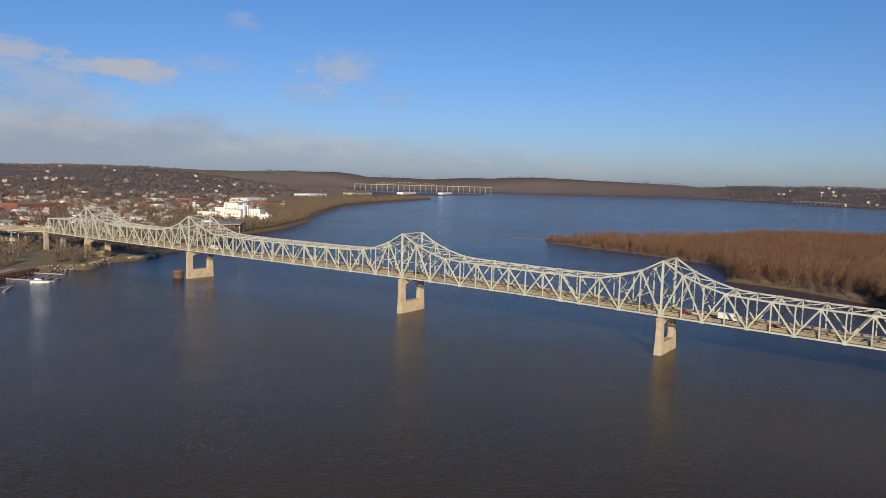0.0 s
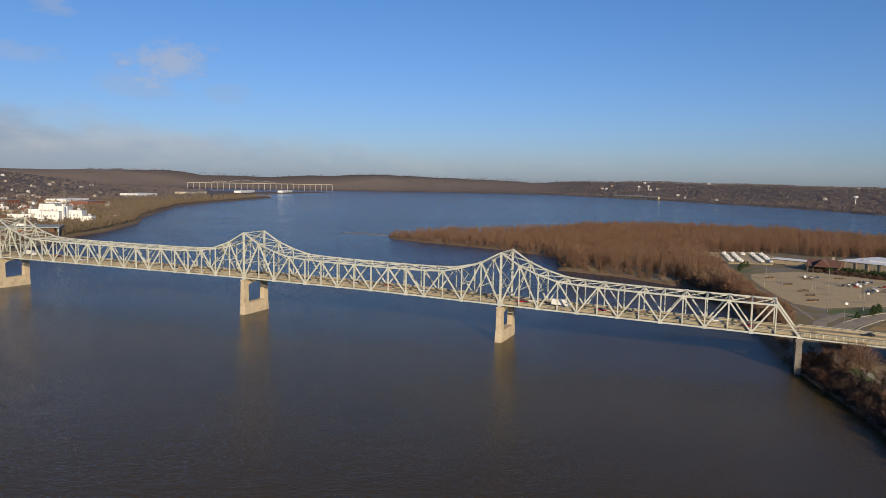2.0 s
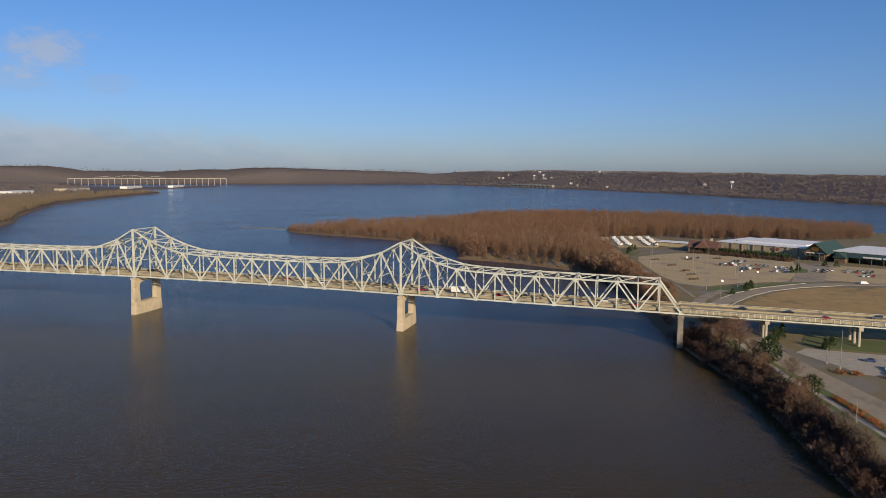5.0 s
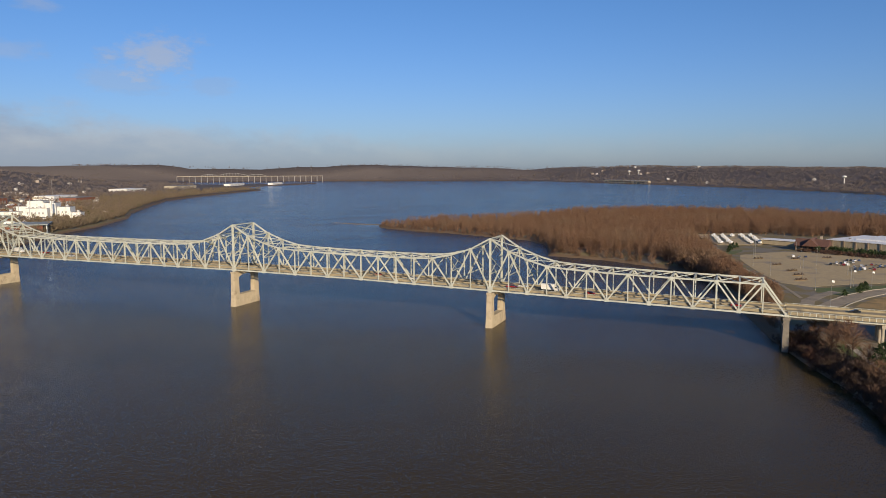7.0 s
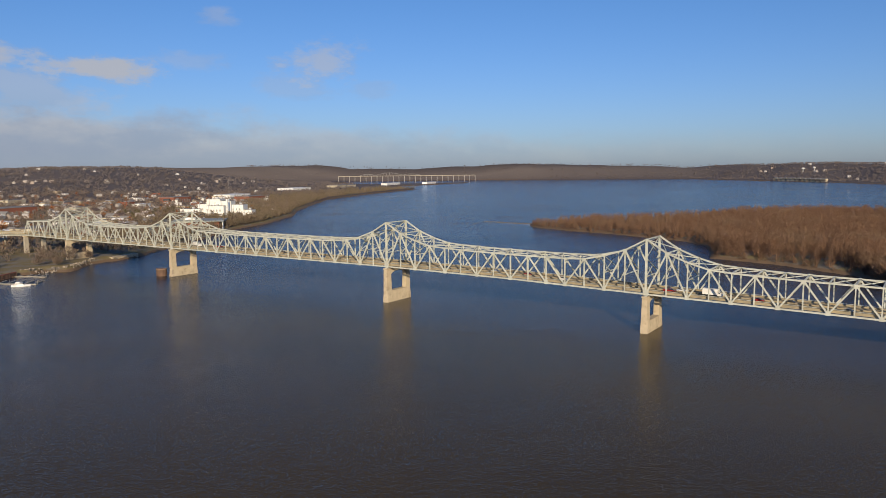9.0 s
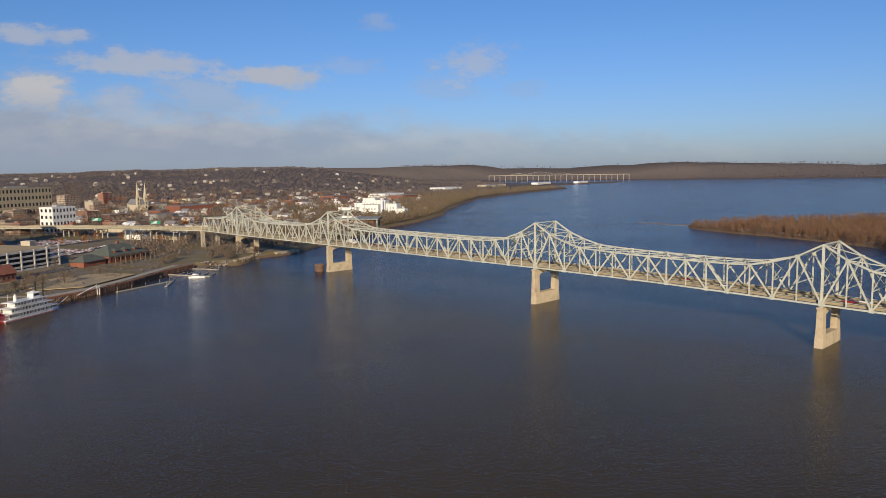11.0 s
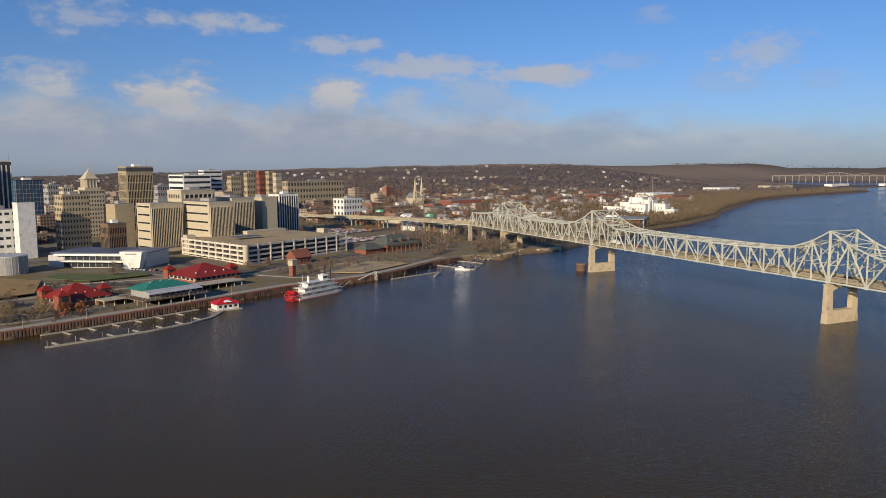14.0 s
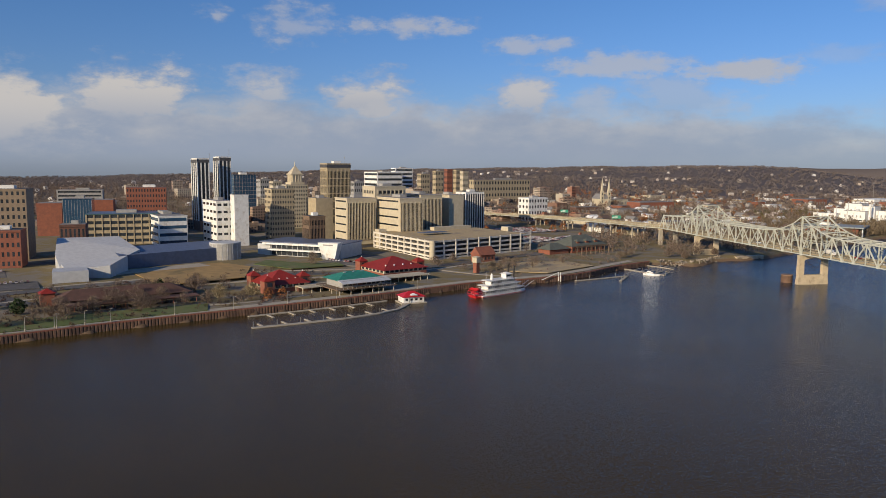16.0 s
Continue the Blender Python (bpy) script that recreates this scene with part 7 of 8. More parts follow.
for x, y, a, w, h, n in ((-470, 605, 0.3, 62, 46, 6), (-545, 690, 0.3, 66, 60, 6), (-450, 665, 0.4, 48, 34, 3), (-520, 620, 0.3, 40, 40, 3), (-490, 75, 1.4, 60, 40, 3)):
    m = Matrix.Translation((x, y, 0)) @ Matrix.Rotation(a + 1.2, 4, "Z")
    pts = [m @ Vector((u, v, 0)) for u, v in ((-w / 2, -h / 2), (w / 2, -h / 2), (w / 2, h / 2), (-w / 2, h / 2))]
    z = max(ground_at(p.x, p.y) for p in pts) + 0.12
    slab("car_park", [(p.x, p.y) for p in pts], z, ASPHALT, "busy asphalt car park beside the highway", "car park", thick=1.5)
    for r in range(n):
        for k in range(int(w / 2.9)):
            if crng.random() < 0.92:
                p = m @ Vector((-w / 2 + 1.5 + k * 2.9, -h / 2 + 4 + r * (h - 8) / max(n - 1, 1), 0))
                WEST_CARS.append((p.x, p.y, z, a + 1.2 + 1.57 + 3.14 * (k % 2)))
WC = AX0 + AXD * END_W + AXN * (TRUSS_W / 2)
west = [(WC.x - 0.3 * AXD.x, WC.y - 0.3 * AXD.y, 23.1), (-395, 700, 22.6), (-430, 718, 21.8), (-475, 738, 20.8), (-530, 756, 19.6), (-600, 772, 18.6), (-680, 780, 18.0), (-800, 785, 18.5)]
viaduct("west_viaduct", west, 20.6, "concrete highway viaduct curving into the town", [((-402, 704), radians(153), 22.5), ((-440, 723), radians(155), 21.6), ((-482, 741), radians(158), 20.7), ((-528, 756), radians(162), 19.7), ((-580, 768), radians(166), 18.8)])
wp = thing("end_pier", BRIDGE_M @ Matrix.Translation((END_W, TRUSS_W / 2, 0)), "concrete end pier of the trusses on the town side", "pier")
for y in (-8, 8):
    part("shaft", box(0, y, 3, 3.0, 3.6, chord_z(END_W) - 4.6, taper=0.9), WALK, wp)
part("cap_beam", box(0, 0, chord_z(END_W) - 2.1, 3.2, 20.5, 1.3), CONCRETE, wp)
draped("ramp_road", [(-470, 760), (-520, 800), (-560, 870), (-575, 960), (-570, 1060)], 11, 0.15, WALK, "pale ramp road climbing from the highway")
draped("street", [(-300, 760), (-330, 900), (-350, 1050), (-360, 1300), (-380, 1700)], 12, 0.12, ASPHALT, "long street along the upper riverfront")
draped("path", [(-378, 92), (-388, 140), (-384, 185), (-370, 222), (-366, 262)], 2.6, 0.14, WALK, "pale winding park path", "path")
draped("path", [(-455, 70), (-452, 140), (-446, 205), (-430, 262), (-408, 325), (-392, 400), (-391, 470)], 4.0, 0.16, WALK, "pale pavement along the riverside street", "path")
draped("path", [(-487, 70), (-482, 180), (-466, 275), (-432, 335), (-410, 400)], 3.0, 0.16, WALK, "pale pavement along the riverside street", "path")
draped("path", [(-385, 395), (-352, 402), (-330, 410)], 4.0, 0.14, WALK, "pale footway to the boat landing", "path")
draped("street", [(-470, 150), (-430, 146), (-400, 150)], 8, 0.13, ASPHALT, "short asphalt side street to the park")
for x, y, a, w, h in ((-455, 355, 0.2, 40, 16), (-500, 130, 1.35, 46, 30), (-560, 130, 1.35, 40, 34), (-540, 210, 1.4, 26, 20)):
    m = Matrix.Translation((x, y, 0)) @ Matrix.Rotation(a, 4, "Z")
    pts = [m @ Vector((u, v, 0)) for u, v in ((-w / 2, -h / 2), (w / 2, -h / 2), (w / 2, h / 2), (-w / 2, h / 2))]
    z = max(ground_at(p.x, p.y) for p in pts) + 0.13
    slab("car_park", [(p.x, p.y) for p in pts], z, ASPHALT, "small asphalt car park near the riverfront", "car park", thick=1.2)
    for k in range(int(w / 3)):
        if crng.random() < 0.6:
            p = m @ Vector((-w / 2 + 1.6 + 3 * k, h / 2 - 3.2, 0))
            WEST_CARS.append((p.x, p.y, z, a + 1.57))
# round caisson beside the channel pier, and stone bank under the bridge
cs = thing("caisson", BRIDGE_M @ Matrix.Translation((TOWER_2 - 9.5, -3.0, 0)), "round rusty-brown mooring caisson beside the pier", "caisson")
part("drum", tube([(0, 0, -2), (0, 0, 5.2)], [3.9, 3.9], 20), RUST, cs)
part("cap", tube([(0, 0, 5.15), (0, 0, 5.7)], [4.15, 4.15], 20), BROWNSTONE := material("brown_concrete", (0.26, 0.165, 0.115), (0.2, 0.13, 0.09), rough=0.9), cs)
slabwall = thing("river_wall", Matrix(), "tan stone retaining wall under the bridge end", "wall")
part("wall", box(-270, 668, -2, 34, 5, 5.5, radians(72)), CONCRETE, slabwall)
rb2 = tagged(new("bank_rocks"), "pale rocks on the town bank under the bridge", "rocks", kind="structure")
for i in range(110):
    q = crng.random()
    a, b = ((-309, 572), (-282, 588)) if i % 2 else ((-281, 590), (-284, 640))
    p = Vector(a).lerp(Vector(b), q) + Vector((crng.uniform(-4, 1), crng.uniform(-1, 4)))
    s = crng.uniform(0.4, 1.1)
    piece("rock", ROCKS, Matrix.Translation((p.x, p.y, max(ground_at(p.x, p.y), 0) + 0.1)) @ Euler((crng.random() * 6, crng.random() * 6, 0)).to_matrix().to_4x4() @ Matrix.Diagonal((s * 1.3, s, s * 0.8, 1)), rb2)
for x, y, turn in ((-452, 742, 0.3), (-560, 792, 0.3)):
    sg = thing("highway_sign", Matrix.Translation((x, y, 20.5)) @ Matrix.Rotation(radians(25), 4, "Z"), "green overhead highway sign on a steel frame", "road sign", "highway signs")
    part("panel", box(0, 0, 3.4, 10, 0.25, 3.6), SIGNGREEN, sg)
    for k in (-4.4, 4.4):
        part("leg", tube([(k, 0.3, -1.2), (k, 0.3, 7)], [0.25, 0.2], 6), POLE, sg)
    for k in range(3):
        part("text_bar", box(-1.5 + 0.8 * k, -0.16, 4.1 + 0.95 * k, 5.5 - 1.2 * k, 0.08, 0.45), WHITE, sg)
# ---------------------------------------------------------------- houses and works across the town


def polar(az, r):
    return r * math.sin(radians(az)), r * math.cos(radians(az))


def gable_house(label, wall, roof, w=9.0, l=12.0, h=5.0, rise=3.4):
    t = thing("house", Matrix(), label, "house", "town houses")
    part("wall", box(0, 0, -1.0, w, l, h + 1.0), wall, t)
    bm = bmesh.new()
    pr = [(-w / 2 - 0.5, h - 0.2), (0, h + rise), (w / 2 + 0.5, h - 0.2)]
    lo = [bm.verts.new((x, -l / 2 - 0.4, z)) for x, z in pr]
    hi = [bm.verts.new((x, l / 2 + 0.4, z)) for x, z in pr]
    bm.faces.new(lo), bm.faces.new(hi[::-1])
    for i in range(3):
        j = (i + 1) % 3
        bm.faces.new((lo[i], hi[i], hi[j], lo[j]))
    bmesh.ops.recalc_face_normals(bm, faces=bm.faces)
    part("roof", bm, roof, t)
    for y in (-l * 0.25, l * 0.25):
        part("window", box(w / 2 + 0.03, y, h * 0.4, 0.08, 1.6, 1.5), GLASS, t)
    return t


def flat_shop(label, wall, roof, w, l, h):
    t = thing("low_building", Matrix(), label, "commercial building", "low town buildings")
    part("wall", box(0, 0, -1.5, w, l, h + 1.5), wall, t)
    part("parapet", box(0, 0, h - 0.02, w + 0.3, l + 0.3, 0.6), wall, t)
    part("roof", box(0, 0, h + 0.6, w - 0.6, l - 0.6, 0.1), roof, t)
    part("window_band", box(w / 2 + 0.03, 0, 1.0, 0.08, l * 0.7, 1.8), GLASS, t)
    part("roof_unit", box(w * 0.1, l * 0.15, h + 0.65, 2.4, 2.0, 1.3), GREY, t)
    return t


ROOFBRN = material("brown_roof", (0.15, 0.1, 0.075), (0.11, 0.078, 0.06), rough=0.9)
HOUSES = [gable_house("small white clapboard house with a grey roof", WHITE, ROOFGREY), gable_house("cream house with a brown shingle roof", CREAM, ROOFBRN, 10, 13, 5.5),
          gable_house("small red brick house with a dark roof", BRICK, ROOFDARK, 8, 11, 5), gable_house("pale grey house with a pale roof", GREY, ROOFWHITE, 9, 14, 4.5, 2.4)]
SHOPS = [flat_shop("low white commercial building with a flat white roof", WHITE, ROOFWHITE, 20, 32, 6), flat_shop("low brick commercial building with a grey flat roof", BRICK, ROOFGREY, 18, 26, 6.5),
         flat_shop("long cream warehouse with a flat roof", CREAM, ROOFGREY, 26, 48, 7.5), flat_shop("low tan workshop with a white roof", TAN, ROOFWHITE, 16, 22, 5)]
first = set()
hrng = random.Random(11)


def put_on_ground(proto, x, y, turn, scale=1.0):
    m = Matrix.Translation((x, y, ground_at(x, y))) @ Matrix.Rotation(turn, 4, "Z") @ Matrix.Diagonal((scale, scale, scale, 1))
    if proto.name not in first:
        first.add(proto.name)
        proto.matrix_world = m
        return proto
    ob = copy_thing(proto, m)
    ob.matrix_basis = m
    return ob


def street_turn():
    return radians(78 + hrng.choice((0, 90))) + hrng.uniform(-0.06, 0.06)


# low works and shops on the flat north of downtown
made = 0
while made < 62:
    az, r = hrng.uniform(-34, -13.5), 860 * (2300 / 860) ** hrng.random()
    x, y = polar(az, r)
    if float(signed(np.array([(x, y)]), POLYS[0])[0]) < 45:
        continue
    put_on_ground(SHOPS[hrng.choice((0, 0, 1, 2, 3, 3))], x, y, street_turn(), hrng.uniform(0.6, 1.1))
    made += 1
made = 0
while made < 120:
    az, r = hrng.uniform(-50, -13), 880 * (1900 / 880) ** hrng.random()
    if az < -34 and r < 1150:
        continue
    x, y = polar(az, r)
    if float(signed(np.array([(x, y)]), POLYS[0])[0]) < 60:
        continue
    put_on_ground(HOUSES[hrng.choice((0, 0, 1, 2, 3))], x, y, street_turn(), hrng.uniform(0.85, 1.25))
    made += 1
# far houses on the bluffs and across the lake, joined
HOUSEMIX = island_material("mixed_house_paint", (0.22, 0.19, 0.16), (0.72, 0.70, 0.66), (0.36, 0.27, 0.2), tint_scale=0.006)
V, Fc = [], []


def far_house(x, y, w, l, h, turn):
    z = ground_at(x, y)
    c, s = math.cos(turn), math.sin(turn)
    k = len(V)
    for dx, dy, dz in ((-1, -1, -1), (1, -1, -1), (1, 1, -1), (-1, 1, -1), (-1, -1, h), (1, -1, h), (1, 1, h), (-1, 1, h), (0, -1, h * 1.6), (0, 1, h * 1.6)):
        a, b = dx * w / 2, dy * l / 2
        V.append((x + a * c - b * s, y + a * s + b * c, z + dz))
    Fc.extend([[k + i for i in f] for f in ((0, 1, 5, 4), (1, 2, 6, 5), (2, 3, 7, 6), (3, 0, 4, 7), (4, 5, 8), (6, 7, 9), (5, 6, 9, 8), (7, 4, 8, 9))])


for _ in range(520):
    az, r = hrng.uniform(-80, -11), 1250 * (3000 / 1250) ** hrng.random()
    far_house(*polar(az, r), hrng.uniform(6, 9), hrng.uniform(8, 14), hrng.uniform(3.5, 5), hrng.uniform(0, 3))
for _ in range(60):
    az, r = hrng.uniform(5, 55), hrng.uniform(1700, 4600)
    x, y = polar(az, r)
    if float(signed(np.array([(x, y)]), POLYS[1])[0]) > 30:
        far_house(x, y, 10, 14, 6, hrng.uniform(0, 3))
tagged(new("far_houses", joined("far_houses", V, Fc, HOUSEMIX)), "pale houses scattered over the far bluffs", "houses", kind="stuff")

# crowded lower roofs of the inner town, too many to tell apart
V, Fc = [], []
GV, GF = [], []


def roof_block(x, y, w, l, h, turn):
    z = ground_at(x, y) - 1
    c, s = math.cos(turn), math.sin(turn)

    def slabbox(out, fc, cx, cy, z0, sx, sy, sz):
        k = len(out)
        for dz in (0, sz):
            for dx, dy in ((-1, -1), (1, -1), (1, 1), (-1, 1)):
                a, b = cx + dx * sx / 2, cy + dy * sy / 2
                out.append((x + a * c - b * s, y + a * s + b * c, z + z0 + dz))
        fc.extend([[k + i for i in f] for f in ((4, 5, 6, 7), (0, 1, 5, 4), (1, 2, 6, 5), (2, 3, 7, 6), (3, 0, 4, 7))])

    slabbox(V, Fc, 0, 0, 0, w, l, h)
    slabbox(V, Fc, w * 0.15, l * 0.1, h, w * 0.3, l * 0.25, 2.2)
    slabbox(V, Fc, 0, -l / 2, h, w, 0.5, 0.8)
    for f in range(max(int(h / 3.6), 1)):
        for u in np.arange(-w / 2 + 1.6, w / 2 - 1.0, 3.4):
            slabbox(GV, GF, u, -l / 2, 1.8 + 3.6 * f, 1.5, 0.12, 1.7)
        for u in np.arange(-l / 2 + 1.6, l / 2 - 1.0, 3.6):
            slabbox(GV, GF, -w / 2, u, 1.8 + 3.6 * f, 0.12, 1.5, 1.7)


made = 0
while made < 150:
    az, r = hrng.uniform(-82, -34), 820 * (1750 / 820) ** hrng.random()
    x, y = polar(az, r)
    made += 1
    if az > -46 and r < 1020:
        continue
    roof_block(x, y, hrng.uniform(14, 34), hrng.uniform(12, 26), hrng.choice((6, 8, 10, 13, 17, 22)) * (1.15 if r > 1000 else 0.9), radians(78) + hrng.choice((0.0, 1.571)) + hrng.uniform(-0.05, 0.05))
INFILL = island_material("mixed_town_walls", (0.16, 0.10, 0.075), (0.46, 0.41, 0.33), (0.24, 0.10, 0.065), tint_scale=0.01)
tagged(new("town_blocks", joined("town_blocks", V, Fc, INFILL)), "crowded brick and stone town blocks with flat roofs", "buildings", kind="stuff")
tagged(new("town_windows", joined("town_windows", GV, GF, GLASS)), "small dark windows of the crowded town blocks", "windows", kind="stuff")
# parked cars of the town car parks, joined
V, Fc = [], []
for x, y, z, a in WEST_CARS:
    c, s = math.cos(a), math.sin(a)
    for (x0, x1, w, z0, z1, tp) in ((-2.2, 2.2, 1.75, 0.3, 0.95, 1.0), (-1.5, 0.9, 1.5, 0.95, 1.45, 0.78)):
        k = len(V)
        for q, zz in ((1.0, z0), (tp, z1)):
            for dx, dy in ((x0, -w / 2), (x1, -w / 2), (x1, w / 2), (x0, w / 2)):
                V.append((x + dx * q * c - dy * q * s, y + dx * q * s + dy * q * c, z + zz))
        Fc.extend([[k + i for i in f] for f in ((4, 5, 6, 7), (0, 1, 5, 4), (1, 2, 6, 5), (2, 3, 7, 6), (3, 0, 4, 7))])
CARMIX = island_material("mixed_car_paint", (0.03, 0.03, 0.035), (0.55, 0.55, 0.56), (0.2, 0.04, 0.035), rough=0.3, tint_scale=0.2)
tagged(new("parked_cars", joined("parked_cars", V, Fc, CARMIX)), "rows of parked cars in the town car parks", "cars", kind="stuff")

# white food works with towers, and the grey-roofed laboratory on the shore
fw = thing("factory", Matrix.Translation((-322, 1150, ground_at(-322, 1150))) @ Matrix.Rotation(radians(-8), 4, "Z") @ Matrix.Diagonal((0.74, 0.74, 1.0, 1)), "cluster of white industrial blocks with silos", "factory")
for x, y, w, l, h in ((0, 20, 30, 30, 29), (26, 16, 26, 26, 26), (-26, 26, 24, 30, 21), (-50, 10, 44, 24, 14), (50, 24, 26, 26, 20), (10, -6, 40, 16, 19), (72, 20, 22, 20, 12)):
    b = part("block", box(x, y, -1, w, l, h + 1), WHITE, fw)
    part("roof", box(x, y, h, w - 1, l - 1, 0.3), ROOFGREY, b)
    part("pipe_run", tube([(x - w * 0.3, y - l / 2 - 0.8, 0), (x - w * 0.3, y - l / 2 - 0.8, h + 2)], [0.7, 0.7], 6), SILVER, b)
    part("window_band", box(x + w * 0.12, y - l / 2 - 0.05, h * 0.3, w * 0.5, 0.2, 1.4), GLASS, b)
    for k in range(int(w / 7)):
        part("louvre", box(x - w / 2 + 4 + 7 * k, y - l / 2 - 0.05, h * 0.55, 2.6, 0.2, h * 0.16), GREY, b)
    part("roof_unit", box(x + 3, y, h + 0.3, 5, 4, 2.6), SILVER, b)
for k in range(5):
    part("silo", tube([(-14 + 6 * k, 38, 0), (-14 + 6 * k, 38, 30), (-14 + 6 * k, 38, 31)], [2.7, 2.7, 1.8], 12), WHITE, fw)
part("stack", tube([(40, -20, 0), (40, -20, 30)], [2.0, 1.8], 10), WHITE, fw)
lb = thing("laboratory", Matrix.Translation((-290, 968, ground_at(-290, 968))) @ Matrix.Rotation(radians(8), 4, "Z"), "low brick laboratory with a broad grey roof", "laboratory")
part("wall", box(0, 0, -1, 58, 44, 11), BRICK, lb)
part("roof", box(2, -2, 10, 66, 50, 1.2), ROOFSLATE := material("grey_metal_roof", (0.30, 0.32, 0.30), (0.25, 0.27, 0.25), rough=0.6), lb)
for k in range(7):
    part("column", tube([(33, -22 + 7 * k, -1), (33, -22 + 7 * k, 10)], [0.7, 0.7], 8), WHITE, lb)
part("window_wall", box(29.2, 0, 1.5, 0.3, 38, 7), GLASS, lb)
part("roof_unit", box(-12, 6, 11.2, 14, 8, 2.4), WHITE, lb)
# brick works beyond the highway, and long sheds by the shore upstream
BIG = [(-672, 1215, 78, 36, 13, BRICK, "large orange brick works with a flat roof"), (-790, 1275, 60, 26, 10, CREAM, "long cream warehouse beside the church"),
       (-690, 1030, 44, 18, 9, DARKBRICK, "dark brick shop row by the highway"), (-625, 1045, 36, 20, 9, GREY, "grey and white motel block by the highway"),
       (-420, 2500, 120, 60, 9, WHITE, "very long white shed on the upstream shore"), (-300, 2900, 160, 50, 9, CREAM, "long pale shed on the upstream shore"),
       (-480, 1900, 90, 50, 10, WHITE, "white warehouse on the upstream flat"), (-400, 1750, 70, 40, 11, BRICK, "brick warehouse on the upstream flat"), (-120, 3330, 160, 30, 8, WHITE, "white marina sheds on the far point"),
       (60, 3540, 140, 24, 8, WHITE, "white marina sheds at the end of the far point"), (-560, 1700, 60, 40, 12, BRICK, "old brick school with a pale roof edge")]
for x, y, w, l, h, mt, lab in BIG:
    t = thing("warehouse", Matrix.Translation((x, y, ground_at(x, y))) @ Matrix.Rotation(radians(12 if y < 1000 else 70), 4, "Z"), lab, "warehouse", "warehouses")
    part("wall", box(0, 0, -2, w, l, h + 2), mt, t)
    part("roof", box(0, 0, h, w + 1, l + 1, 0.7), ROOFWHITE if mt is WHITE else ROOFGREY, t)
    for k in range(int(w / 8)):
        part("bay_door", box(-w / 2 + 5 + 8 * k, -l / 2 - 0.05, 0.4, 3.6, 0.2, h * 0.5), GREY, t)
# terraces of apartments on the far shore, water towers and a mast
for k in range(11):
    x, y = 1752 + 5 * k, 3480 - 33 * k
    t = thing("apartment_block", Matrix.Translation((x, y, max(ground_at(x, y), 3))) @ Matrix.Rotation(radians(-75), 4, "Z"), "pale lakeside apartment block with a grey roof", "apartment block", "lakeside apartments")
    part("wall", box(0, 0, -2, 26, 14, 13), CREAM, t)
    part("roof", hip_roof(-13, 13, -7, 7, 11, 4), ROOFGREY, t)
    for i in range(4):
        part("window", box(-9 + 6 * i, -7.05, 3, 3, 0.2, 5.5), GLASS, t)
for az, r in ((28.4, 4150), (29.1, 4150), (43.0, 3000)):
    x, y = polar(az, r)
    t = thing("water_tower", Matrix.Translation((x, y, ground_at(x, y))), "white water tower on the far hill", "water tower", "water towers")
    bm = bmesh.new()
    bmesh.ops.create_uvsphere(bm, u_segments=14, v_segments=8, radius=6, matrix=Matrix.Translation((0, 0, 26)) @ Matrix.Diagonal((1.4, 1.4, 0.7, 1)))
    part("tank", bm, WHITE, t)
    part("stem", tube([(0, 0, -1), (0, 0, 24)], [1.8, 1.4], 8), WHITE, t)
x, y = polar(-14.4, 2100)
t = thing("radio_mast", Matrix.Translation((x, y, ground_at(x, y))), "tall pale lattice radio mast on the bluff", "mast")
part("mast", tube([(0, 0, -1), (0, 0, 48)], [0.7, 0.3], 4), POLE, t)
for k in range(4):
    part("ring", tube([(0, 0, 10 + 11 * k), (0, 0, 11 + 11 * k)], [0.9, 0.9], 6), POLE, t)
# the far bridge across the lake
fb2 = thing("far_bridge", Matrix(), "long low bridge with a blue-grey truss far up the lake", "bridge")
a, b = Vector((-470, 4375, 36)), Vector((352, 4386, 33))
mid, d = (a + b) / 2, b - a
part("deck", box(mid.x, mid.y, 33, d.length, 12, 2.6, math.atan2(d.y, d.x)), WALK, fb2)
for k in range(26):
    p = a + d * (k / 25)
    part("pier", box(p.x, p.y, -2, 2.6, 10, 35), GREY, fb2)
for x0, x1, h in ((-340, -250, 7), (-250, -80, 14), (-80, 20, 7)):
    for y in (4371, 4385):
        bm = bmesh.new()
        arc = [(x0 + (x1 - x0) * q, y, 39 + h * math.sin(math.pi * q)) for q in np.linspace(0, 1, 11)]
        add_tube(bm, arc, [0.8] * 11, 4)
        for p in arc[1:-1]:
            add_tube(bm, [(p[0], p[1], 38), p], [0.5, 0.5], 4)
        part("truss_arch", bm, GREY, fb2)

# ---------------------------------------------------------------- traffic on the bridge and the highway
slope = lambda s: math.atan2(chord_z(s + 5) - chord_z(s - 5), 10)
ahead = math.atan2(AXD.y, AXD.x)


def on_bridge(k, s, lane):
    off = {0: 4.2, 1: 7.3, 2: 10.9, 3: 14.0}[lane]
    p = AX0 + AXD * s + AXN * off
    return put_car(k, p.x, p.y, chord_z(s) + 1.02, ahead + (math.pi if lane > 1 else 0), -slope(s) * (1 if lane < 2 else -1))


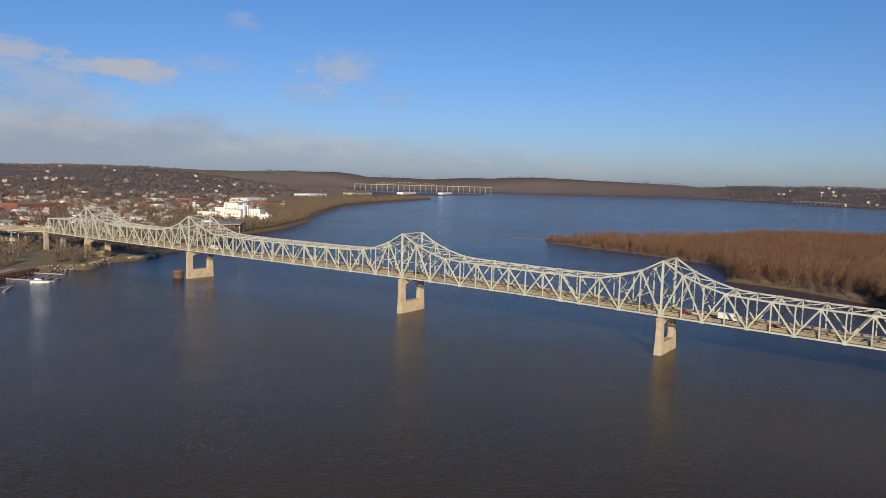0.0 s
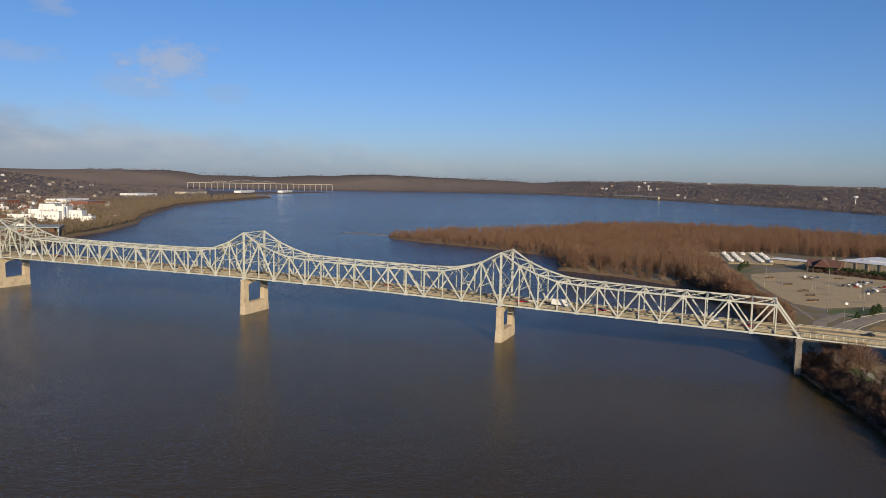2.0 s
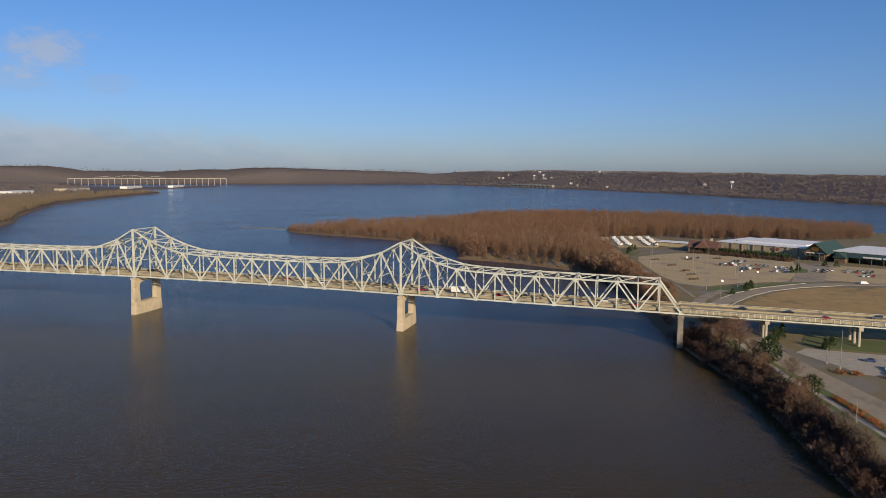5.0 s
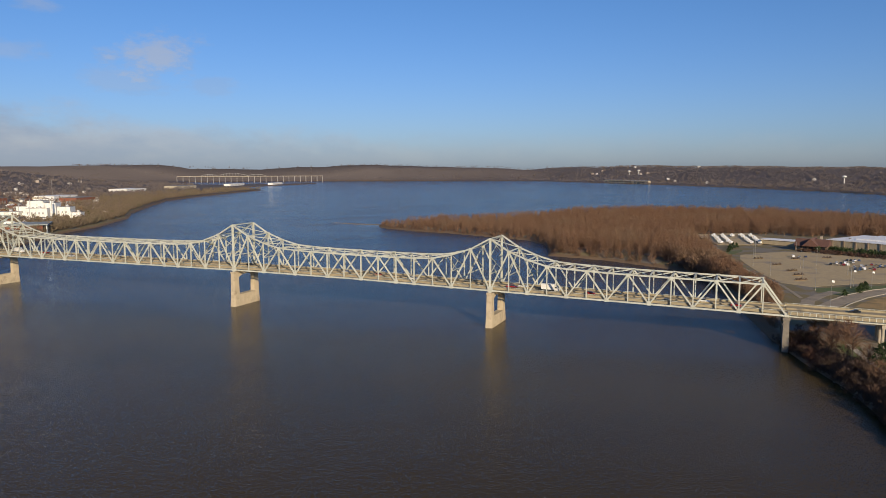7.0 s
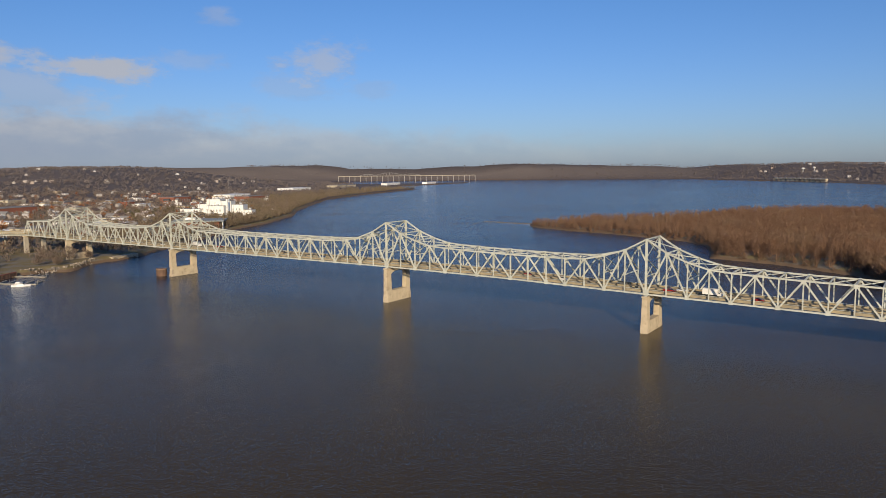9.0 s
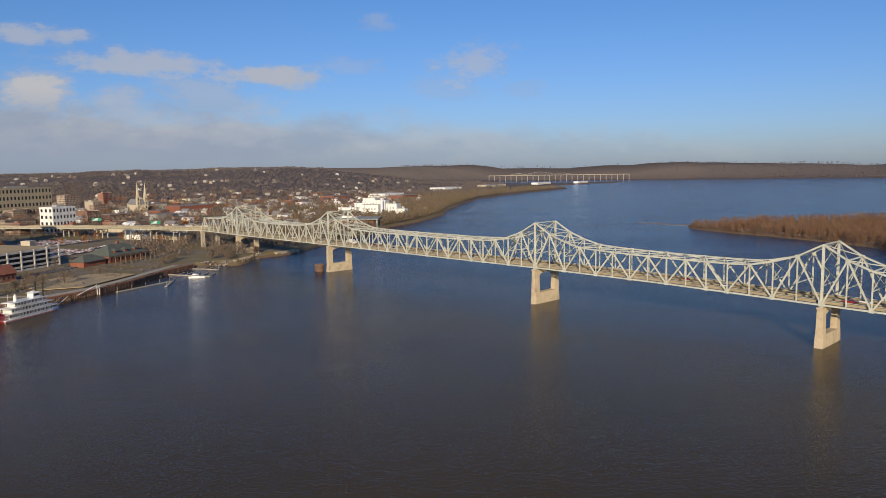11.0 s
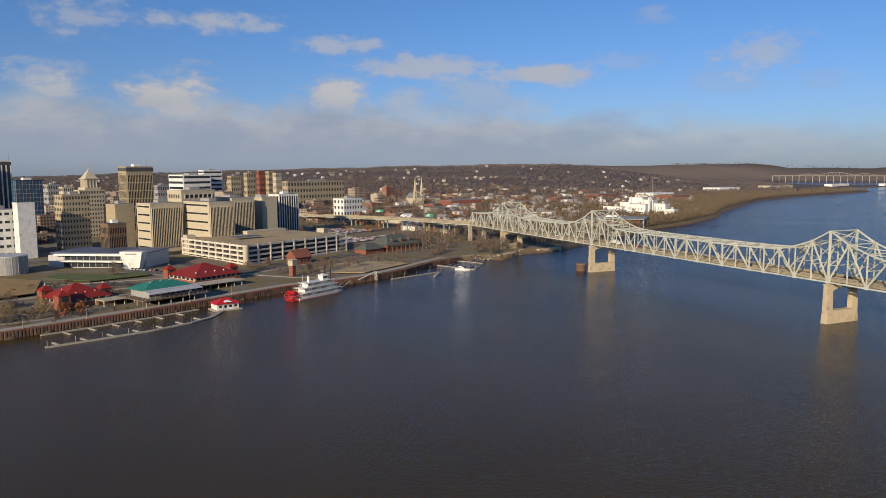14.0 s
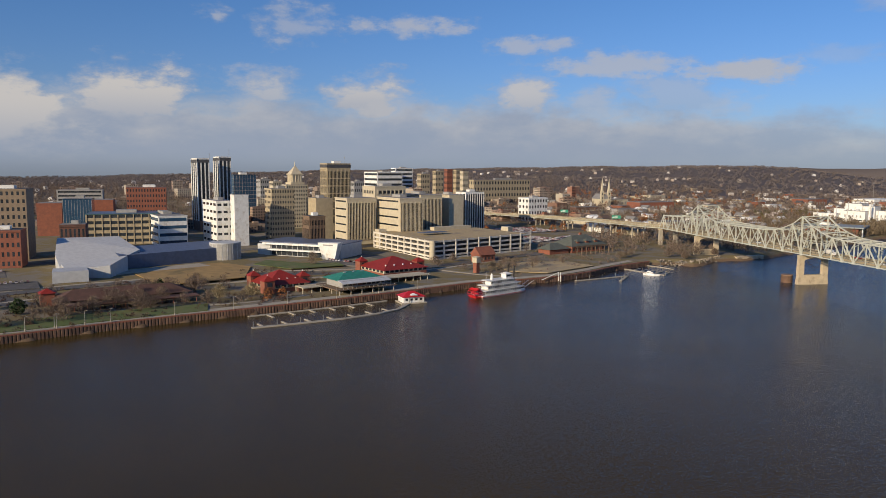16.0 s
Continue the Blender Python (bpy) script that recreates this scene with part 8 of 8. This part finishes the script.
for k, s, lane in ((7, 108, 2), (6, 131, 1), (3, 186, 1), (10, 191, 2), (7, 226, 1), (2, 238, 2), (5, 160, 3), (0, -118, 1), (8, 60, 0), (12, 88, 2), (2, 20, 3), (4, -40, 1), (9, -80, 2), (0, -205, 0),
                   (3, -150, 3), (6, -250, 1), (5, -290, 2), (2, 262, 0), (10, 278, 2), (7, 292, 1), (0, -330, 2), (8, -370, 1)):
    on_bridge(k, s, lane)
for k, d, lane in ((2, 28, 5), (2, 48, 4), (7, 62, -5), (5, 85, 4.5), (0, 95, -4.5), (12, 120, 5), (8, 150, -4)):
    p = EC + AXD * d + AXN * lane
    put_car(k, p.x, p.y, 17.34 - 0.02 * d, ahead + (math.pi if lane > 0 else 0), 0.02)


def box_truck(s, off, label):
    p = AX0 + AXD * s + AXN * off
    t = thing("box_truck", Matrix.Translation((p.x, p.y, chord_z(s) + 1.02)) @ Matrix.Rotation(ahead, 4, "Z") @ Matrix.Rotation(-slope(s), 4, "Y"), label, "truck", "trucks")
    part("box", box(-1.2, 0, 0.9, 6.6, 2.4, 2.7), WHITE, t)
    bm = bmesh.new()
    pr = [(2.2, 0.6), (4.6, 0.6), (4.6, 1.5), (3.7, 1.7), (3.1, 2.6), (2.2, 2.6)]
    lo = [bm.verts.new((x, -1.1, z)) for x, z in pr]
    hi = [bm.verts.new((x, 1.1, z)) for x, z in pr]
    bm.faces.new(lo), bm.faces.new(hi[::-1])
    for i in range(len(pr)):
        j = (i + 1) % len(pr)
        bm.faces.new((lo[i], hi[i], hi[j], lo[j]))
    bmesh.ops.recalc_face_normals(bm, faces=bm.faces)
    part("cab", bm, WHITE, t)
    part("side_window", box(3.0, 0, 1.75, 0.8, 2.24, 0.6), GLASS, t)
    part("chassis", box(0, 0, 0.5, 8.6, 1.6, 0.4), BLACK, t)
    for x in (-3, -1.9, 3.4):
        for y in (-0.95, 0.95):
            piece("wheel", WHEEL, Matrix.Translation((x, y, 0.45)) @ Matrix.Diagonal((1.3, 1.2, 1.3, 1)), t)


box_truck(206, 7.3, "white box truck driving over the bridge")
box_truck(-172, 10.9, "long white truck on the bridge deck")
